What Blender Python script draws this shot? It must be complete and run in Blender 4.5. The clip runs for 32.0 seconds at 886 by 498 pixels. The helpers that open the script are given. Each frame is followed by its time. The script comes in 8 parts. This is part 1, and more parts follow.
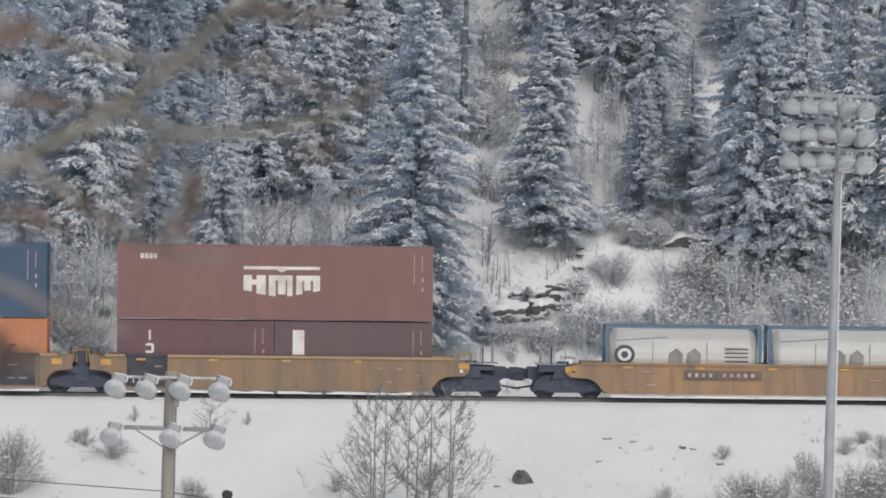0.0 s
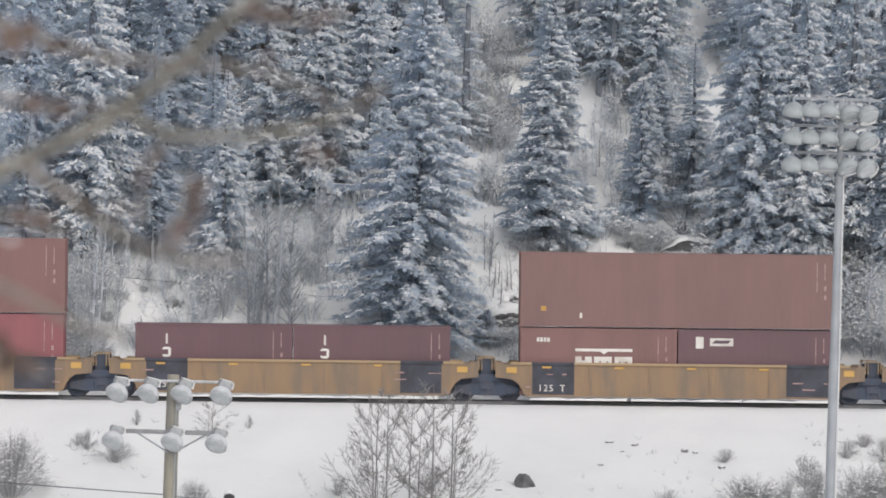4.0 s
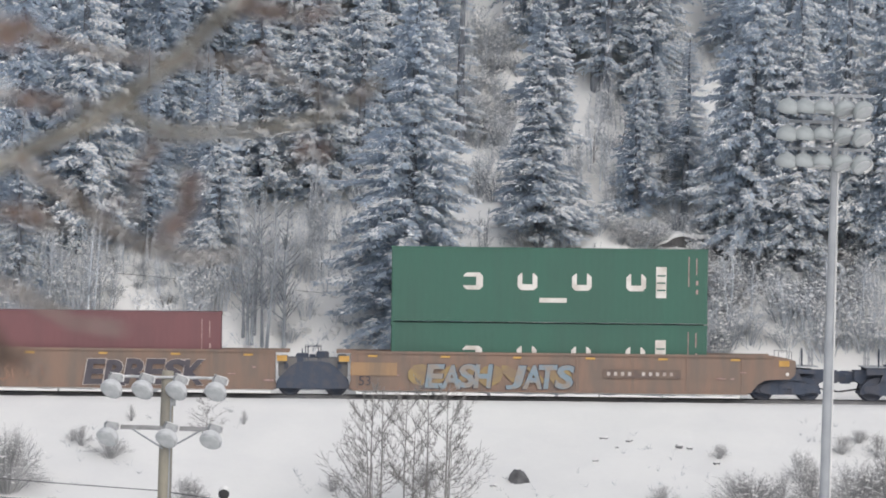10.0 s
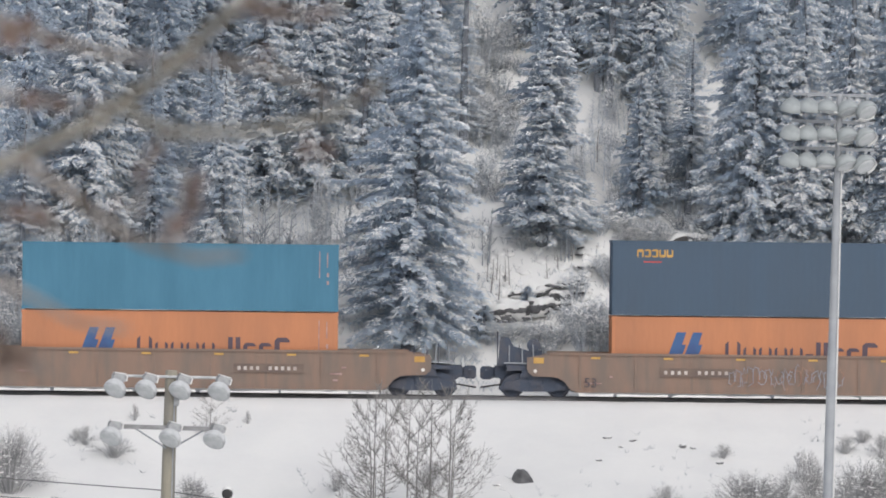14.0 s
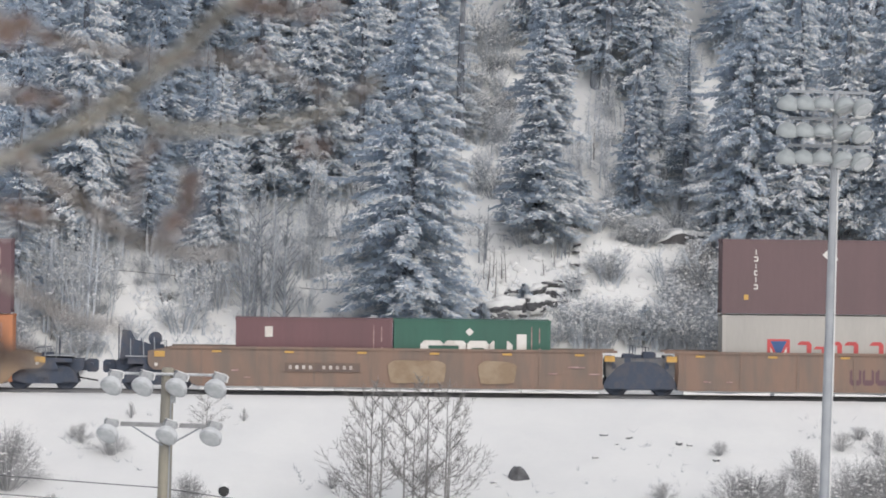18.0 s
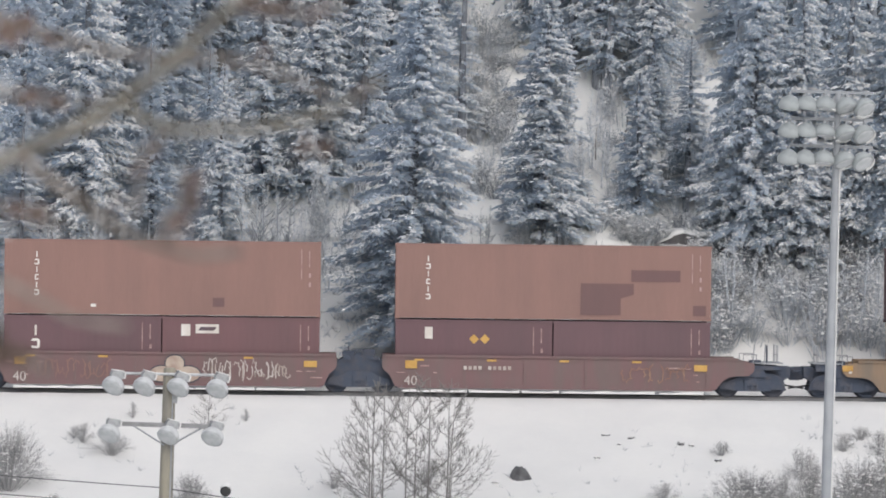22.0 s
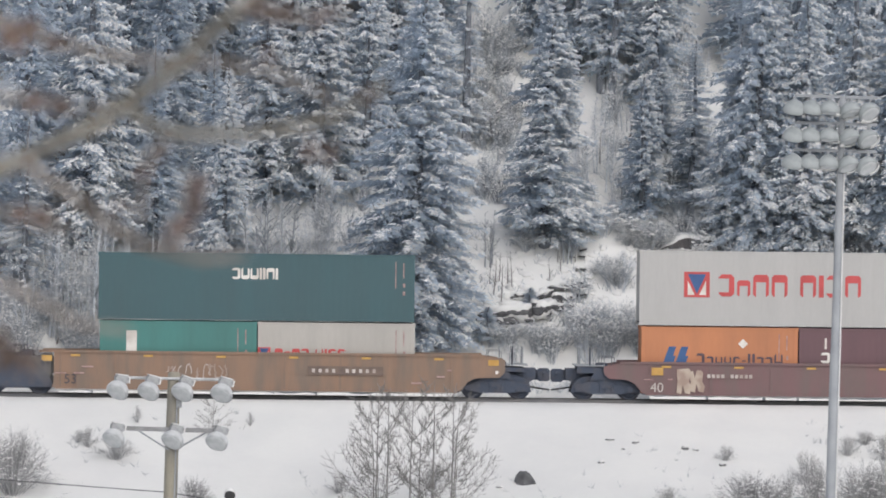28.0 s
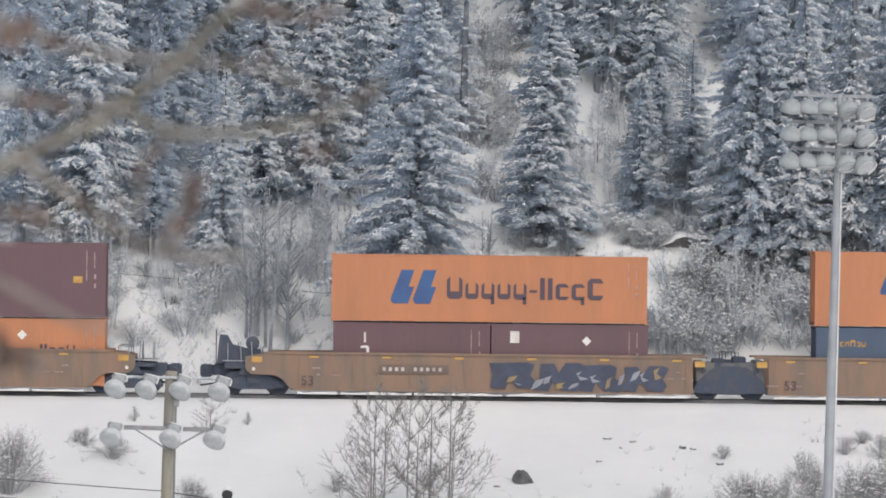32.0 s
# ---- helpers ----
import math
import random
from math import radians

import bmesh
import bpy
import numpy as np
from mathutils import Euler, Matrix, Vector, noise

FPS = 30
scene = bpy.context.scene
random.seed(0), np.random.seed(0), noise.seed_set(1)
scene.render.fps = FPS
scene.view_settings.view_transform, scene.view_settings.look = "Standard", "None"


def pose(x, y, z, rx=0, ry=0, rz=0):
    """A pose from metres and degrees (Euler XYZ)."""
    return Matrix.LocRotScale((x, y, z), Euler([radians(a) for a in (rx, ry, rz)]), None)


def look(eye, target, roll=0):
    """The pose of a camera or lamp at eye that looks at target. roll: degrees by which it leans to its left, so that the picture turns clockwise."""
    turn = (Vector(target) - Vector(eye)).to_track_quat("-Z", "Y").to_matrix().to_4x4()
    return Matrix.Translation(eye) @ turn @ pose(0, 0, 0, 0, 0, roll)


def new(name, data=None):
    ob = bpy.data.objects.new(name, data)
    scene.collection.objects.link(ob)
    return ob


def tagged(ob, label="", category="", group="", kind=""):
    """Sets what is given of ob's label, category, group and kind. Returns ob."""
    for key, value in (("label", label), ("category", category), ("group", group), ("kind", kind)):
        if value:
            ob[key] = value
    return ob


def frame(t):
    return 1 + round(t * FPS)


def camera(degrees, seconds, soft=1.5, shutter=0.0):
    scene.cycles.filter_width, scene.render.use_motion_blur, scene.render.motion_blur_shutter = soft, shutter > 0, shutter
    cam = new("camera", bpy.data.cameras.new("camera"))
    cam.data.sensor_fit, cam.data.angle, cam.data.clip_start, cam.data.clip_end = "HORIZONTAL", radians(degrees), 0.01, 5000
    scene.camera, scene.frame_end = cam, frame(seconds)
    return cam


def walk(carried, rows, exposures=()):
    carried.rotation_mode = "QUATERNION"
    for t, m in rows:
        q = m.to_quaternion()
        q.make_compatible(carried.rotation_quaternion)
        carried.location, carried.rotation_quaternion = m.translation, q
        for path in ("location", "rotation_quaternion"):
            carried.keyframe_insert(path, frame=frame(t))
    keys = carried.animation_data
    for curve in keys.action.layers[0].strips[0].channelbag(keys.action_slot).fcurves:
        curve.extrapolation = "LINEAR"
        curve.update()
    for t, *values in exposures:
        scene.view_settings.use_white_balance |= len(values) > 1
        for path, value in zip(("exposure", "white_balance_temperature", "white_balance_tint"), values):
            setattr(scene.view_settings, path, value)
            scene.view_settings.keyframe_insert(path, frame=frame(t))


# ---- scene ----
# The world: the track runs along x through the origin, rail top at z = 0 there, rising to +x; the camera looks along +y.
GRADE = 0.0179
LENS, REACH, VEER = 9.0, 218.45, 1.06
EYE = Vector((-REACH * math.sin(radians(VEER)), -REACH * math.cos(radians(VEER)), 7.0))
PITCH, ROLL = -0.345, -1.7
PX = 0.00575  # degrees of one unit of hand shake
cam = camera(LENS, 32.0, soft=1.8)
cam.data.dof.use_dof = True
cam.data.dof.focus_distance = 222.0
cam.data.dof.aperture_fstop = 7.5
# seconds, sideways and upward sway of the camera on its stand
SWAY = [
    (0.0, 0.0, 1.5),
    (0.5, 0.0, 6.1),
    (1.0, 0.0, -4.6),
    (1.5, -3.1, 0.0),
    (2.0, -4.6, 6.1),
    (2.5, 6.1, 6.2),
    (3.0, 6.1, 3.1),
    (3.5, 4.6, 9.2),
    (5.5, 1.5, -0.8),
    (6.0, 0.0, 0.0),
    (6.5, 4.6, 0.0),
    (7.0, 0.0, -1.5),
    (7.5, 0.8, 1.5),
    (8.0, 1.6, 1.6),
    (8.5, 1.5, 0.0),
    (9.0, 0.0, -3.1),
    (9.5, 0.0, -3.0),
    (10.0, -6.1, 0.8),
    (10.5, 0.0, -1.6),
    (11.0, -3.0, 1.5),
    (11.5, -6.1, 3.8),
    (12.0, -3.1, 0.0),
    (12.5, 6.1, -1.5),
    (13.0, 4.6, -3.1),
    (13.5, 0.0, 0.0),
    (14.0, 0.0, 0.0),
    (14.5, -1.5, 1.5),
    (16.5, -4.6, 0.0),
    (17.0, -9.2, -1.5),
    (17.5, -13.8, -4.6),
    (18.0, -6.2, -4.6),
    (18.5, -3.1, 0.0),
    (19.0, -1.5, 3.1),
    (19.5, 0.0, 0.0),
    (20.0, 0.0, -0.8),
    (20.5, 0.0, -0.8),
    (21.0, 3.0, -1.5),
    (21.5, 0.0, -1.5),
    (22.0, -3.1, -4.6),
    (22.5, -0.8, 0.0),
    (23.0, 0.8, 1.5),
    (23.5, 1.5, 4.6),
    (24.0, 7.6, 0.0),
    (24.5, 7.6, 0.0),
    (25.0, 4.6, -1.5),
    (25.5, 7.7, 1.5),
    (27.5, 6.1, 1.5),
    (28.0, 4.6, 3.1),
    (28.5, 1.5, 6.1),
    (29.0, 4.6, 6.1),
    (29.5, 3.0, 1.6),
    (30.0, 1.5, 1.6),
    (30.5, 0.0, 0.0),
    (31.0, 0.0, 0.0),
    (31.5, -1.5, 3.8),
    (32.0, 0.0, 1.5),
]
walk(cam, [(t, pose(*EYE, 90 + PITCH + PX * b, ROLL, -VEER + PX * a)) for t, a, b in SWAY], exposures=[(0, -0.26, 6300, 10), (1, -0.12, 6300, 10), (2, -0.06, 6300, 10), (25.5, -0.05, 6300, 10), (28, -0.09, 6300, 10), (32, -0.09, 6300, 10)])

# ---- light: an overcast winter day ----
world = bpy.data.worlds.new("winter_sky")
scene.world = world
world.use_nodes = True
wn, wl = world.node_tree.nodes, world.node_tree.links
sky = wn.new("ShaderNodeTexSky")
sky.sky_type, sky.sun_disc = "NISHITA", False
sky.sun_elevation, sky.sun_rotation = radians(42), radians(162)
sky.dust_density, sky.ozone_density = 4.0, 1.0
grey = wn.new("ShaderNodeHueSaturation")
grey.inputs["Saturation"].default_value = 0.5
wl.new(sky.outputs[0], grey.inputs["Color"])
wl.new(grey.outputs[0], wn["Background"].inputs["Color"])
wn["Background"].inputs["Strength"].default_value = 0.125
sun_data = bpy.data.lights.new("sun", "SUN")
sun_data.energy, sun_data.angle, sun_data.color = 0.88, radians(110), (1.0, 0.98, 0.95)
sun = new("sun", sun_data)
sun.matrix_world = look((0, 0, 0), (-0.22, 0.70, -0.67))


# ---- materials ----
def material(name, base, rough=0.7, metal=0.0, second=None, scale=3.0, low=0.42, high=0.62, grain=0.12, grain_scale=40.0, bump=0.15, bump_scale=30.0, island=0.0, each=0.0, stretch=(1, 1, 1), glow_through=None):
    """Two-scale procedural surface: broad patches of a second colour, fine grain, bump."""
    m = bpy.data.materials.new(name)
    m.use_nodes = True
    n, l = m.node_tree.nodes, m.node_tree.links
    b = n["Principled BSDF"]
    b.inputs["Roughness"].default_value, b.inputs["Metallic"].default_value = rough, metal
    tc = n.new("ShaderNodeTexCoord")
    mp = n.new("ShaderNodeMapping")
    mp.inputs["Scale"].default_value = stretch
    l.new(tc.outputs["Object"], mp.inputs[0])
    broad = n.new("ShaderNodeTexNoise")
    broad.inputs["Scale"].default_value, broad.inputs["Detail"].default_value = scale, 6
    l.new(mp.outputs[0], broad.inputs["Vector"])
    ramp = n.new("ShaderNodeMapRange")
    ramp.inputs[1].default_value, ramp.inputs[2].default_value = low, high
    l.new(broad.outputs[0], ramp.inputs[0])
    mix = n.new("ShaderNodeMix")
    mix.data_type = "RGBA"
    mix.inputs[6].default_value = (*base, 1)
    mix.inputs[7].default_value = (*(second or [c * 0.8 for c in base]), 1)
    l.new(ramp.outputs[0], mix.inputs[0])
    fine = n.new("ShaderNodeTexNoise")
    fine.inputs["Scale"].default_value, fine.inputs["Detail"].default_value = grain_scale, 3
    l.new(mp.outputs[0], fine.inputs["Vector"])
    val = n.new("ShaderNodeMapRange")
    val.inputs[3].default_value, val.inputs[4].default_value = 1 - grain, 1 + grain
    l.new(fine.outputs[0], val.inputs[0])
    hsv = n.new("ShaderNodeHueSaturation")
    colour = mix.outputs[2]
    l.new(colour, hsv.inputs["Color"])
    last = val.outputs[0]
    for amount, node, slot in ((island, "ShaderNodeNewGeometry", "Random Per Island"), (each, "ShaderNodeObjectInfo", "Random")):
        if amount:
            g = n.new(node)
            r = n.new("ShaderNodeMapRange")
            r.inputs[3].default_value, r.inputs[4].default_value = 1 - amount, 1 + amount
            l.new(g.outputs[slot], r.inputs[0])
            mu = n.new("ShaderNodeMath")
            mu.operation = "MULTIPLY"
            l.new(last, mu.inputs[0])
            l.new(r.outputs[0], mu.inputs[1])
            last = mu.outputs[0]
    l.new(last, hsv.inputs["Value"])
    l.new(hsv.outputs[0], b.inputs["Base Color"])
    if glow_through:  # light that passes through thin sprays and snow
        share, tint = glow_through
        tr = n.new("ShaderNodeBsdfTranslucent")
        tr.inputs["Color"].default_value = (*tint, 1)
        ms = n.new("ShaderNodeMixShader")
        ms.inputs[0].default_value = share
        l.new(b.outputs[0], ms.inputs[1])
        l.new(tr.outputs[0], ms.inputs[2])
        l.new(ms.outputs[0], n["Material Output"].inputs["Surface"])
    if bump:
        bn = n.new("ShaderNodeTexNoise")
        bn.inputs["Scale"].default_value, bn.inputs["Detail"].default_value = bump_scale, 5
        l.new(mp.outputs[0], bn.inputs["Vector"])
        bp = n.new("ShaderNodeBump")
        bp.inputs["Strength"].default_value, bp.inputs["Distance"].default_value = bump, 0.05
        l.new(bn.outputs[0], bp.inputs["Height"])
        l.new(bp.outputs[0], b.inputs["Normal"])
    return m


def srgb(r, g, b):
    return tuple((c / 255 / 12.92) if c / 255 < 0.04045 else ((c / 255 + 0.055) / 1.055) ** 2.4 for c in (r, g, b))


def paint(name, r, g, b, dirt_or_sheen=0.78, rough=0.6, fade_haze=0.43, grime=0.0):
    """Faded container or car paint, greyed further in place of haze, streaked downwards."""
    c = srgb(r, g, b)
    grey_ = sum(c) / 3
    c = tuple(0.80 * ((1 - fade_haze) * v + fade_haze * grey_) + 0.012 for v in c)  # sun-faded, then greyed and lifted in place of haze
    dull = [(1 - grime) * (dirt_or_sheen * v + 0.012) + grime * w for v, w in zip(c, (0.150, 0.135, 0.120))]
    return material(name, c, rough, 0.0, dull, 0.9 if grime else 0.5, 0.42, 0.62 if grime else 0.75, 0.05, 9.0, 0.06, 4.0, stretch=(1.6, 1.6, 0.35))


SNOW = material("snow", (0.757, 0.750, 0.733), 0.75, 0, (0.707, 0.703, 0.694), 0.35, 0.4, 0.7, 0.02, 5.0, 0.35, 1.4)
TREE_SNOW = material("snow_on_boughs", (0.85, 0.84, 0.83), 0.85, 0, (0.77, 0.765, 0.76), 2.0, 0.4, 0.7, 0.05, 10.0, 0, 8.0, island=0.10, glow_through=(0.30, (0.86, 0.855, 0.84)))
# Frosted needles, coloured paler and bluer to stand in for haze.
HAZY_NEEDLE = material("frosted_needles", (0.452, 0.495, 0.540), 0.95, 0, (0.53, 0.57, 0.61), 0.5, 0.4, 0.7, 0.2, 12.0, 0, 1, each=0.14, island=0.25, glow_through=(0.5, (0.67, 0.765, 0.875)))
BARK = material("bark", (0.17, 0.182, 0.205), 0.9, 0, (0.30, 0.315, 0.34), 4.0, 0.45, 0.6, 0.2, 30, 0.4, 20, stretch=(1, 1, 0.3))
TWIG = material("frosted_twig", (0.465, 0.498, 0.545), 0.9, 0, (0.675, 0.70, 0.735), 2.5, 0.4, 0.65, 0.15, 20, 0, 1, island=0.25)
MID_TWIG = material("half_frosted_twig", (0.37, 0.39, 0.418), 0.9, 0, (0.61, 0.63, 0.655), 3.5, 0.42, 0.62, 0.15, 20, 0, 1, island=0.3)
SAPLING_BARK = material("sapling_bark", (0.185, 0.178, 0.172), 0.9, 0, (0.29, 0.28, 0.27), 2.5, 0.4, 0.65, 0.15, 20, 0, 1, island=0.2)
BRUSH_TWIG = material("grey_brush_twig", (0.33, 0.328, 0.33), 0.9, 0, (0.47, 0.468, 0.47), 1.5, 0.4, 0.65, 0.15, 20, 0, 1, island=0.25)
EARTH = material("frozen_earth", (0.13, 0.125, 0.13), 0.95, 0, (0.21, 0.205, 0.21), 1.6, 0.4, 0.6, 0.2, 14, 0.6, 8)
GREY_TWIG = material("bare_twig", (0.228, 0.246, 0.272), 0.9, 0, (0.375, 0.398, 0.425), 1.5, 0.4, 0.65, 0.15, 20, 0, 1, island=0.25)
ROCK = material("rock", (0.13, 0.13, 0.135), 0.9, 0, (0.08, 0.08, 0.085), 2.0, 0.4, 0.6, 0.2, 14, 0.6, 6)
# The steel's bluish lift is haze put into its colour.
STEEL = material("rusty_steel", (0.070, 0.084, 0.116), 0.95, 0.0, (0.090, 0.094, 0.115), 3, 0.45, 0.6, 0.2, 30, 0.2, 20)
DUSTY_STEEL = material("dusty_steel", (0.135, 0.137, 0.15), 0.95, 0.0, (0.185, 0.175, 0.168), 2.2, 0.42, 0.62, 0.2, 30, 0.2, 20)
RAIL = material("rail_steel", (0.15, 0.152, 0.162), 0.7, 0.0, (0.20, 0.195, 0.195), 1, 0.4, 0.6, 0.15, 30, 0.1, 20)
TIE = material("railway_tie", (0.06, 0.05, 0.045), 0.9, 0, (0.10, 0.09, 0.08), 3, 0.4, 0.6, 0.2, 30, 0.3, 20)
RUBBER = material("black_rubber", (0.02, 0.02, 0.022), 0.6, 0, (0.03, 0.03, 0.03), 4, 0.4, 0.6, 0.1, 30, 0, 1)
BLACK = material("black_paint", srgb(72, 74, 84), 0.7, 0, srgb(60, 60, 68), 1.5, 0.4, 0.6, 0.1, 20, 0, 1)
WHITE = material("white_paint", srgb(222, 218, 212), 0.6, 0, srgb(200, 192, 184), 1.5, 0.45, 0.65, 0.05, 20, 0, 1)
YELLOW = material("yellow_marker", srgb(198, 158, 88), 0.6, 0, srgb(180, 138, 70), 1.5, 0.45, 0.65, 0.05, 20, 0, 1)
RED = material("red_marker", srgb(192, 80, 80), 0.5, 0, srgb(176, 72, 72), 1.5, 0.45, 0.65, 0.05, 20, 0, 1)
BLUE = material("blue_marker", srgb(62, 94, 140), 0.6, 0, srgb(60, 84, 130), 1.5, 0.45, 0.65, 0.05, 20, 0, 1)
NAVY = material("dark_lettering", srgb(82, 70, 82), 0.6, 0, srgb(90, 74, 80), 1.5, 0.45, 0.65, 0.05, 20, 0, 1)
GALV = material("galvanised_steel", (0.36, 0.375, 0.395), 0.65, 0.05, (0.30, 0.315, 0.335), 1.2, 0.4, 0.6, 0.06, 30, 0.05, 20)
POLE_WOOD = material("weathered_pole_wood", (0.32, 0.295, 0.235), 0.9, 0, (0.22, 0.21, 0.19), 3, 0.4, 0.6, 0.15, 40, 0.3, 30, stretch=(1, 1, 0.15))
LENS_GLASS = material("frosty_lamp_glass", (0.50, 0.53, 0.53), 0.4, 0, (0.60, 0.61, 0.62), 4, 0.4, 0.6, 0.05, 20, 0, 1)
GREY_WOOD = material("grey_crossarm_wood", (0.24, 0.24, 0.24), 0.9, 0, (0.33, 0.33, 0.335), 4, 0.4, 0.6, 0.15, 40, 0.3, 30)
LAMP_SAGE = material("sage_grey_lamp_bowl", (0.36, 0.385, 0.39), 0.6, 0.0, (0.30, 0.325, 0.33), 5, 0.4, 0.6, 0.1, 20, 0.1, 12)
LAMP_PALE = material("pale_lamp_bowl", (0.56, 0.57, 0.58), 0.6, 0.0, (0.44, 0.45, 0.46), 5, 0.4, 0.6, 0.1, 20, 0.1, 12)
LAMP_GREY = material("lamp_housing", (0.27, 0.275, 0.28), 0.6, 0.0, (0.38, 0.39, 0.40), 7, 0.4, 0.6, 0.1, 20, 0.1, 12)
LICHEN = material("lichen_bark", (0.235, 0.215, 0.175), 0.9, 0, (0.31, 0.285, 0.235), 18, 0.4, 0.6, 0.2, 90, 0.4, 70)
TWIG_BARK = material("brown_twig_bark", (0.23, 0.20, 0.175), 0.9, 0, (0.32, 0.28, 0.25), 18, 0.4, 0.6, 0.2, 90, 0.3, 70)
DEAD_LEAF = material("dead_leaf", (0.11, 0.075, 0.06), 0.8, 0, (0.15, 0.105, 0.085), 20, 0.4, 0.6, 0.2, 90, 0, 1, each=0.3)
SNOWY_PIPE = material("frosted_pipe", (0.60, 0.61, 0.62), 0.6, 0, (0.42, 0.43, 0.44), 6, 0.4, 0.6, 0.1, 20, 0.1, 12)
WIRE = material("cable", (0.10, 0.10, 0.105), 0.6, 0, (0.16, 0.16, 0.16), 1, 0.4, 0.6, 0.1, 20, 0, 1)



# ---- mesh tools ----
class Shape:
    """Collects vertices and faces for one mesh."""

    def __init__(self):
        self.v, self.f = [], []

    def add(self, verts, faces):
        k = len(self.v)
        self.v.extend(tuple(p) for p in verts)
        self.f.extend(tuple(i + k for i in q) for q in faces)
        return self

    def box(self, x0, x1, y0, y1, z0, z1, cut=0.0):
        c = min(cut, (x1 - x0) / 3, (z1 - z0) / 3)
        if c <= 0:
            p = [(x, y, z) for x in (x0, x1) for y in (y0, y1) for z in (z0, z1)]
            return self.add(p, [(0, 1, 3, 2), (4, 6, 7, 5), (0, 4, 5, 1), (2, 3, 7, 6), (0, 2, 6, 4), (1, 5, 7, 3)])
        ring = [(x0 + c, z0), (x1 - c, z0), (x1, z0 + c), (x1, z1 - c), (x1 - c, z1), (x0 + c, z1), (x0, z1 - c), (x0, z0 + c)]
        return self.slab(ring, y0, y1)

    def slab(self, ring, y0, y1):
        """A polygon in x, z, thick from y0 to y1."""
        n = len(ring)
        self.add([(x, y0, z) for x, z in ring] + [(x, y1, z) for x, z in ring],
                 [tuple(range(n)), tuple(range(2 * n - 1, n - 1, -1))] + [(i, i + n, (i + 1) % n + n, (i + 1) % n) for i in range(n)])
        return self

    def tube(self, points, radii, sides=6, caps=True):
        k = len(self.v)
        pts = [Vector(p) for p in points]
        for i, p in enumerate(pts):
            d = (pts[min(i + 1, len(pts) - 1)] - pts[max(i - 1, 0)])
            d = d.normalized() if d.length > 1e-9 else Vector((0, 0, 1))
            a = d.cross(Vector((0.31, 0.17, 0.93)) if abs(d.z) < 0.9 else Vector((1, 0.2, 0))).normalized()
            b = d.cross(a)
            for s in range(sides):
                w = 2 * math.pi * s / sides
                self.v.append(tuple(p + radii[i] * (math.cos(w) * a + math.sin(w) * b)))
        for i in range(len(pts) - 1):
            for s in range(sides):
                q = (s + 1) % sides
                self.f.append((k + i * sides + s, k + i * sides + q, k + (i + 1) * sides + q, k + (i + 1) * sides + s))
        if caps:
            self.f.append(tuple(k + s for s in range(sides))[::-1])
            e = k + (len(pts) - 1) * sides
            self.f.append(tuple(e + s for s in range(sides)))
        return self

    def spike(self, a, b, r):
        """A fine twig: three sides that meet at the tip."""
        d = b - a
        u = d.cross(Vector((0.31, 0.17, 0.93)) if abs(d.z) < 0.9 * d.length else Vector((1, 0.2, 0))).normalized() * r
        w = d.normalized().cross(u)
        k = len(self.v)
        self.v.extend((tuple(a + u), tuple(a - 0.5 * u + 0.87 * w), tuple(a - 0.5 * u - 0.87 * w), tuple(b)))
        self.f.extend(((k, k + 1, k + 3), (k + 1, k + 2, k + 3), (k + 2, k, k + 3)))
        return self

    def turned(self, profile, sides=16, axis="z", at=(0, 0, 0)):
        """A surface of revolution: profile of (distance along the axis, radius)."""
        k = len(self.v)
        for h, r in profile:
            for s in range(sides):
                w = 2 * math.pi * s / sides
                a, b = r * math.cos(w), r * math.sin(w)
                p = {"z": (a, b, h), "y": (a, h, b), "x": (h, a, b)}[axis]
                self.v.append((p[0] + at[0], p[1] + at[1], p[2] + at[2]))
        for i in range(len(profile) - 1):
            for s in range(sides):
                q = (s + 1) % sides
                self.f.append((k + i * sides + s, k + i * sides + q, k + (i + 1) * sides + q, k + (i + 1) * sides + s))
        self.f.append(tuple(k + s for s in range(sides))[::-1])
        e = k + (len(profile) - 1) * sides
        self.f.append(tuple(e + s for s in range(sides)))
        return self

    def mesh(self, name, mat, smooth=False):
        me = bpy.data.meshes.new(name)
        me.from_pydata(self.v, [], self.f)
        me.materials.append(mat)
        if smooth:
            me.shade_smooth()
        me.update()
        return me


def part(name, me, parent, label="", m=None):
    ob = new(name, me)
    ob.parent = parent
    if m is not None:
        ob.matrix_basis = m
    if label:
        tagged(ob, label)
    return ob


CACHE = {}


def shared(key, make):
    if key not in CACHE:
        CACHE[key] = make()
    return CACHE[key]


def smooth_step(a, b, v):
    k = min(1.0, max(0.0, (v - a) / (b - a)))
    return k * k * (3 - 2 * k)


# ---- ground ----
def height(x, y):
    """Ground height over the plan."""
    tilt = GRADE * max(-90.0, min(90.0, x))
    n1 = noise.noise(Vector((x * 0.07, y * 0.07, 3.1)))
    n2 = noise.noise(Vector((x * 0.30, y * 0.30, 7.7)))
    if y < -3.2:
        s = -3.2 - y
        z = -0.14 - 0.36 * min(s, 20.0) + (0.10 * n2 + 0.5 * n1) * smooth_step(1.0, 7.0, s)
        z = tilt * smooth_step(40, 18, s) + z
        back = 212.0 + y
        z += 13.0 * smooth_step(60, 2, back)
        return z
    z = tilt - 0.14
    if y > 3.2:
        s = y - 3.2
        z += 0.7 * min(s, 9.5) * smooth_step(-1.5, 4.0, s)
        z += -0.6 * smooth_step(9.5, 11.5, s) * smooth_step(15, 12, s)
        z += 0.78 * max(0.0, s - 12.5)
        z += (0.9 * n1 + 0.35 * n2) * smooth_step(1, 8, s)
    return z


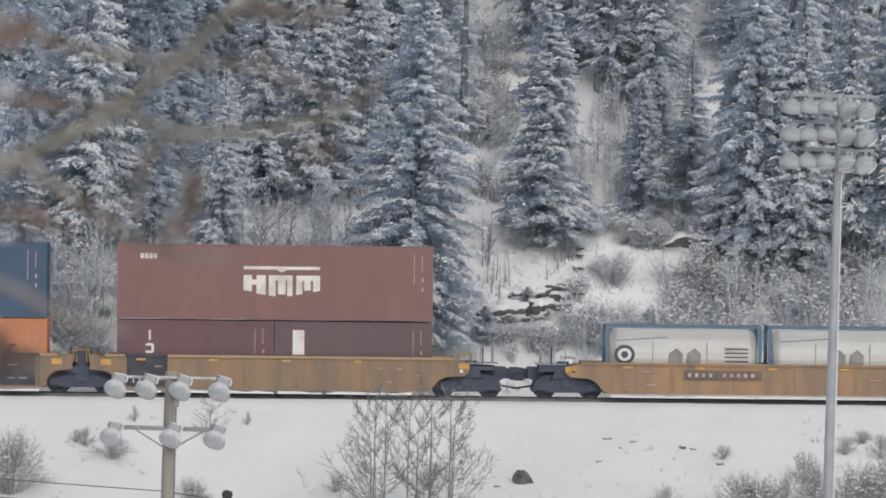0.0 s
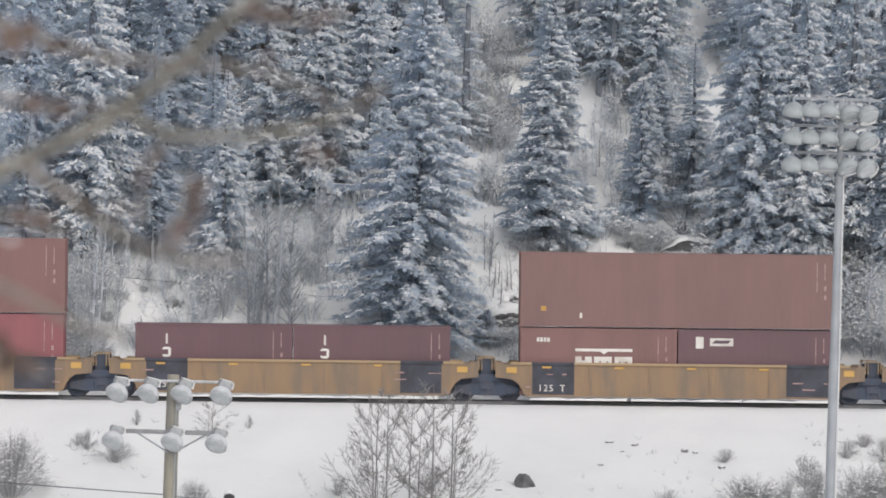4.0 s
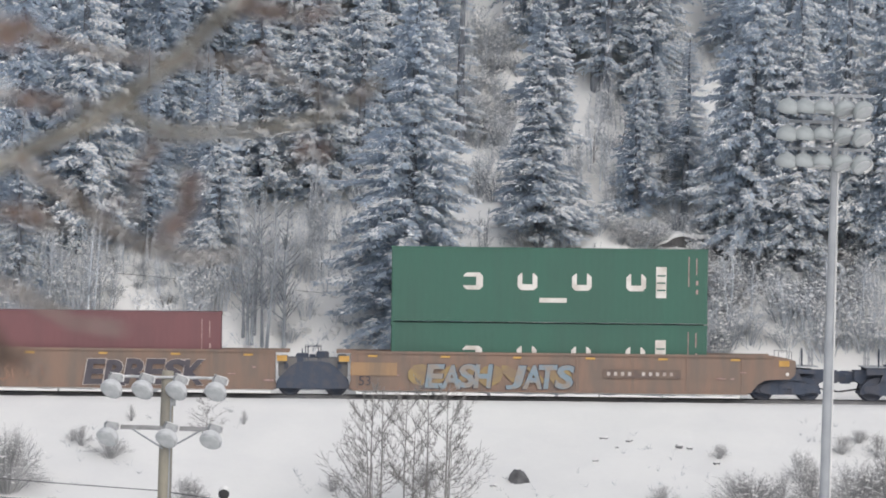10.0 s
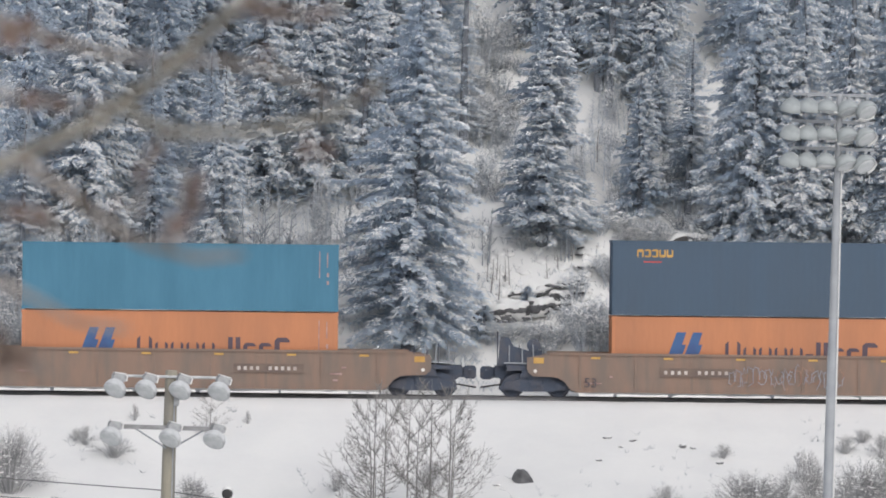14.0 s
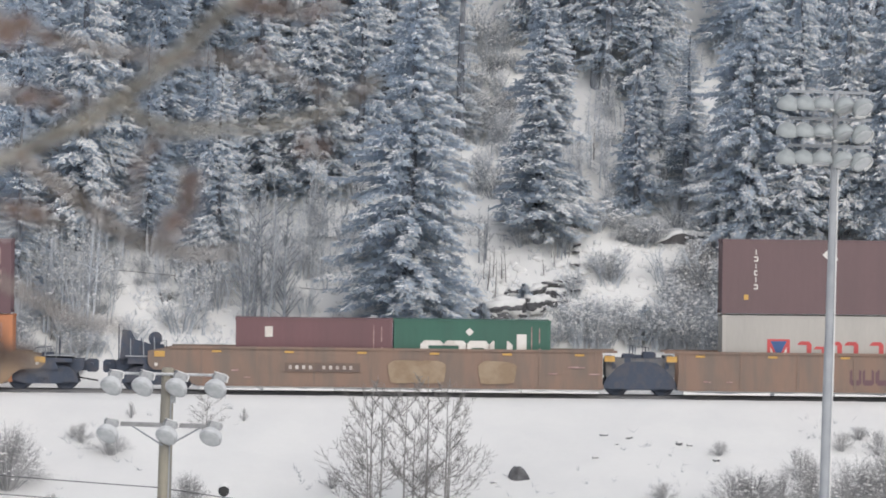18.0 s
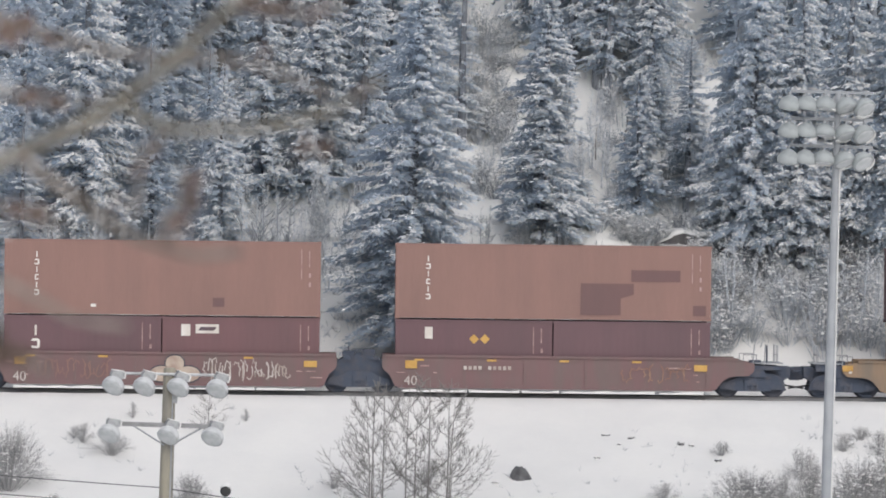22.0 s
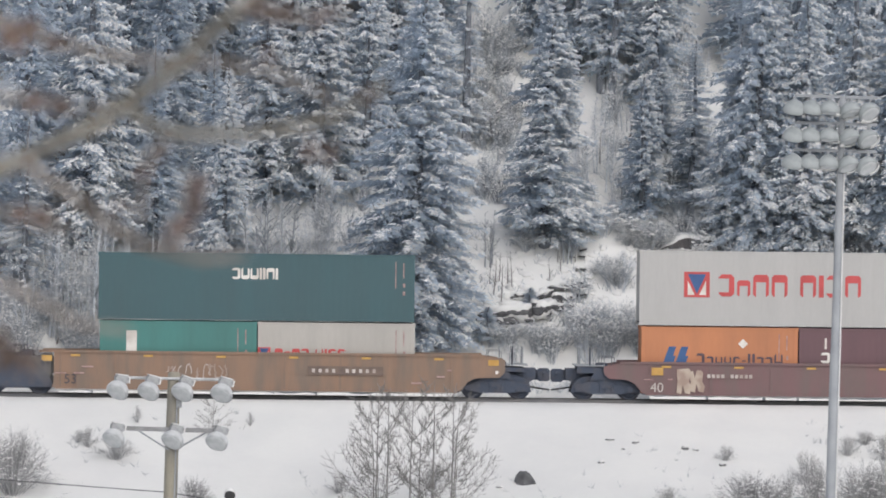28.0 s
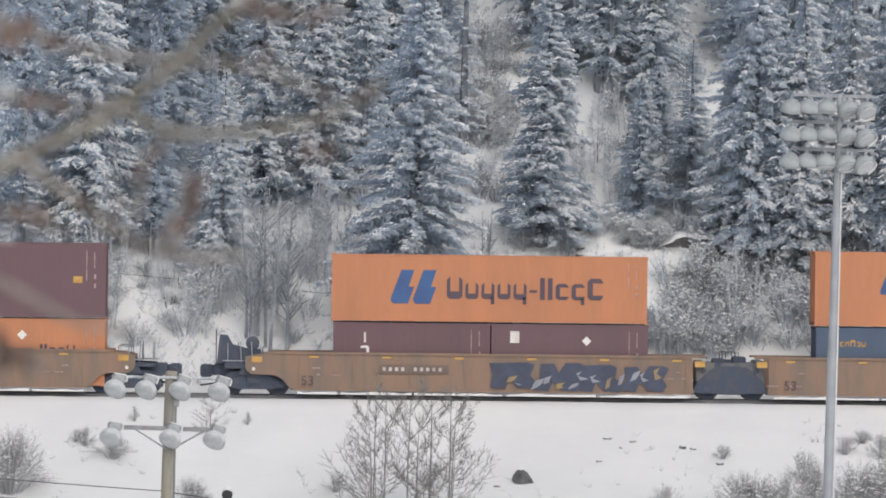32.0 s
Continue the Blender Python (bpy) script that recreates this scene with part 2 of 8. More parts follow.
def build_ground():
    xs = sorted({*np.arange(-44, 44.1, 0.7).round(3), *np.arange(-120, 121, 8.0), -2000, -900, -500, -300, -200, 200, 300, 500, 900, 2000})
    ys = sorted({*np.arange(-26, 40.1, 0.6).round(3), *np.arange(40, 110, 5.0), *np.arange(-224, -26, 6.0), -2000, -700, -400, -280, 140, 200, 300, 500, 900})
    s = Shape()
    for y in ys:
        for x in xs:
            s.v.append((x, y, height(x, y)))
    w = len(xs)
    for j in range(len(ys) - 1):
        for i in range(w - 1):
            a = j * w + i
            s.f.append((a, a + 1, a + w + 1, a + w))
    tagged(new("ground", s.mesh("ground", SNOW, True)), "snow-covered embankment, flat field and steep wooded hillside", "ground", kind="structure")


build_ground()


# ---- railway track ----
def on_track(x, y=0.0, z=0.0):
    return pose(x, 0, GRADE * x, 0, -math.degrees(math.atan(GRADE)), 0) @ Matrix.Translation((0, y, z))


def build_track():
    track = tagged(new("railway_track"), "single railway track with dark rails half buried in snow", "railway track", kind="structure")
    track.matrix_basis = on_track(0)
    profile = [(-0.07, -0.18), (0.07, -0.18), (0.07, -0.16), (0.012, -0.14), (0.012, -0.045), (0.036, -0.03), (0.036, -0.004), (0.028, 0), (-0.028, 0), (-0.036, -0.004), (-0.036, -0.03), (-0.012, -0.045), (-0.012, -0.14), (-0.07, -0.16)]
    for y in (-0.755, 0.755):
        s = Shape()
        n = len(profile)
        s.add([(-110, a + y, b) for a, b in profile] + [(110, a + y, b) for a, b in profile], [(i, (i + 1) % n, (i + 1) % n + n, i + n) for i in range(n)] + [tuple(range(n))[::-1], tuple(range(n, 2 * n))])
        part("rail", s.mesh("rail", RAIL), track)
    bed = Shape()
    bed.slab([(-110, -0.5), (110, -0.5), (110, -0.2), (-110, -0.2)], -1.5, 1.5)
    part("ballast_bed", bed.mesh("ballast_bed", material("ballast", (0.13, 0.125, 0.12), 0.95, 0, (0.30, 0.30, 0.31), 2.5, 0.45, 0.6, 0.3, 25, 0.8, 25)), track, "dark ballast dusted with snow")
    fill = Shape()
    n = 260
    for j, y in enumerate((-0.66, -0.45, 0.0, 0.45, 0.66)):
        for i in range(n + 1):
            x = -70 + 140 * i / n
            fill.v.append((x, y, -0.05 - 0.10 * abs(y) + 0.035 * noise.noise(Vector((x * 1.3, y * 2, 1)))))
    fill.f = [(j * (n + 1) + i, j * (n + 1) + i + 1, (j + 1) * (n + 1) + i + 1, (j + 1) * (n + 1) + i) for j in range(4) for i in range(n)]
    part("snow_fill", fill.mesh("snow_fill", SNOW, True), track, "snow packed between the rails")
    bank = Shape()
    for j, (y, z) in enumerate(((-0.84, -0.16), (-0.95, -0.135), (-1.5, -0.12), (-2.4, -0.13), (-3.1, -0.19))):
        for i in range(n + 1):
            x = -70 + 140 * i / n
            bank.v.append((x, y, z + (0.03 if 0 < j < 4 else 0.0) * noise.noise(Vector((x * 0.9, y * 2, 4)))))
    bank.f = [(j * (n + 1) + i, (j + 1) * (n + 1) + i, (j + 1) * (n + 1) + i + 1, j * (n + 1) + i + 1) for j in range(4) for i in range(n)]
    part("shoulder_snow", bank.mesh("shoulder_snow", SNOW, True), track, "snow banked against the rail")
    me = Shape().box(-0.115, 0.115, -1.3, 1.3, -0.36, -0.18, 0.01).mesh("tie", TIE)
    for i in range(-75, 76):
        part("tie", me, track, m=Matrix.Translation((i * 0.55 + 0.03 * math.sin(i * 7.3), 0.02 * math.sin(i * 3.1), 0)))


build_track()


# ---- train ----
# seconds and metres that the train has gone since the start
RUN = [
    (0.0, 0.36),
    (0.5, 5.69),
    (1.0, 11.382),
    (2.0, 22.776),
    (3.0, 34.178),
    (4.0, 45.587),
    (5.0, 57.001),
    (6.0, 68.42),
    (7.0, 79.842),
    (8.0, 91.267),
    (9.0, 102.696),
    (10.0, 114.127),
    (11.0, 125.563),
    (12.0, 137.002),
    (13.0, 148.447),
    (14.0, 159.897),
    (15.0, 171.354),
    (16.0, 182.818),
    (17.0, 194.291),
    (18.0, 205.774),
    (19.0, 217.268),
    (20.0, 228.773),
    (21.0, 240.291),
    (22.0, 251.822),
    (23.0, 263.366),
    (24.0, 274.925),
    (25.0, 286.498),
    (26.0, 298.085),
    (27.0, 309.686),
    (28.0, 321.299),
    (29.0, 332.924),
    (30.0, 344.56),
    (31.0, 356.204),
    (32.0, 367.854),
]
RIDERS = []   # everything that rides: object and its place along the train at the start
WHEELS = []   # wheelsets: object, local place, place along the train
WHEEL_R = 0.42


def ride(ob, s):
    ob.matrix_basis = on_track(s)
    RIDERS.append((ob, s))
    return ob


def quad_strip(n, x0, x1, depth, z0, z1, y, out):
    """A wall of trapezoid corrugations along x; out is the sign of its outward y."""
    s = Shape()
    pitch = (x1 - x0) / n
    line = []
    for i in range(n):
        a = x0 + i * pitch
        line += [(a, 0), (a + 0.26 * pitch, 0), (a + 0.5 * pitch, depth), (a + 0.76 * pitch, depth)]
    line.append((x1, 0))
    k = len(line)
    s.v = [(x, y - out * d, z0) for x, d in line] + [(x, y - out * d, z1) for x, d in line]
    s.f = [(i, i + 1, i + 1 + k, i + k) if out < 0 else (i + 1, i, i + k, i + 1 + k) for i in range(k - 1)]
    return s


def container(label, paint_mat, length, high, s, z0, dx=0.0, group="containers on the train"):
    """A steel shipping container, base at z0 above the rail."""
    ob = tagged(new("shipping_container"), label, "container", group)
    ride(ob, s + dx)
    L, W = length / 2, 1.219
    key = (length, high, paint_mat.name)

    def side(out):
        return lambda: quad_strip(round(length / 0.28), -L + 0.11, L - 0.11, 0.0018, z0 + 0.15, z0 + high - 0.06, out * (W - 0.012), out).mesh("side_wall", paint_mat)

    def end(sign):
        def make():
            q = quad_strip(8, -W + 0.11, W - 0.11, 0.03, z0 + 0.15, z0 + high - 0.1, 0, -1)
            q.v = [(sign * (L - 0.03 + y), x, z) for x, y, z in q.v]
            return q.mesh("end_wall", paint_mat)
        return make

    part("side_wall", shared((*key, z0, "near"), side(-1)), ob)
    part("side_wall", shared((*key, z0, "far"), side(1)), ob)
    part("end_wall", shared((*key, z0, "el"), end(-1)), ob)
    part("end_wall", shared((*key, z0, "er"), end(1)), ob)
    part("roof", shared((*key, z0, "roof"), lambda: Shape().box(-L + 0.05, L - 0.05, -W + 0.05, W - 0.05, z0 + high - 0.06, z0 + high - 0.02).mesh("roof", paint_mat)), ob)
    part("floor", shared((*key, z0, "floor"), lambda: Shape().box(-L + 0.05, L - 0.05, -W + 0.04, W - 0.04, z0 + 0.08, z0 + 0.14).mesh("floor", STEEL)), ob)
    for y in (-W + 0.03, W - 0.03):
        part("bottom_rail", shared((*key, z0, "br", y), lambda: Shape().box(-L + 0.15, L - 0.15, y - 0.03, y + 0.03, z0 + 0.02, z0 + 0.16).mesh("bottom_rail", paint_mat)), ob)
        part("top_rail", shared((*key, z0, "tr", y), lambda: Shape().box(-L + 0.15, L - 0.15, y - 0.03, y + 0.03, z0 + high - 0.075, z0 + high - 0.012).mesh("top_rail", paint_mat)), ob)
        for x in (-L + 0.07, L - 0.07):
            part("corner_post", shared((*key, z0, "post"), lambda: Shape().box(-0.065, 0.065, -0.028, 0.03, z0 + 0.1, z0 + high - 0.1).mesh("corner_post", paint_mat)), ob, m=Matrix.Translation((x, y, 0)))
            for z in (0.0, high - 0.118):
                part("corner_casting", shared((*key, "casting"), lambda: Shape().box(-0.085, 0.085, -0.05, 0.04, 0, 0.118, 0.015).mesh("corner_casting", paint_mat)), ob, m=Matrix.Translation((x, y * 0.995, z0 + z)))
    return ob


def flat(ob, name, ring, mat, label="", lift=0.0):
    """A painted mark on the near side of a container or car: ring of x, z in its space."""
    y = FACE.get(ob, -1.222) - lift
    return part(name, Shape().slab(ring, y - 0.004, y + 0.02).mesh(name, mat), ob, label)


FACE = {}


def rect(x0, x1, z0, z1):
    return [(x0, z0), (x1, z0), (x1, z1), (x0, z1)]


def slotted(x, z, w, h, side, gap=0.36, deep=0.66, cut=0.2):
    """Outline of a plain block with cut corners and a slot from one side."""
    span = w if side in "tb" else h
    g = gap * span / 2
    c = min(cut * min(w, h), 0.8 * (span / 2 - g))
    ring = [(c, 0), (w - c, 0), (w, c), (w, h - c), (w - c, h), (c, h), (0, h - c), (0, c)]
    slot = {"b": (1, [(w / 2 - g, 0), (w / 2 - g, deep * h), (w / 2 + g, deep * h), (w / 2 + g, 0)]),
            "r": (3, [(w, h / 2 - g), (w - deep * w, h / 2 - g), (w - deep * w, h / 2 + g), (w, h / 2 + g)]),
            "t": (5, [(w / 2 + g, h), (w / 2 + g, h - deep * h), (w / 2 - g, h - deep * h), (w / 2 - g, h)]),
            "l": (7, [(0, h / 2 + g), (deep * w, h / 2 + g), (deep * w, h / 2 - g), (0, h / 2 - g)])}[side]
    ring[slot[0]:slot[0]] = slot[1]
    return [(x + a, z + b) for a, b in ring]


def bars(ob, name, x0, z0, pattern, size, mat, label="", pitch=0.78, slant=0.0, bold=0.2, lift=0.0):
    """A word as plain shapes: slotted blocks for broad letters, bars for narrow ones, high or low as the word's outline runs; B is one solid block."""
    y = FACE.get(ob, -1.222) - lift
    x = x0
    for n, ch in enumerate(pattern):
        if ch == " ":
            x += 0.45 * size
            continue
        w = {"l": 0.22, "i": 0.2, "-": 0.35, "g": 0.6, "o": 0.6, "n": 0.6, "U": 1.15, "V": 1.15, "B": 0.66}.get(ch, 0.72) * size
        top = {"o": 0.74, "g": 0.74, "n": 0.74, "-": 0.44}.get(ch, 1.0) * size
        low = {"g": -0.22, "-": 0.32}.get(ch, 0.0) * size
        k = 0.85 * bold * size
        rings = []
        if ch not in "l-iB":
            rings.append(slotted(0, 0, w, top, "rtlb"[(n * 3 + int(x * 1.7 + 40)) % 4], 1 - 2.2 * bold))
        if ch in "l-iB":
            rings.append([(0, low), (w, low), (w, top), (0, top)])
        elif low < 0:
            rings.append([(w - k, low), (w, low), (w, 0.1 * size), (w - k, 0.1 * size)])
        for ring in rings:
            sh = Shape().slab([(x + a + slant * b, z0 + b) for a, b in ring], y - 0.004, y + 0.02)
            part("letter_block", sh.mesh("letter_block", mat), ob, label)
        x += w + (1 - pitch) * size * 0.8


def codes(ob, L, z0, high, mat=None):
    """The small columns of code marks near the right end, as bars."""
    x = L / 2 - 0.75
    for a, b, c, d in ((0, 0.035, 0.5, 0.9), (0.3, 0.34, 0.66, 0.88), (0.3, 0.38, 0.52, 0.58), (0.3, 0.38, 0.4, 0.46)):
        flat(ob, "code_bar", rect(x + a, x + b, z0 + high * c, z0 + high * d), mat or CODE, "faded code bar")


# paints
CODE = material("faded_code_paint", srgb(176, 150, 146), 0.7, 0, srgb(150, 120, 118), 6, 0.4, 0.6, 0.1, 20, 0, 1)
PALE = material("pale_graffiti_paint", srgb(200, 192, 186), 0.7, 0, srgb(166, 152, 144), 1.4, 0.4, 0.6, 0.06, 20, 0, 1)
ICE = material("icy_blue_graffiti_paint", srgb(128, 144, 154), 0.7, 0, srgb(146, 138, 130), 1.6, 0.42, 0.58, 0.06, 20, 0, 1)
DARK = material("dark_graffiti_paint", srgb(84, 80, 86), 0.7, 0, srgb(74, 70, 78), 2, 0.4, 0.6, 0.06, 20, 0, 1)
FADED = material("faded_graffiti_paint", srgb(140, 104, 90), 0.7, 0, srgb(156, 126, 108), 2, 0.4, 0.6, 0.06, 20, 0, 1)
CREAMY = material("cream_graffiti_paint", srgb(184, 170, 156), 0.7, 0, srgb(160, 140, 128), 2, 0.4, 0.6, 0.06, 20, 0, 1)
BLOTCH = material("blotch_paint", srgb(156, 138, 116), 0.7, 0, srgb(140, 120, 98), 1.5, 0.4, 0.6, 0.1, 10, 0, 1)
OCHRE_HAZE = material("hazy_yellow_paint", srgb(152, 132, 92), 0.7, 0, srgb(136, 118, 98), 1.4, 0.4, 0.6, 0.06, 20, 0, 1)
NAVY_PAINT = material("navy_graffiti_paint", srgb(74, 80, 98), 0.7, 0, srgb(66, 70, 86), 1.4, 0.4, 0.6, 0.06, 20, 0, 1)
GREYED = material("grey_graffiti_paint", srgb(150, 152, 160), 0.7, 0, srgb(134, 134, 142), 1.4, 0.4, 0.6, 0.06, 20, 0, 1)
PLATE = material("number_plate_paint", srgb(118, 102, 92), 0.7, 0, srgb(104, 90, 84), 2, 0.4, 0.6, 0.08, 20, 0, 1)
P_HMM = paint("brick_red_paint", 156, 91, 82)
P_MAROON = paint("maroon_paint", 124, 72, 84)
P_TEX = paint("dark_maroon_paint", 124, 70, 82)
P_GREYRED = paint("grey_brown_paint", 116, 80, 86)
P_BLUE = paint("dark_blue_paint", 58, 87, 120, fade_haze=0.15)
P_SEACO = paint("slate_blue_paint", 60, 88, 114, fade_haze=0.15)
P_ORANGE = paint("orange_paint", 214, 132, 74, fade_haze=0.15)
P_BROWN = paint("light_brown_paint", 152, 96, 86)
P_RED = paint("bright_red_paint", 176, 62, 74)
P_BEACON = paint("wine_paint", 134, 72, 80)
P_GREEN = paint("green_paint", 44, 110, 90, fade_haze=0.2)
P_REDLOW = paint("dull_red_paint", 144, 64, 72)
# Factor above 1 paints a pale sheen into the second colour.
P_TEAL = paint("teal_blue_paint", 50, 120, 150, 1.22, fade_haze=0.08)
P_TRIDARK = paint("plum_brown_paint", 126, 84, 88)
P_CREAM = paint("cream_paint", 196, 188, 176, 0.85)
P_TRITON = paint("rust_orange_paint", 170, 108, 88)
P_TRITON3 = paint("rust_red_paint", 146, 86, 86)
P_WHITE = paint("white_container_paint", 195, 192, 188, 0.9)
P_CAPITAL = paint("dark_teal_paint", 52, 98, 106, fade_haze=0.2)
P_FRAME = paint("tank_frame_blue", 92, 124, 150, fade_haze=0.15)
RESIDUE = material("grey_residue", srgb(150, 148, 142), 0.8, 0, srgb(132, 130, 126), 2, 0.4, 0.6, 0.1, 15, 0, 1)
P_TEALGREEN = paint("teal_green_paint", 62, 138, 132, fade_haze=0.15)
P_COOLBLUE = paint("royal_blue_paint", 54, 90, 130)
P_TANK = paint("tank_cream", 222, 218, 208, 0.9)
P_PATCH = paint("patch_brown", 134, 78, 76)
C_OCHRE = paint("ochre_car_paint", 166, 128, 82, 0.8, fade_haze=0.26, grime=0.42)
C_SILL = paint("sill_yellow", 200, 156, 76, 0.85)
C_YELLOW = paint("yellow_car_paint", 184, 138, 82, 0.8, fade_haze=0.27, grime=0.42)
C_DULL = paint("dull_yellow_car_paint", 162, 126, 84, 0.8, fade_haze=0.30, grime=0.5)
C_RUST = paint("orange_brown_car_paint", 154, 117, 92, 0.82, fade_haze=0.30, grime=0.46)
C_TAN = paint("tan_orange_car_paint", 162, 120, 86, 0.82, fade_haze=0.30, grime=0.45)
C_RED = paint("oxide_red_car_paint", 140, 86, 88, 0.85, grime=0.35)


def truck(car, at, s):
    """A two-axle railway truck under a car end."""
    t = part("truck", shared("bolster", lambda: Shape().box(-0.25, 0.25, -1.15, 1.15, 0.45, 0.85, 0.05).mesh("truck", STEEL)), car, "dark rusty two-axle truck", Matrix.Translation((at, 0, 0)))

    def frame_side(y):
        def make():
            q = Shape()
            q.slab([(-1.2, 0.32), (-0.95, 0.28), (-0.55, 0.22), (0.55, 0.22), (0.95, 0.28), (1.2, 0.32), (1.2, 0.56), (0.7, 0.66), (0.42, 0.86), (-0.42, 0.86), (-0.7, 0.66), (-1.2, 0.56)], y - 0.09, y + 0.09)
            for a in (-0.889, 0.889):
                q.turned([(-0.16, 0.13), (0.16, 0.13)], 10, "y", (a, y, WHEEL_R))
            for a in (-0.22, 0.0, 0.22):
                q.turned([(0.3, 0.08), (0.62, 0.08)], 8, "z", (a, y - 0.05, 0))
            return q.mesh("side_frame", STEEL)
        return make
    part("side_frame", shared("frame_near", frame_side(-1.0)), t)
    part("side_frame", shared("frame_far", frame_side(1.0)), t)

    def wheelset():
        q = Shape()
        for sign in (-1, 1):
            q.turned([(sign * 0.68, 0.46), (sign * 0.715, 0.455), (sign * 0.72, WHEEL_R), (sign * 0.82, WHEEL_R - 0.006), (sign * 0.82, 0.34), (sign * 0.78, 0.33), (sign * 0.77, 0.14), (sign * 0.84, 0.12)], 20, "y")
            for k in range(4):
                w = k * math.pi / 2
                q.box(0.24 * math.cos(w) - 0.02, 0.24 * math.cos(w) + 0.02, sign * 0.8 - 0.02, sign * 0.8 + 0.02, 0.24 * math.sin(w) - 0.02, 0.24 * math.sin(w) + 0.02)
        q.turned([(-0.7, 0.08), (0.7, 0.08)], 8, "y")
        return q.mesh("wheelset", STEEL)
    for a in (-0.889, 0.889):
        w = part("wheelset", shared("wheelset", wheelset), t, m=Matrix.Translation((a, 0, WHEEL_R)))
        WHEELS.append((w, a, s + at))


def well_car(label, body, left, right, ends=(False, False), long=False, trucks=(True, True), sill=None, panels=False, mats=None):
    """One well-car unit between truck centres left and right (places along the train).
    ends: whether an end carries a coupler; trucks: whether it carries its truck."""
    mid, half = (left + right) / 2, (right - left) / 2
    car = tagged(new("well_car"), label, "rail car", "cars of the train")
    ride(car, mid)
    full = half - 1.40
    rusty = body is C_RUST or body is C_TAN
    jut = 0.35 if rusty else 0.12
    rim = {C_RUST: 1.74, C_TAN: 1.70, C_YELLOW: 1.42, C_DULL: 1.46, C_RED: 1.50}.get(body, 1.53)
    if body is C_YELLOW and long:
        rim = 1.34
    lo, hi = [sign * (half + (jut if coupled else (-0.95 if rusty or body is C_RED else -0.33))) for sign, coupled in zip((-1, 1), ends)]

    def end_edge(coupled):
        """Outline of the wall at one end, outwards from the well: distance from the truck's centre, height."""
        if coupled:
            return [(-1.38, 0.27), (-1.1, 0.62), (-0.86, 0.76), (-0.6, 0.80), (jut - 0.22, 0.82), (jut - 0.04, 0.98), (jut, 1.12), (jut, rim - 0.2), (jut - 0.5, rim - 0.10), (jut - 0.75, rim - 0.09)]
        if rusty:
            return [(-1.40, 0.27), (-1.46, 0.5), (-1.47, 1.2), (-1.46, rim - 0.14), (-1.5, rim - 0.09)]
        if body is C_RED:
            return [(-1.38, 0.27), (-1.15, 0.74), (-0.95, 0.9), (-0.88, 1.0), (-0.88, rim - 0.12), (-1.0, rim - 0.09)]
        return [(-1.42, 0.27), (-1.34, 0.50), (-1.2, 0.70), (-0.98, 0.86), (-0.33, 0.93), (-0.33, rim - 0.02), (-0.62, rim - 0.02), (-0.66, rim - 0.09)]

    for y in (-1.36, 1.36):
        ring = [(-half - d, z) for d, z in reversed(end_edge(ends[0]))] + [(half + d, z) for d, z in end_edge(ends[1])]
        part("side_wall", Shape().slab(ring, y - 0.02, y + 0.02).mesh("side_wall", body), car)
        a, b = -full - 0.5 - (0.4 if ends[0] else 0), full + 0.5 + (0.4 if ends[1] else 0)
        part("top_sill", Shape().box(a, b, y - 0.075, y + 0.075, rim - 0.09, rim, 0.02).mesh("top_sill", sill or body), car, "bright yellow top sill" if sill else "")
        part("bottom_sill", Shape().box(-full + 0.1, full - 0.1, y - 0.06, y + 0.06, 0.21, 0.29, 0.02).mesh("bottom_sill", body), car)
        o = -0.035 if y < 0 else 0.035
        posts = Shape().box(-0.05, 0.05, y + o - 0.02, y + o + 0.02, 0.24, rim - 0.10, 0.01).mesh("side_post", body)
        count = 8 if long else 6
        for k in range(count):
            part("side_post", posts, car, m=Matrix.Translation((-full + 0.3 + k * (2 * full - 0.6) / (count - 1), 0, 0)))
    part("floor_rack", shared(("rack", round(full, 2)), lambda: Shape().box(-full, full, -1.3, 1.3, 0.225, 0.275).mesh("floor_rack", STEEL)), car)
    for k, sign in enumerate((-1, 1)):
        x_end = sign * (half + 1.13) if ends[k] else (lo if sign < 0 else hi)
        a, b = sorted((sign * (full + 0.3), x_end))
        deck = Shape().slab([(a, 1.02), (b, 1.06), (b, 1.2), (a, 1.3)], -1.2, 1.2)
        part("end_deck", deck.mesh("end_deck", STEEL), car, "dark end platform over the truck")
        for y in (-1.1, 1.1):
            x0 = sign * (half - 0.3)
            rail_ = Shape().tube([(x0, y, 1.2), (x0, y, rim + 0.14), (x0 + sign * 0.5, y, rim + 0.14), (x0 + sign * 0.5, y, 1.2)], [0.03 if sill else 0.016] * 4, 5)
            part("grab_rail", rail_.mesh("grab_rail", sill or STEEL), car)
        if trucks[k]:
            truck(car, sign * half, mid)
            c0 = sign * half
            if rusty and not ends[k]:
                arch = [(1.42, 0.26), (1.40, 0.48), (1.28, 0.70), (1.06, 0.92), (0.86, 1.12), (0.64, 1.26), (0.3, 1.32)]
                back = Shape().box(c0 - 1.34, c0 + 1.34, -1.09, 1.09, 0.7, 1.44, 0.05).box(c0 - 1.30, c0 - 0.98, -1.12, 1.12, 0.8, 1.50, 0.04).box(c0 + 0.94, c0 + 1.30, -1.12, 1.12, 0.8, 1.54, 0.04)
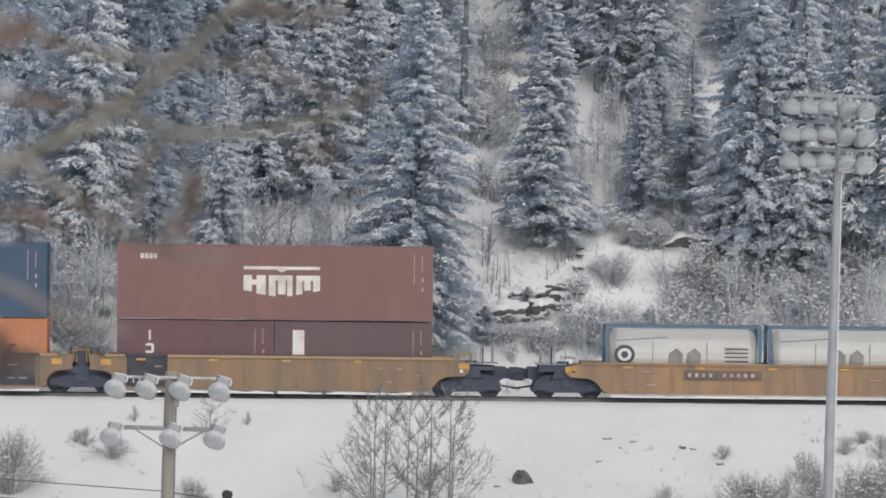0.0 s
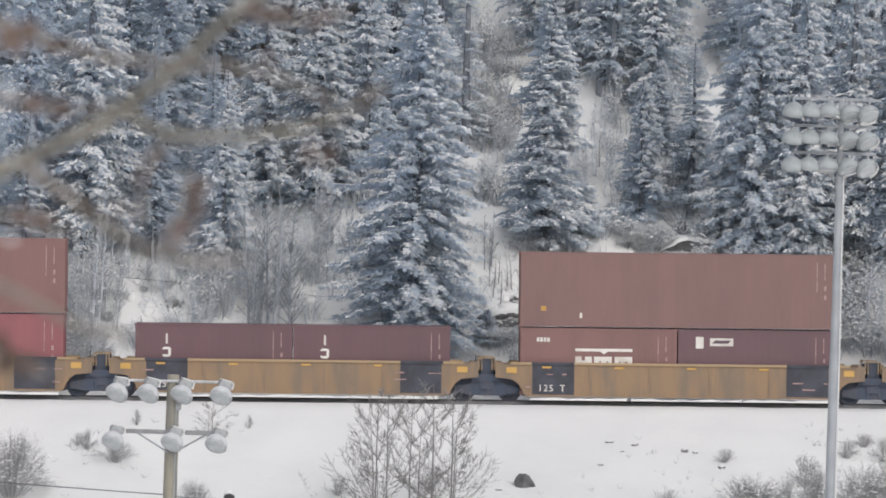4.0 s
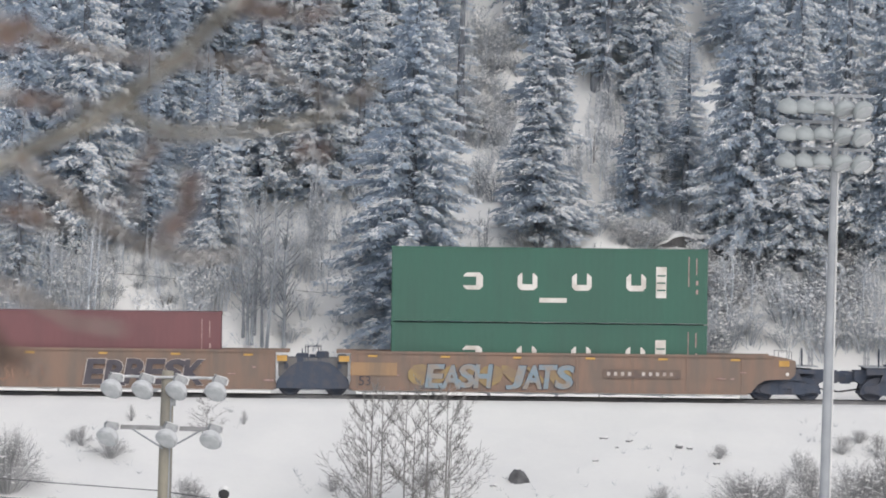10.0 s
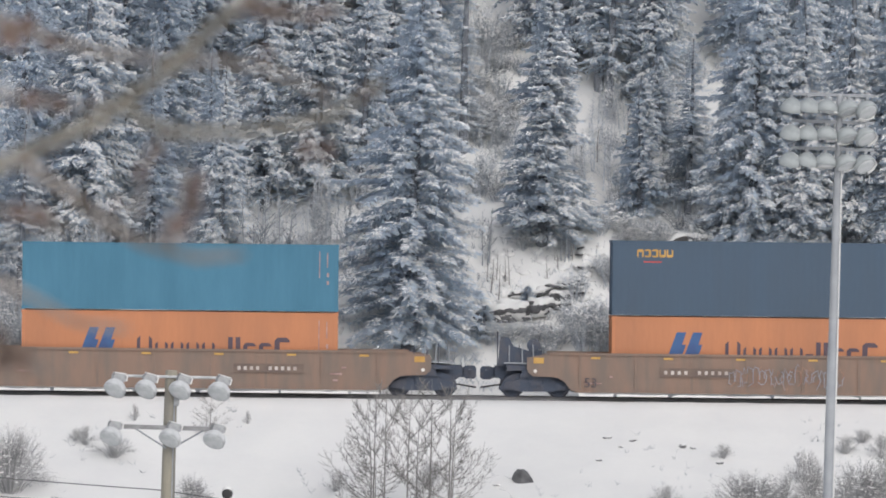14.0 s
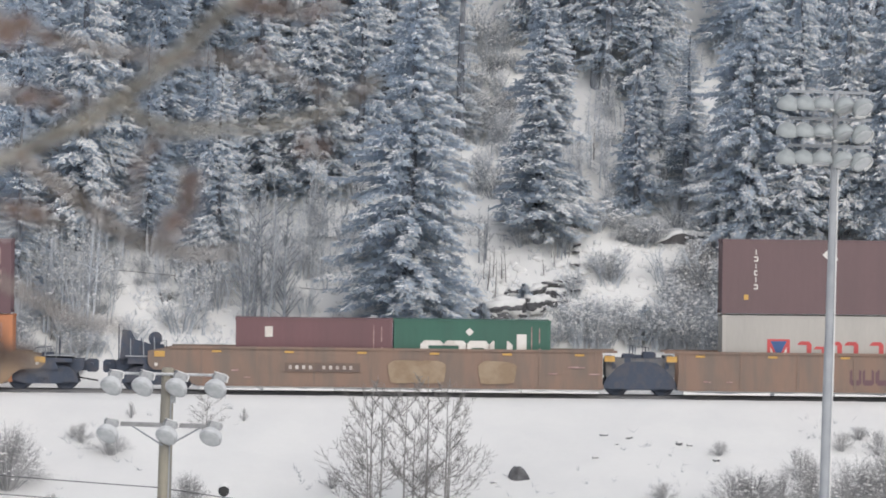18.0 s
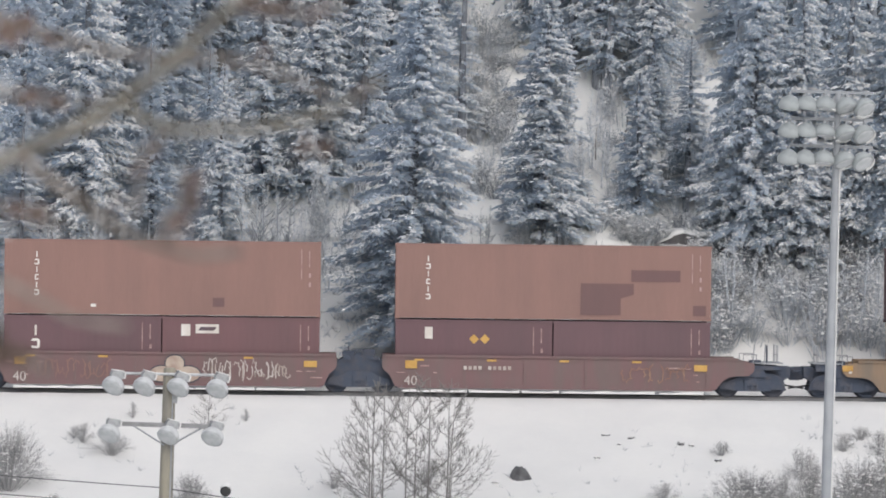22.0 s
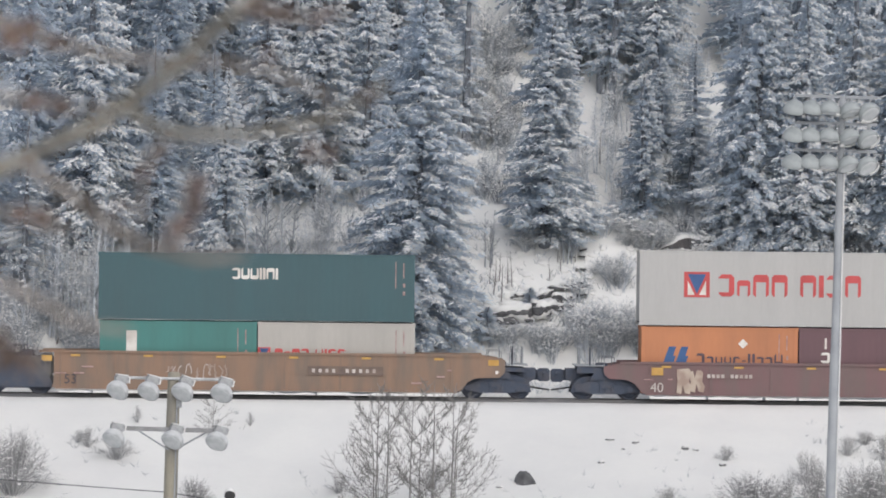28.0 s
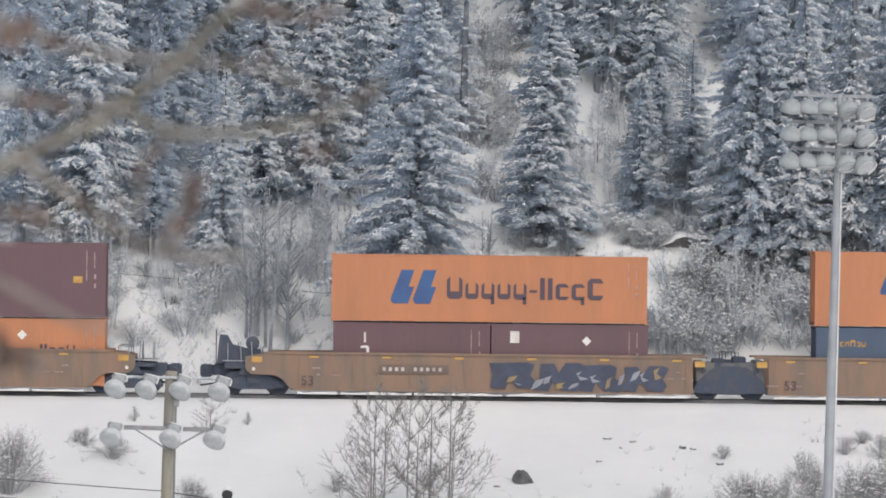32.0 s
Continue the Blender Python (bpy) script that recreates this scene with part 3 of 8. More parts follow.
                part("end_bulkhead", back.mesh("end_bulkhead", DUSTY_STEEL), car, "dusty grey end bulkhead behind the joint")
            elif body is C_RED and not ends[k]:
                arch = [(1.40, 0.26), (1.34, 0.5), (1.2, 0.78), (1.0, 1.04), (0.78, 1.26), (0.55, 1.40), (0.3, 1.46)]
            else:
                arch = [(1.38, 0.26), (1.33, 0.44), (1.22, 0.64), (1.05, 0.81), (0.82, 0.91), (0.3, 0.95)]
            wide = 1.14 if rusty and not ends[k] else 0.97
            # Solid dark slab fills in the shade around the truck frame.
            part("underframe", Shape().slab([(c0 - d, z) for d, z in arch] + [(c0 + d, z) for d, z in reversed(arch)], -wide, wide).mesh("underframe", STEEL), car, "dark slab standing in for shade over the truck")
            if ends[k] or not (rusty or body is C_RED):
                part("body_bolster", Shape().slab([(c0 - 0.62, 0.78), (c0 + 0.62, 0.78), (c0 + 0.5, 1.04), (c0 - 0.5, 1.04)], -1.2, 1.2).mesh("body_bolster", STEEL), car)
        if ends[k]:
            sill_ = Shape().slab([(x_end - sign * 1.2, 0.62), (x_end + sign * 0.15, 0.62), (x_end + sign * 0.42, 0.80), (x_end + sign * 0.42, 1.18), (x_end - sign * 1.2, 1.18)], -0.62, 0.62)
            part("draft_sill", sill_.mesh("draft_sill", STEEL), car, "dark draft sill over the coupler")
            c = Shape().box(*sorted((x_end - sign * 0.5, x_end + sign * 0.8)), -0.2, 0.2, 0.72, 1.12, 0.05)
            c.box(*sorted((x_end + sign * 0.5, x_end + sign * 0.985)), -0.26 - 0.02 * sign, 0.26 - 0.02 * sign, 0.66 + 0.011 * sign, 1.16 + 0.011 * sign, 0.08)
            c.box(*sorted((x_end + sign * 0.7, x_end + sign * 0.8)), -0.9, -0.3, 0.98, 1.04)
            part("coupler", c.mesh("coupler", STEEL), car, "heavy dark coupler")
            h = Shape()
            h.tube([(x_end - sign * 0.3, -0.25, 0.85), (x_end - sign * 0.05, -0.25, 0.5), (x_end + sign * 0.45, -0.25, 0.42), (x_end + sign * 0.98, -0.25, 0.34)], [0.035] * 4, 6)
            part("air_hose", h.mesh("air_hose", RUBBER), car)
            st = Shape()
            for y in (-1.0, -0.4, 0.4, 1.0):
                st.tube([(x_end - sign * 0.1, y, 1.3), (x_end - sign * 0.1, y, 2.0)], [0.018, 0.018], 5)
            for a in (0.62, 1.05):
                st.tube([(x_end - sign * a, -1.1, 1.2), (x_end - sign * (a - 0.04), -1.1, 2.05)], [0.022, 0.022], 5)
            st.box(*sorted((x_end - sign * 0.07, x_end - sign * 0.13)), -1.05, 1.05, 1.62, 1.65)
            part("end_ladder", st.mesh("end_ladder", GALV), car)
            wheel = Shape().turned([(-0.015, 0.25), (0.015, 0.25), (0.02, 0.21), (0.01, 0.05)], 12, "x", (x_end - sign * 0.5, -0.7, 1.78))
            wheel.box(x_end - sign * 0.95 - 0.22, x_end - sign * 0.95 + 0.22, -0.95, -0.3, 1.28, 1.42)
            wheel.box(x_end - sign * 0.5 - 0.03, x_end - sign * 0.5 + 0.03, -0.75, -0.65, 1.28, 1.9)
            walk_ = Shape().box(*sorted((x_end - sign * 1.0, x_end + sign * 0.1)), -1.28, 1.28, 1.3, 1.335)
            part("crossover_platform", walk_.mesh("crossover_platform", GALV), car, "grey grated end platform")
            if rusty and k == 0:
                a = lo - 0.15
                wheel.slab([(a - 0.95, 1.2), (a - 0.2, 1.2), (a + 0.75, 1.62), (a + 0.75, 1.78), (a + 0.2, 1.80), (a - 0.35, 1.95), (a - 0.55, 2.3), (a - 0.85, 2.32), (a - 0.9, 1.9)], -0.9, -0.5)
                wheel.turned([(-0.95, 0.08), (-0.93, 0.27), (-0.86, 0.27), (-0.85, 0.08)], 14, "y", (a + 0.42, 0, 2.0))
                wheel.tube([(a - 0.98, -0.95, 1.2), (a - 0.98, -0.95, 2.55)], [0.025, 0.025], 5)
            part("brake_stand", wheel.mesh("brake_stand", STEEL), car)
        else:
            j = Shape().box(*sorted((x_end - sign * 0.3, x_end + sign * 0.16)), -0.25, 0.25, 0.8, 1.3, 0.05)
            part("joint", j.mesh("joint", STEEL), car)
            if k:
                up_ = 1.66
                stand = Shape()
                if rusty or body is C_RED:
                    stand.box(half - 0.66, half - 0.18, -0.9, 0.3, 1.4, 1.60, 0.05).box(half + 0.12, half + 0.62, -0.8, 0.3, 1.4, 1.68, 0.06).box(half - 0.14, half + 0.1, -0.7, 0.2, 1.4, 1.56, 0.03)
                else:
                    stand.slab([(half - 0.24, 0.8), (half + 0.27, 0.8), (half + 0.25, up_ - 0.25), (half + 0.34, up_ - 0.16), (half + 0.3, up_ - 0.02), (half - 0.1, up_), (half - 0.30, up_ - 0.12), (half - 0.22, up_ - 0.3)], -1.0, 0.5)
                stand.box(half - 0.62, half - 0.36, -1.1, -0.5, 1.26, 1.46, 0.04).box(half + 0.36, half + 0.78, -1.05, -0.4, 1.28, 1.40, 0.03)
                stand.tube([(half - 0.42, -0.9, 1.3), (half - 0.42, -0.9, up_ + 0.12)], [0.02, 0.02], 5)
                part("brake_stand", stand.mesh("brake_stand", STEEL), car, "dark brake gear over the joint")
    rnd = random.Random(round(mid * 10))
    pieces, x = [], -full + 0.25
    while x < full - 0.6:
        end = min(full - 0.2, x + rnd.uniform(1.2, 4.5))
        n = max(3, int((end - x) / 0.35))
        top = [(x + (end - x) * k / n, 0.185 - 0.07 * rnd.random() ** 1.4) for k in range(n + 1)]
        pieces.append([(x + 0.02, 0.075), (end - 0.02, 0.07)] + top[::-1])
        x = end + rnd.uniform(0.02, 0.16)
    for ring in pieces:
        part("sill_snow", Shape().slab(ring, -1.44, -1.34).mesh("sill_snow", SNOW), car, "snow packed under the bottom sill")
    FACE[car] = -1.39
    for x in np.arange(-full + 0.9, full - 0.5, 2.8):
        part("reflector", shared("reflector", lambda: Shape().box(-0.18, 0.18, -1.444, -1.43, 1.3, 1.38).mesh("reflector", YELLOW)), car, "faded yellow reflector", Matrix.Translation((x, 0.03, rim - 1.53)))
    for n in range(7):  # small stencilled notes near the ends
        x = (-1 if n % 2 else 1) * (full - rnd.uniform(0.15, 2.2))
        z, w = rnd.choice((0.55, 0.8, 1.05)), rnd.uniform(0.12, 0.5)
        flat(car, "stencil_bar", rect(x - w / 2, x + w / 2, z, z + rnd.uniform(0.03, 0.07)), CODE, "faint stencilled note", 0.03 + 0.001 * n)
    if panels:
        for sign in [q for q, coupled in zip((-1, 1), ends) if not coupled]:
            flat(car, "black_panel", rect(*sorted((sign * 5.75, sign * 4.1)), 0.25, 1.43), BLACK, "black painted panel")
            part("sill_cover", Shape().box(*sorted((sign * 5.75, sign * 4.1)), -1.445, -1.27, 1.435, 1.537, 0.01).mesh("sill_cover", BLACK), car, "black painted stretch of the sill")
    for k, sign in enumerate((-1, 1) if body is not C_RED else ()):
        s_ = 1.1 if ends[k] else (0.0 if rusty else 0.25)
        flat(car, "yellow_plate", rect(*sorted((sign * (full + 0.40 + s_), sign * (full + s_))), rim - 0.42, rim - 0.20), YELLOW, "yellow end plate", 0.012)
        if ends[k]:
            flat(car, "marker_disc", [(sign * (half + jut - 0.32) + 0.07 * math.cos(w), 1.02 + 0.07 * math.sin(w)) for w in np.linspace(0, 5.6, 10)], WHITE, "small round white marker", 0.012)
    return car


def text_part(ob, name, words, x, z, size, mat, label=""):
    cu = bpy.data.curves.new(name, "FONT")
    cu.body, cu.size, cu.extrude = words, size, 0.004
    tmp = bpy.data.objects.new(name, cu)
    scene.collection.objects.link(tmp)
    me = bpy.data.meshes.new_from_object(tmp.evaluated_get(bpy.context.evaluated_depsgraph_get()))
    bpy.data.objects.remove(tmp)
    me.materials.clear()
    me.materials.append(mat)
    return part(name, me, ob, label, Matrix.Translation((x, FACE.get(ob, -1.222) - (0.07 if ob in FACE else 0.012), z)) @ pose(0, 0, 0, 90, 0, 0))


def lettering(ob, words, x0, x1, z0, z1, mat, edge, label, lean=0.15, bold=0.02):
    """Fat spray-painted letters fitted between x0 and x1, with an outline behind each."""
    step = (x1 - x0) / len(words)
    rnd = random.Random(words)
    for i, ch in enumerate(words):
        if ch == " ":
            continue
        grow, drop = rnd.uniform(-0.03, 0.05), rnd.uniform(-0.04, 0.04)
        for swell, m, lift, text in ((0.09, edge, 0.062, "graffiti outline"), (0.045, mat, 0.070, label)):
            cu = bpy.data.curves.new("graffiti", "FONT")
            cu.body, cu.size, cu.extrude, cu.shear, cu.offset, cu.resolution_u = ch, 1.0, 0.003, lean, bold, 3
            tmp = bpy.data.objects.new("graffiti", cu)
            scene.collection.objects.link(tmp)
            me = bpy.data.meshes.new_from_object(tmp.evaluated_get(bpy.context.evaluated_depsgraph_get()))
            bpy.data.objects.remove(tmp)
            me.materials.clear()
            me.materials.append(m)
            lo_ = [min(v.co[k] for v in me.vertices) for k in (0, 1)]
            hi_ = [max(v.co[k] for v in me.vertices) for k in (0, 1)]
            a, b = x0 + i * step - swell - 0.04, x0 + (i + 1) * step + swell + grow
            c, d = z0 + drop - swell * 0.5, z1 + drop + swell * 0.5
            for v in me.vertices:
                v.co.x = a + (v.co.x - lo_[0]) / (hi_[0] - lo_[0]) * (b - a)
                v.co.y = c + (v.co.y - lo_[1]) / (hi_[1] - lo_[1]) * (d - c)
            part("graffiti", me, ob, text, Matrix.Translation((0, FACE[ob] - lift - 0.0008 * (i % 2), 0)) @ pose(0, 0, 0, 90, 0, 0))


# units: label paint, left truck, right truck, coupled ends, long
YEL5 = [0.72, -14.13, -28.86, -43.80, -58.68, -73.55]
RED5 = [-239.67, -254.81, -269.79, -284.91, -299.85, -314.91]
D3 = [-100.55, -118.84, -137.64, -156.14]
E3 = [-160.53, -179.07, -197.84, -216.5]
H3 = [-319.18, -337.69, -356.57, -374.96]


def string_of_units(trucks, label, body, long, **more):
    made = []
    n = len(trucks) - 1
    for i in range(n):
        made.append(well_car(label, body, trucks[i + 1], trucks[i], (i == n - 1, i == 0), long, (True, i == 0), **more))
    return made


car_a = well_car("yellow-orange well car loaded with two tank containers", C_YELLOW, 4.64, 19.8, (True, True))
cars_b = string_of_units(YEL5, "ochre well car unit with yellow sills and black panels", C_OCHRE, False, sill=C_SILL, panels=True)
car_c = well_car("long yellow well car with a stacked load", C_YELLOW, -96.31, -77.54, (True, True), True)
cars_d = string_of_units(D3, "weathered orange-brown well car unit with graffiti", C_RUST, True)
cars_e = string_of_units(E3, "faded orange-brown well car unit", C_RUST, True)
car_f = well_car("short dull yellow well car with white graffiti", C_DULL, -236.05, -220.9, (True, True))
cars_g = string_of_units(RED5, "oxide-red well car unit with pale graffiti", C_RED, False)
cars_h = string_of_units(H3, "tan-orange well car unit with graffiti", C_TAN, True)
well_car("orange-brown well car at the train's tail", C_TAN, -398.6, -379.9, (True, True), True)

LOW, TALL, SHORT = 0.28, 2.896, 2.591
FORTY, TWENTY = 12.192, 6.058


def pair(c, spec_left, spec_right, high=SHORT):
    """Two short containers end to end in a well."""
    a = container(spec_left[0], spec_left[1], TWENTY, high, c, LOW, -TWENTY / 2 - 0.02)
    b = container(spec_right[0], spec_right[1], TWENTY, high, c, LOW, TWENTY / 2 + 0.02)
    codes(a, TWENTY, LOW, high)
    codes(b, TWENTY, LOW, high)
    return a, b


def single(label, mat, c, high, z0=LOW, code=True):
    ob = container(label, mat, FORTY, high, c, z0)
    if code:
        codes(ob, FORTY, z0, high)
    return ob


def arrow_logo(ob, x, z, size, mat):
    """Two leaning sail-shaped blocks."""
    sail = [(0.02, 0.12), (0.34, 1.0), (0.72, 1.0), (0.56, 0.50), (0.72, 0.50), (0.54, 0.0), (0.10, 0.0)]
    for k in range(2):
        flat(ob, "emblem", [(x + (a + 0.66 * k) * size, z + b * size) for a, b in sail], mat, "blue block emblem", 0.003 * k)


def block_logo(ob, x, z, w, h, mat):
    """A bar over three notched blocks with a pointed lower edge."""
    flat(ob, "emblem", [(x, z + h * 0.9), (x + w * 0.43, z + h * 0.9), (x + w * 0.5, z + h * 0.8), (x + w * 0.57, z + h * 0.9), (x + w, z + h * 0.9), (x + w, z + h), (x, z + h)], mat, "white bar emblem")
    for a, b, low0, low1 in ((0, 0.11, 0.24, 0.2), (0.17, 0.29, 0.14, 0.1), (0.33, 0.42, 0.08, 0.05), (0.45, 0.55, 0.12, 0.12), (0.57, 0.64, 0.05, 0.08), (0.69, 0.77, 0.1, 0.14), (0.79, 0.88, 0.24, 0.26), (0.91, 1.0, 0.2, 0.24)):
        flat(ob, "emblem", [(x + a * w, z + low0 * h), (x + b * w, z + low1 * h), (x + b * w, z + 0.72 * h), (x + a * w, z + 0.72 * h)], mat)
    for a, b in ((0.0, 0.29), (0.33, 0.64), (0.69, 1.0)):
        flat(ob, "emblem", rect(x + a * w, x + b * w, z + (0.42 if a == 0 else 0.56) * h, z + 0.72 * h - (0.14 if a == 0 else 0) * h), mat, lift=0.004)


def upright(ob, x, z_top, count, size, mat, label="white upright word bar"):
    """A word running down the wall, one plain block a letter."""
    for i in range(count):
        z1 = z_top - i * size * 1.22
        w = size * (0.55, 0.8, 0.42, 0.62)[i % 4]
        if i % 4 in (1, 3):
            flat(ob, "letter_block", slotted(x + size * 0.45 - w / 2, z1 - size * 0.92, w, size * 0.92, "rl"[i % 4 == 1], 0.5, 0.7), mat, label)
        else:
            flat(ob, "letter_block", rect(x + size * 0.45 - w / 6, x + size * 0.45 + w / 6, z1 - size * 0.92, z1), mat, label)


def diamond(ob, x, z, r, mat, label="small white diamond placard"):
    flat(ob, "placard", [(x, z - r), (x + r, z), (x, z + r), (x - r, z)], mat, label)


def build_loads():
    up = LOW + SHORT + 0.035
    upt = LOW + TALL + 0.035
    # front car: two tank containers
    for s in (9.1, 15.4):
        tank_container(s)
    # five-unit ochre car
    a, b = pair(-6.70, ("dark maroon short container with pale letters", P_TEX), ("grey-brown short container with a white plate", P_GREYRED))
    upright(a, -1.95, LOW + 2.2, 2, 0.42, WHITE)
    flat(b, "plate", rect(-2.35, -1.9, LOW + 1.3, LOW + 2.25), WHITE, "white plate", 0)
    c = single("brick-red container with a white block emblem", P_HMM, -6.70, TALL, up)
    block_logo(c, -1.22, up + 0.85, 2.95, 1.22, WHITE)
    bars(c, "word_blocks", -5.2, up + 2.33, "BBBB", 0.2, WHITE, "small pale word")
    a, b = pair(-21.55, ("dark maroon short container with pale letters", P_TEX), ("orange short container with a blue emblem", P_ORANGE))
    upright(a, -2.0, LOW + 2.2, 2, 0.42, WHITE)
    arrow_logo(b, -2.5, LOW + 1.2, 0.72, BLUE)
    bars(b, "word_blocks", -1.25, LOW + 1.18, "Hogog-llogH", 0.42, NAVY, "dark lettering", 0.8)
    c = single("dark blue container with a small white mark", P_BLUE, -21.6, TALL, up)
    bars(c, "word_blocks", -4.3, up + 2.2, "CHBB", 0.22, WHITE, "small white word")
    flat(c, "underline", rect(-4.0, -3.2, up + 2.1, up + 2.15), WHITE)
    a, b = pair(-36.44, ("brick-red short container with a white emblem", P_HMM), ("maroon short container with white labels", P_MAROON))
    block_logo(a, -0.9, LOW + 0.7, 2.2, 1.1, WHITE)
    bars(a, "word_blocks", -2.4, LOW + 2.05, "BBBB", 0.16, WHITE)
    flat(b, "label_plate", rect(-1.8, -0.9, LOW + 1.95, LOW + 2.25), WHITE, "white label")
    flat(b, "label_word", [(-1.72, LOW + 2.05), (-1.1, LOW + 2.05), (-0.98, LOW + 2.17), (-1.6, LOW + 2.17)], NAVY, "dark word bar", 0.004)
    flat(b, "label_plate", rect(-2.35, -2.05, LOW + 1.85, LOW + 2.3), WHITE, "white label")
    c = single("plain light brown container with small marks", P_BROWN, -36.44, TALL, up)
    flat(c, "label_plate", rect(-5.3, -5.1, up + 0.62, up + 0.8), YELLOW, "small yellow label")
    flat(c, "label_plate", rect(-3.8, -3.7, up + 0.35, up + 0.55), WHITE, "small white label")
    a, b = pair(-51.3, ("dark maroon short container with pale letters", P_TEX), ("dark maroon short container with pale letters", P_TEX))
    upright(a, -2.0, LOW + 2.2, 2, 0.42, WHITE)
    upright(b, -2.0, LOW + 2.2, 2, 0.42, WHITE)
    c = single("bright red container with white letters", P_RED, -66.24, TALL)
    bars(c, "word_blocks", -5.15, LOW + 1.95, "CAl", 0.5, WHITE, "white lettering", 0.9)
    c = single("brick-red container with a white block emblem", P_HMM, -66.2, TALL, upt)
    block_logo(c, -1.22, upt + 0.85, 2.95, 1.22, WHITE)
    bars(c, "word_blocks", -5.2, upt + 2.33, "BBBB", 0.2, WHITE, "small pale word")
    # single long yellow car
    a, b = pair(-86.9, ("wine-red short container with a small placard", P_BEACON), ("navy container with an orange cross emblem", P_BLUE))
    diamond(a, 0.1, LOW + 1.9, 0.19, WHITE)
    flat(a, "label_plate", rect(-1.9, -1.65, LOW + 1.9, LOW + 2.25), WHITE)
    diamond(b, -0.3, LOW + 1.95, 0.19, WHITE)
    flat(b, "emblem", [(-2.3, LOW + 1.72), (-2.05, LOW + 1.72), (-1.45, LOW + 2.12), (-1.7, LOW + 2.12)], P_ORANGE, "orange cross emblem")
    flat(b, "emblem", [(-1.7, LOW + 1.7), (-1.45, LOW + 1.7), (-2.05, LOW + 2.14), (-2.3, LOW + 2.14)], P_ORANGE, lift=0.003)
    bars(b, "word_blocks", -2.5, LOW + 1.25, "CnCCC", 0.26, WHITE, "white lettering")
    c = single("wine-red container with a yellow banner mark", P_BEACON, -86.94, TALL, up)
    flat(c, "emblem", [(-4.6, up + 2.38), (-3.9, up + 2.38), (-3.9, up + 2.56), (-4.6, up + 2.5)], YELLOW, "yellow banner mark")
    bars(c, "word_blocks", -5.0, up + 2.08, "CBBBBB", 0.28, WHITE, "white lettering", 0.8)
    diamond(c, -1.05, up + 2.24, 0.2, WHITE)
    diamond(c, -0.8, up + 2.06, 0.2, WHITE)
    diamond(c, -1.02, up + 1.86, 0.19, RED, "small red placard")
    flat(c, "label_plate", rect(5.35, 5.68, up + 0.4, up + 0.75), YELLOW, "yellow label")
    # first three-unit car
    for z0, high in ((LOW, SHORT), (up, TALL)):
        c = single("green container with large spaced white letters", P_GREEN, -109.73, high, z0)
        zz = z0 + (1.25 if high > 2.7 else 1.05)
        for k in range(4):
            bars(c, "word_blocks", -3.35 + 2.1 * k, zz, "UVUV"[k], 0.66, WHITE, "white letter block", bold=0.22)
        flat(c, "plate", rect(4.1, 4.5, zz - 0.25, zz + 0.95), WHITE, "white ladder plate")
        for k in range(3):
            flat(c, "plate_line", rect(4.14, 4.46, zz + 0.02 + 0.28 * k, zz + 0.08 + 0.28 * k), P_GREEN, lift=0.004)
        if high > 2.7:
            flat(c, "label_plate", rect(-0.4, 0.65, z0 + 0.78, z0 + 0.96), WHITE, "small white label")
    c = single("dull red container with a small white label", P_REDLOW, -128.5, TALL)
    flat(c, "label_plate", rect(-4.9, -4.6, LOW + 2.15, LOW + 2.5), WHITE, "small white label")
    c = single("orange container with large dark letters", P_ORANGE, -147.13, TALL)
    arrow_logo(c, -3.9, LOW + 1.35, 0.95, BLUE)
    bars(c, "word_blocks", -1.7, LOW + 1.15, "Hogog-llogH", 0.82, NAVY, "large dark lettering", 0.83)
    c = single("slate-blue container with a yellow word", P_SEACO, -147.13, TALL, upt)
    bars(c, "word_blocks", -5.15, upt + 2.25, "ooooo", 0.42, YELLOW, "yellow lettering", 0.9)
    flat(c, "underline", rect(-4.9, -4.2, upt + 2.05, upt + 2.1), RED)
    # second three-unit car
    c = single("orange container with large dark letters", P_ORANGE, -169.89, TALL)
    arrow_logo(c, -3.8, LOW + 1.3, 0.95, BLUE)
    bars(c, "word_blocks", -1.65, LOW + 1.1, "Hogog-llogH", 0.82, NAVY, "large dark lettering", 0.83)
    single("teal-blue container with a pale sheen painted into its side", P_TEAL, -169.89, SHORT, upt)
    c = single("cream container with large red letters", P_CREAM, -188.6, TALL)
    word_red(c, LOW + 1.15, -3.4, 0.75)
    c = single("plum-brown container with white upright letters", P_TRIDARK, -188.62, TALL, upt)
    upright(c, -4.9, upt + 2.5, 6, 0.22, WHITE)
    diamond(c, -2.05, upt + 2.32, 0.18, WHITE)
    diamond(c, -1.8, upt + 2.16, 0.18, WHITE)
    flat(c, "label_plate", rect(-5.25, -5.08, upt + 0.55, upt + 0.75), YELLOW)
    a, b = pair(-207.4, ("dull red short container with a small label", P_BEACON), ("green short container with white letters", P_GREEN))
    flat(a, "label_plate", rect(-1.9, -1.6, LOW + 1.85, LOW + 2.25), WHITE)
    green_short(b)
    # short yellow car
    a, b = pair(-228.15, ("orange short container with a blue emblem", P_ORANGE), ("orange short container with a blue emblem", P_ORANGE))
    for q in (a, b):
        arrow_logo(q, -2.5, LOW + 1.15, 0.72, BLUE)
        bars(q, "word_blocks", -1.25, LOW + 1.18, "Hogog-llogH", 0.42, NAVY, "dark lettering", 0.8)
    c = single("plain maroon container with small yellow labels", P_MAROON, -228.25, TALL, up)
    for k in range(3):
        flat(c, "label_plate", rect(4.45 + 0.5 * k, 4.65 + 0.5 * k, up + 1.95, up + 2.15), YELLOW if k else WHITE, "small label")
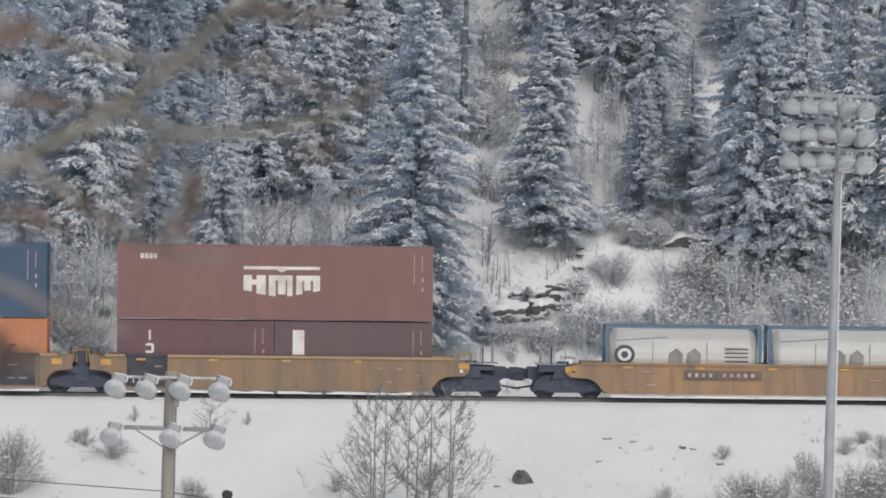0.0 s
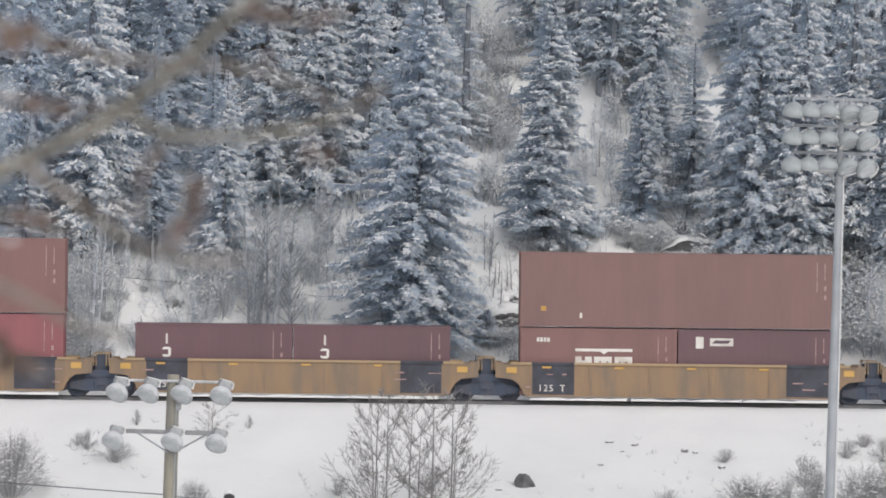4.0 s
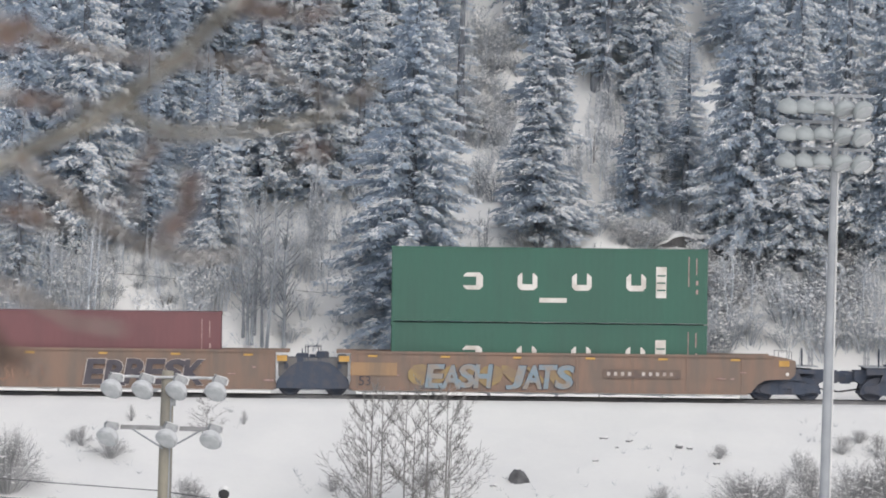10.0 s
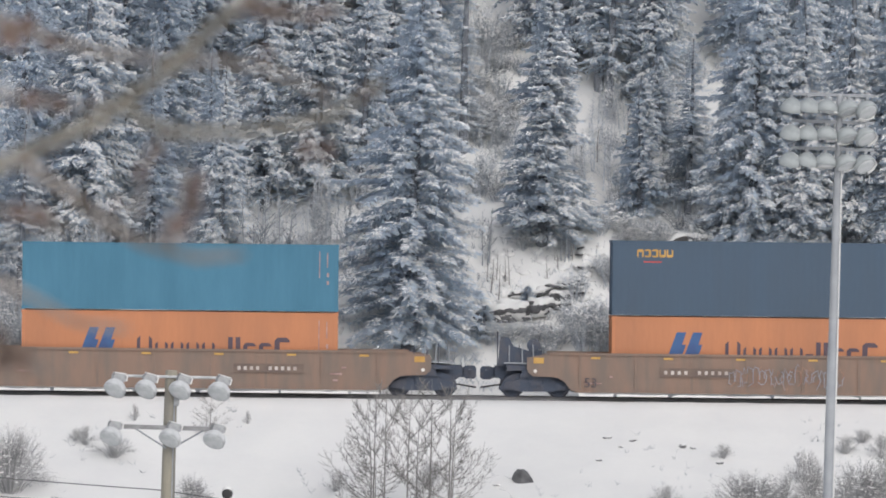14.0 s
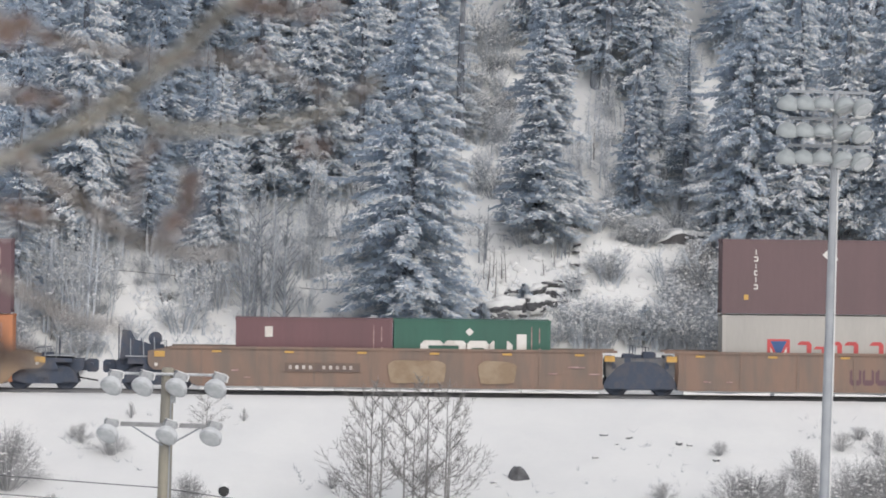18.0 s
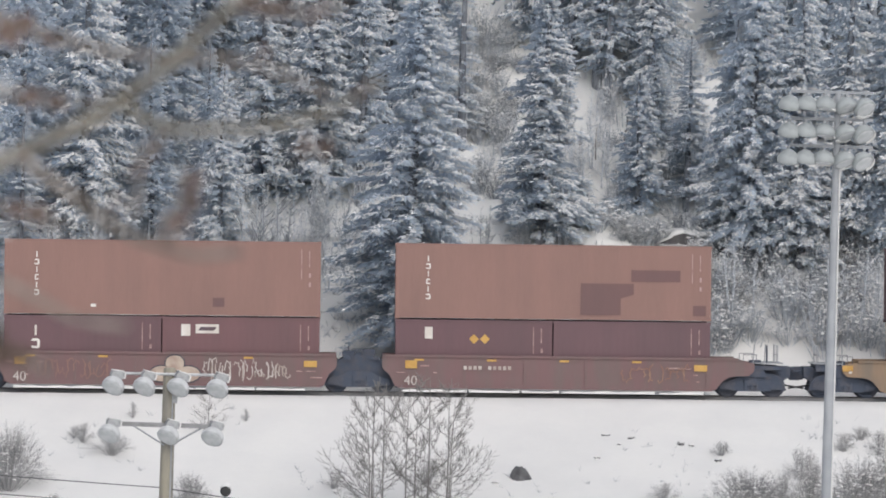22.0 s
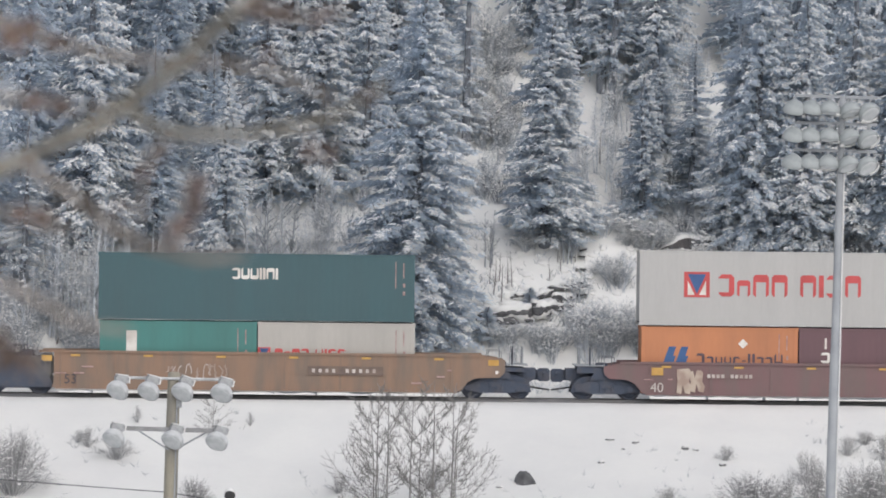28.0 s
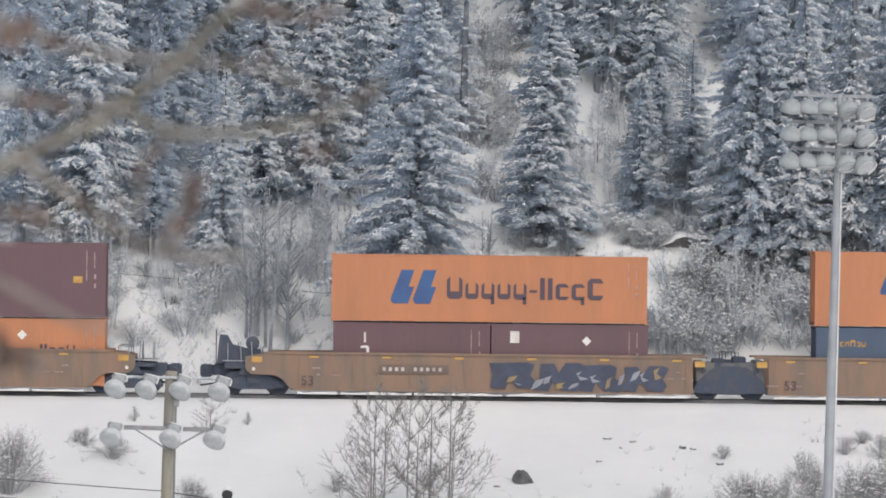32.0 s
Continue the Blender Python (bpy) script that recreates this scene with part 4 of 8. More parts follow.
    # five-unit red car
    tri = ((-247.35, P_TRITON, ("maroon short container with yellow placards", P_TEX), ("dark maroon short container", P_MAROON)),
           (-262.44, P_TRITON, ("dark maroon short container with pale letters", P_TEX), ("maroon short container with a white label", P_BEACON)),
           (-277.49, P_TRITON3, ("dark maroon short container with a small word", P_MAROON), ("royal blue short container with a yellow word", P_COOLBLUE)))
    for k, (s, mat, left, right) in enumerate(tri):
        a, b = pair(s, left, right)
        c = single("rust-coloured container with white upright letters", mat, s, TALL, up)
        upright(c, -4.95, up + 2.42, 6, 0.24, WHITE)
        if k == 0:
            flat(c, "paint_patch", [(1.05, up + 0.2), (2.6, up + 0.2), (2.6, up + 0.85), (3.1, up + 1.0), (3.1, up + 1.42), (1.05, up + 1.42)], P_PATCH, "darker repainted patch")
            flat(c, "paint_patch", rect(3.0, 4.9, up + 1.5, up + 1.95), P_PATCH, "darker repainted patch")
            flat(c, "paint_patch", rect(5.4, 5.9, up + 0.2, up + 0.6), P_PATCH)
            diamond(a, 0.0, LOW + 1.85, 0.19, YELLOW, "yellow placard")
            diamond(a, 0.42, LOW + 1.85, 0.19, YELLOW, "yellow placard")
            flat(a, "label_plate", rect(-1.9, -1.6, LOW + 1.85, LOW + 2.3), WHITE)
        elif k == 1:
            upright(a, -2.0, LOW + 2.2, 2, 0.42, WHITE)
            flat(b, "label_plate", rect(-1.75, -0.85, LOW + 1.95, LOW + 2.3), WHITE, "white label")
            flat(b, "label_word", [(-1.66, LOW + 2.06), (-1.05, LOW + 2.06), (-0.93, LOW + 2.2), (-1.54, LOW + 2.2)], NAVY, "dark word bar", 0.004)
            flat(b, "label_plate", rect(-2.3, -1.95, LOW + 1.85, LOW + 2.3), WHITE)
            flat(c, "paint_patch", rect(1.95, 2.4, up + 0.35, up + 0.7), P_PATCH)
            flat(c, "label_plate", rect(-2.75, -2.55, up + 0.3, up + 0.42), WHITE)
        else:
            bars(a, "word_blocks", -2.1, LOW + 1.75, "CBBBBB", 0.2, WHITE, "white lettering")
            bars(b, "word_blocks", -2.5, LOW + 1.85, "ooCoo", 0.28, YELLOW, "yellow lettering")
            flat(c, "label_plate", rect(-5.35, -5.15, up + 0.5, up + 0.7), YELLOW)
    a, b = pair(-292.4, ("green short container with white letters", P_GREEN), ("maroon short container with a round mark", P_BEACON))
    green_short(a)
    flat(b, "mark", [(-2.0 + 0.15 * math.cos(w), LOW + 1.95 + 0.15 * math.sin(w)) for w in np.linspace(0, 5.6, 9)], P_TEAL, "small teal round mark")
    c = single("dark blue container with white winged mark", P_BLUE, -292.52, TALL, up)
    flat(c, "emblem", [(-4.9, up + 2.1), (-4.5, up + 2.2), (-3.9, up + 2.55), (-4.1, up + 2.15), (-3.8, up + 2.1)], WHITE, "white wing emblem")
    bars(c, "word_blocks", -5.05, up + 1.95, "BBBBBBBB", 0.14, WHITE, "small white word", 0.9)
    flat(c, "label_plate", rect(4.2, 5.8, up + 2.35, up + 2.5), WHITE, "white code strip")
    flat(c, "label_plate", rect(4.2, 4.7, up + 2.05, up + 2.17), WHITE)
    a, b = pair(-307.5, ("orange short container with a blue emblem", P_ORANGE), ("dark maroon short container with pale letters", P_TEX))
    arrow_logo(a, -2.2, LOW + 1.1, 0.72, BLUE)
    bars(a, "word_blocks", -0.9, LOW + 1.12, "Hogog-llogH", 0.45, NAVY, "dark lettering", 0.8)
    diamond(a, 0.9, LOW + 1.95, 0.19, WHITE)
    upright(b, -2.2, LOW + 2.2, 2, 0.45, WHITE)
    c = single("white container with large red letters", P_WHITE, -307.58, TALL, up)
    word_red(c, up + 1.15, -3.3, 0.85)
    flat(c, "label_plate", rect(5.45, 5.7, up + 0.75, up + 1.05), YELLOW, "yellow label")
    # three-unit tan car
    a, b = pair(-328.4, ("teal-green short container with a white plate", P_TEALGREEN), ("grey-cream short container with dull red letters", P_CREAM))
    flat(a, "plate", rect(-2.0, -1.6, LOW + 1.2, LOW + 2.2), WHITE, "white ladder plate")
    word_red(b, LOW + 1.15, -2.5, 0.42)
    c = single("dark teal container with white serif letters", P_CAPITAL, -328.45, SHORT, up)
    bars(c, "word_blocks", -0.95, up + 1.6, "CAAllAl", 0.44, WHITE, "white lettering", 0.9)
    a, b = pair(-347.2, ("royal blue short container with a yellow word", P_COOLBLUE), ("green short container with white letters", P_GREEN))
    bars(a, "word_blocks", -2.1, LOW + 1.85, "ooCoo", 0.26, YELLOW, "yellow lettering")
    green_short(b)
    c = single("orange container with a blue emblem and dark letters", P_ORANGE, -347.25, TALL, up)
    arrow_logo(c, -3.6, up + 1.25, 0.78, BLUE)
    bars(c, "word_blocks", -2.2, up + 1.35, "Hogog-llogH", 0.52, NAVY, "dark lettering", 0.83)
    a, b = pair(-365.85, ("dark maroon short container with pale letters", P_TEX), ("maroon short container with a placard", P_MAROON))
    upright(a, -2.0, LOW + 2.2, 2, 0.42, WHITE)
    flat(b, "label_plate", rect(-2.3, -1.95, LOW + 1.85, LOW + 2.3), WHITE)
    diamond(b, 0.65, LOW + 1.95, 0.18, WHITE)
    c = single("orange container with a large blue emblem", P_ORANGE, -365.92, SHORT, up)
    arrow_logo(c, -3.85, up + 0.7, 1.3, BLUE)
    bars(c, "word_blocks", -1.65, up + 0.9, "Hogog-llogH", 0.84, NAVY, "large dark lettering", 0.83)
    # tail car
    c = single("orange container with dark letters", P_ORANGE, -386.82, SHORT)
    bars(c, "word_blocks", 1.6, LOW + 1.15, "Hogog-llogH", 0.45, NAVY, "dark lettering", 0.8)
    diamond(c, 2.9, LOW + 1.95, 0.19, WHITE)
    c = single("plain maroon container with a yellow label", P_MAROON, -386.82, TALL, up)
    flat(c, "label_plate", rect(4.85, 5.2, up + 1.35, up + 1.6), YELLOW, "yellow label")


def word_red(ob, z, x, size):
    flat(ob, "emblem", rect(x - 1.15 * size * 1.1, x - 0.1 * size, z - 0.05 * size, z + 1.1 * size), RED, "red square emblem")
    flat(ob, "emblem", [(x - 1.1 * size, z + 1.0 * size), (x - 0.68 * size, z + 0.1 * size), (x - 0.26 * size, z + 1.0 * size)], BLUE, "blue wedge", 0.004)
    flat(ob, "emblem", [(x - 1.1 * size, z + 0.05 * size), (x - 0.78 * size, z + 0.05 * size), (x - 1.1 * size, z + 0.7 * size)], WHITE, "white wedge", 0.004)
    flat(ob, "emblem", [(x - 0.58 * size, z + 0.05 * size), (x - 0.26 * size, z + 0.05 * size), (x - 0.26 * size, z + 0.7 * size)], WHITE, "white wedge", 0.004)
    bars(ob, "word_blocks", x + 0.3 * size, z, "AnAC AlAC", size, RED, "large red lettering", 0.84, bold=0.17)


def green_short(ob):
    for k in range(4):
        bars(ob, "word_blocks", -2.0 + 0.88 * k, LOW + 0.98, "UVVU"[k], 0.8, WHITE, "white letter block", bold=0.22)
    flat(ob, "plate", rect(1.72, 2.1, LOW + 0.95, LOW + 2.05), WHITE, "white ladder plate")
    diamond(ob, -0.1, LOW + 2.12, 0.16, WHITE)


def tank_container(s):
    """A tank in a blue frame."""
    ob = tagged(new("tank_container"), "cream tank container in a blue steel frame", "container", "containers on the train")
    ride(ob, s)
    L, W, z0, h = TWENTY / 2, 1.219, LOW, 2.591
    part("tank", Shape().turned([(-L + 0.12, 0.55), (-L + 0.2, 0.95), (-L + 0.42, 1.12), (-L + 0.5, 1.15), (L - 0.5, 1.15), (L - 0.42, 1.12), (L - 0.2, 0.95), (L - 0.12, 0.55)], 28, "x", (0, 0, z0 + 1.3)).mesh("tank", P_TANK, False), ob, "cream painted tank barrel")
    for x in (-L + 0.07, L - 0.07):
        for y in (-W + 0.07, W - 0.07):
            part("frame_post", Shape().box(x - 0.07, x + 0.07, y - 0.07, y + 0.07, z0, z0 + h - 0.145, 0.01).mesh("frame_post", P_FRAME), ob)
        part("frame_beam", Shape().box(x - 0.06, x + 0.06, -W, W, z0 + h - 0.14, z0 + h).mesh("frame_beam", P_FRAME), ob)
    for y in (-W + 0.05, W - 0.05):
        for z in (z0, z0 + h - 0.1):
            part("frame_rail", Shape().box(-L + 0.14, L - 0.14, y - 0.04, y + 0.04, z, z + 0.1).mesh("frame_rail", P_FRAME), ob)
    for x in (-L + 1.15, 0, L - 1.15):
        part("tank_band", Shape().turned([(x - 0.03, 1.16), (x + 0.03, 1.16)], 28, "x", (0, 0, z0 + 1.3)).mesh("tank_band", P_TANK), ob)
    FACE[ob] = -1.155
    ring = [(-L + 0.75 + 0.4 * math.cos(w), z0 + 1.45 + 0.38 * math.sin(w)) for w in np.linspace(0, 6.0, 18)]
    if s < 12:
        flat(ob, "round_mark", ring, DARK, "dark round mark")
        flat(ob, "round_mark", [(-L + 0.75 + 0.27 * math.cos(w), z0 + 1.45 + 0.25 * math.sin(w)) for w in np.linspace(0, 6.0, 14)], WHITE, lift=0.006)
        flat(ob, "round_mark", [(-L + 0.75 + 0.14 * math.cos(w), z0 + 1.45 + 0.14 * math.sin(w)) for w in np.linspace(0, 6.0, 12)], P_BLUE, lift=0.012)
    for x in (-0.62, 0.08):
        flat(ob, "placard_holder", [(x, z0 + 1.1), (x + 0.58, z0 + 1.1), (x + 0.6, z0 + 1.5), (x + 0.36, z0 + 1.72), (x + 0.06, z0 + 1.52)], RESIDUE, "grey weathered placard holder", 0.004 * (x > 0))
    for x in (-1.2, 0.9):
        flat(ob, "tank_seam", rect(x, x + 0.025, z0 + 1.0, z0 + 1.95), RESIDUE, "weld seam", 0.002)
    flat(ob, "grab_line", [(-2.6, z0 + 1.98), (-0.6, z0 + 2.12), (-0.6, z0 + 2.15), (-2.6, z0 + 2.01)], STEEL, "dark slanting rod", 0.03)
    for k in range(4):
        flat(ob, "text_bar", rect(1.6, 2.5, z0 + 1.2 + 0.16 * k, z0 + 1.25 + 0.16 * k), NAVY)


build_loads()


def scrawl(car, x0, x1, z0, z1, seed, mats, label, thick=0.05, strokes=14):
    """Graffiti: looping painted strokes on a car side, each a flat bent ribbon."""
    rnd = random.Random(seed)
    strokes, thick = int(strokes * 1.8), thick * 0.7
    for k, mat in enumerate(mats):
        for i in range(strokes):
            y = FACE[car] - 0.056 - 0.002 * k - 0.0005 * (i % 3)
            cx = x0 + (i + 0.5) * (x1 - x0) / strokes
            w = (x1 - x0) / strokes * 1.1
            a0, turn = rnd.uniform(0, 6.28), rnd.choice((-1, 1)) * rnd.uniform(2.2, 5.0)
            rx, rz = w * rnd.uniform(0.45, 0.9), (z1 - z0) * rnd.uniform(0.25, 0.46)
            cz = (z0 + z1) / 2 + (z1 - z0) * rnd.uniform(-0.08, 0.08)
            kink = rnd.uniform(0.0, 0.5)
            v, f = [], []
            for j in range(8):
                q = a0 + turn * j / 7
                r = 1 - kink * (j % 2)
                for e in (-thick, thick):
                    v.append((cx + (rx * r + e) * math.cos(q), y, min(z1, max(z0, cz + (rz * r + e) * math.sin(q)))))
                if j:
                    f.append((2 * j - 2, 2 * j, 2 * j + 1, 2 * j - 1))
            part("graffiti_stroke", Shape().add(v, f).mesh("graffiti_stroke", mat), car, label)


def splash(car, x0, x1, z0, z1, seed, mat, label, n=12, edge=None):
    """A filled graffiti piece: a row of leaning, notched masses with an outline."""
    rnd = random.Random(seed)
    step = (x1 - x0) / n
    for i in range(n):
        a, b = x0 + i * step - 0.06 * step, x0 + (i + 1) * step + 0.02 * step
        lo_, hi_ = z0 + rnd.uniform(0, 0.15) * (z1 - z0), z1 - rnd.uniform(0, 0.15) * (z1 - z0)
        lean = rnd.uniform(-0.18, 0.22) * step
        m0, m1 = a + 0.35 * step, a + 0.62 * step
        nt = rnd.choice((0, 1, 2))
        ring = [(a, lo_ + 0.06)]
        if nt != 1:
            ring += [(m0, lo_), (m0 + 0.1 * step, lo_ + 0.38 * (hi_ - lo_)), (m1, lo_ + 0.05)]
        ring += [(b - 0.1 * step, lo_), (b, lo_ + 0.25), (b - 0.12 * step + lean * 0.5, (lo_ + hi_) / 2), (b + lean, hi_ - 0.1), (b - 0.15 * step + lean, hi_)]
        if nt != 0:
            ring += [(m1 + lean, hi_), (m0 + 0.12 * step + lean, hi_ - 0.34 * (hi_ - lo_)), (m0 + lean, hi_ - 0.03)]
        ring += [(a + lean + 0.05 * step, hi_ - 0.05), (a + 0.1 * step + lean * 0.5, (lo_ + hi_) / 2)]
        if edge:
            cx = sum(p[0] for p in ring) / len(ring)
            cz = sum(p[1] for p in ring) / len(ring)
            flat(car, "graffiti", [(cx + (x - cx) * 1.16, cz + (z - cz) * 1.13) for x, z in ring], edge, "dark graffiti outline", 0.046 + 0.0006 * (i % 2))
        flat(car, "graffiti", ring, mat, label, 0.050 + 0.0006 * (i % 2))




def number_panel(car, x, z, plate=True, w=3.0):
    """The car's number, as light bars on a dark plate."""
    if plate:
        flat(car, "number_plate", rect(x, x + w, z, z + 0.34), PLATE, "dark number plate", 0.04)
    for k in range(10):
        if k != 4:
            flat(car, "number_bar", rect(x + 0.15 + k * (w - 0.3) / 10, x + 0.15 + k * (w - 0.3) / 10 + 0.12, z + 0.10, z + 0.24), PALE, lift=0.05)


def build_car_marks():
    number_panel(car_a, -3.1, 0.8)
    for c in cars_b[:-1]:
        for n, ch in enumerate("125 T"):
            if ch != " ":
                text_part(c, "tonnage", ch, -5.5 + 0.21 * n, 0.42, 0.36, WHITE, "white tonnage lettering")
    number_panel(car_c, -5.2, 1.0, True, 2.1)
    # first three-unit car
    d0, d1, d2 = cars_d
    lettering(d0, "EASH JATS", -4.75, 0.9, 0.36, 1.24, ICE, DARK, "pale blue graffiti lettering", 0.12, 0.035)
    for k in range(7):
        flat(d0, "paint_cloud", [(-5.0 + 0.9 * k + 0.5 * math.cos(a), 0.85 + 0.42 * math.sin(a + k)) for a in np.linspace(0, 5.6, 9)], OCHRE_HAZE, "faded yellow paint behind the letters", 0.048 + 0.001 * (k % 3))
    flat(d0, "plate", rect(-7.7, -5.9, 0.8, 1.3), C_YELLOW, "yellow painted patch", 0.036)
    number_panel(d0, 2.05, 0.8, True, 3.0)
    lettering(d1, "ERRESK", 0.65, 5.2, 0.36, 1.3, DARK, PALE, "dark graffiti letters edged in white", 0.15, 0.035)
    flat(d1, "plate", rect(-7.0, -5.75, 0.5, 1.2), C_YELLOW, "tan painted patch", 0.036)
    scrawl(d1, -5.5, -1.0, 0.4, 1.3, 9, [FADED], "faded graffiti", 0.05, 9)
    scrawl(d2, -1.8, 2.6, 0.35, 1.4, 10, [FADED, GREYED], "faded pale graffiti", 0.025, 11)
    number_panel(d2, -4.45, 0.85, True, 2.9)
    scrawl(d2, 5.0, 8.0, 0.3, 1.2, 11, [FADED], "faded graffiti", 0.03, 7)
    # second three-unit car
    e0, e1, e2 = cars_e
    number_panel(e0, 2.0, 0.85, True, 2.7)
    bars(e1, "word_blocks", -1.3, 0.5, "AAU", 0.62, P_MAROON, "faded block lettering", 0.9)
    for k in range(4):
        flat(e1, "paint_cloud", [(0.8 + 0.45 * k + 0.5 * math.cos(a), 0.8 + 0.4 * math.sin(a + k)) for a in np.linspace(0, 5.6, 9)], OCHRE_HAZE, "faded yellow paint cloud", 0.030 + 0.001 * (k % 3))
    number_panel(e2, -4.4, 0.8, True, 2.9)
    for n, (x, rx) in enumerate(((0.4, 0.8), (1.3, 0.5), (3.8, 0.72))):
        flat(e2, "paint_blotch", [(x + rx * math.copysign(abs(math.cos(a)) ** 0.45, math.cos(a)) * (1 + 0.06 * math.sin(5 * a)), 0.84 + 0.44 * math.copysign(abs(math.sin(a)) ** 0.45, math.sin(a)) * (1 + 0.06 * math.cos(3 * a))) for a in np.linspace(0, 6.1, 22)], BLOTCH, "cream painted-out blotch", 0.046 + 0.002 * n)
    # short yellow car
    lettering(car_f, "Sbr", -4.95, -3.75, 0.45, 1.15, PALE, C_DULL, "white spray-painted tag", 0.3)
    number_panel(car_f, -3.6, 1.0, False, 2.2)
    # five-unit red car
    g = cars_g
    for c in g:
        text_part(c, "load_limit", "40", -5.85, 0.34, 0.52, PALE, "pale stencilled numeral")
        flat(c, "yellow_plate", rect(-5.8, -5.35, 0.98, 1.28), YELLOW, "yellow plate", 0.045)
        flat(c, "yellow_plate", rect(5.35, 5.85, 0.98, 1.22), YELLOW, "yellow plate", 0.045)
    number_panel(g[0], -3.7, 0.85, False, 2.2)
    scrawl(g[0], 2.6, 5.2, 0.4, 1.3, 20, [FADED], "faded graffiti", 0.03, 6)
    for n, (x, z, rx, rz) in enumerate(((0.38, 1.08, 0.36, 0.3), (-0.12, 0.66, 0.46, 0.3), (0.9, 0.66, 0.46, 0.3), (0.38, 0.5, 0.12, 0.28))):
        for grow, m, lift, text in ((0.05, DARK, 0.052, "dark outline"), (0.0, CREAMY, 0.060, "cream clover-shaped graffiti")):
            flat(g[1], "graffiti", [(x + (rx + grow) * math.cos(a), z + (rz + grow) * math.sin(a)) for a in np.linspace(0, 6.0, 15)], m, text, lift + 0.0012 * n)
    scrawl(g[1], 1.5, 3.5, 0.35, 1.35, 21, [PALE], "pale spiky graffiti", 0.035, 7)
    scrawl(g[1], 3.6, 4.8, 0.4, 1.2, 22, [PALE], "pale graffiti", 0.045, 5)
    scrawl(g[1], -5.0, -2.0, 0.4, 1.3, 23, [P_TRITON], "faded rust graffiti", 0.03, 8)
    lettering(g[2], "WYRP", -4.75, -0.25, 0.28, 1.3, PALE, DARK, "large silver-white graffiti letters", 0.25, 0.055)
    for cx, cz, rx, rz, m, lift in ((0.62, 0.80, 0.60, 0.46, BLOTCH, 0.05), (0.40, 0.92, 0.30, 0.26, CREAMY, 0.06), (0.92, 0.70, 0.28, 0.30, CREAMY, 0.063), (0.55, 0.48, 0.30, 0.14, PALE, 0.066)):
        flat(g[2], "graffiti", [(cx + rx * math.cos(a) * (1 + 0.08 * math.sin(4 * a)), cz + rz * math.sin(a)) for a in np.linspace(0, 6.0, 16)], m, "rounded cream graffiti patch", lift)
    scrawl(g[2], 2.4, 4.8, 0.35, 1.25, 27, [PALE], "pale graffiti", 0.04, 8)
    splash(g[3], -5.2, -4.0, 0.25, 1.25, 28, PALE, "white graffiti figure", 2)
    scrawl(g[3], -2.8, 0.3, 0.3, 1.3, 29, [CREAMY], "cream graffiti letters", 0.07, 3)
    scrawl(g[3], 1.5, 4.0, 0.35, 1.35, 30, [PALE], "pale looping graffiti", 0.035, 8)
    scrawl(g[3], 4.2, 5.0, 0.4, 1.3, 31, [PALE], "pale graffiti", 0.035, 4)
    splash(g[4], -4.8, -3.75, 0.25, 1.3, 32, CREAMY, "cream graffiti figure", 2)
    number_panel(g[4], -3.8, 0.8, False, 2.1)
    flat(g[4], "paint_blotch", [(4.85 + 1.15 * math.copysign(abs(math.cos(a)) ** 0.5, math.cos(a)), 0.8 + 0.5 * math.copysign(abs(math.sin(a)) ** 0.5, math.sin(a)) + 0.03 * math.sin(7 * a)) for a in np.linspace(0, 6.1, 24)], BLOTCH, "tan painted-out patch", 0.05)
    # tan car
    h0, h1, h2 = cars_h
    for c in (*cars_d, *cars_h):
        text_part(c, "load_limit", "53", -7.4, 0.42, 0.52, DARK, "dark stencilled numeral")
    number_panel(h0, 2.0, 0.85, True, 2.9)
    scrawl(h0, -3.4, -1.1, 0.4, 1.3, 40, [PALE], "pale scribbled graffiti", 0.025, 6)
    bars(h1, "word_blocks", -0.7, 0.75, "AAU", 0.52, WHITE, "white block lettering", 0.95, 0.2, 0.26, 0.008)
    flat(h1, "plate", rect(-0.95, 1.4, 0.62, 1.25), BLACK, "dark plate", 0.0)
    scrawl(h1, 3.4, 4.5, 0.3, 1.35, 41, [ICE], "pale blue looped tag", 0.03, 3)
    number_panel(h2, -4.4, 0.9, True, 2.7)
    splash(h2, 0.0, 6.7, 0.25, 1.4, 42, NAVY_PAINT, "dark blue bold graffiti mass", 4)
    rnd = random.Random(44)
    for k in range(13):
        x, z, w = 0.5 + 0.48 * k, rnd.uniform(0.45, 1.15), rnd.uniform(0.15, 0.34)
        lean, tall_ = rnd.uniform(-0.3, 0.3), rnd.uniform(0.12, 0.28)
        flat(h2, "graffiti", [(x, z - tall_), (x + w, z - tall_ * 0.6), (x + w * 0.55 + lean, z), (x + w + lean, z + tall_), (x + lean * 0.6, z + tall_ * 0.5)], GREYED if k % 4 else OCHRE_HAZE, "pale slivers between the dark letters", 0.062 + 0.001 * (k % 2))


build_car_marks()


# ---- trees and shrubs ----
def raw_mesh(name, verts, faces, mat):
    me = bpy.data.meshes.new(name)
    me.from_pydata(verts, [], faces)
    me.materials.append(mat)
    me.update()
    return me


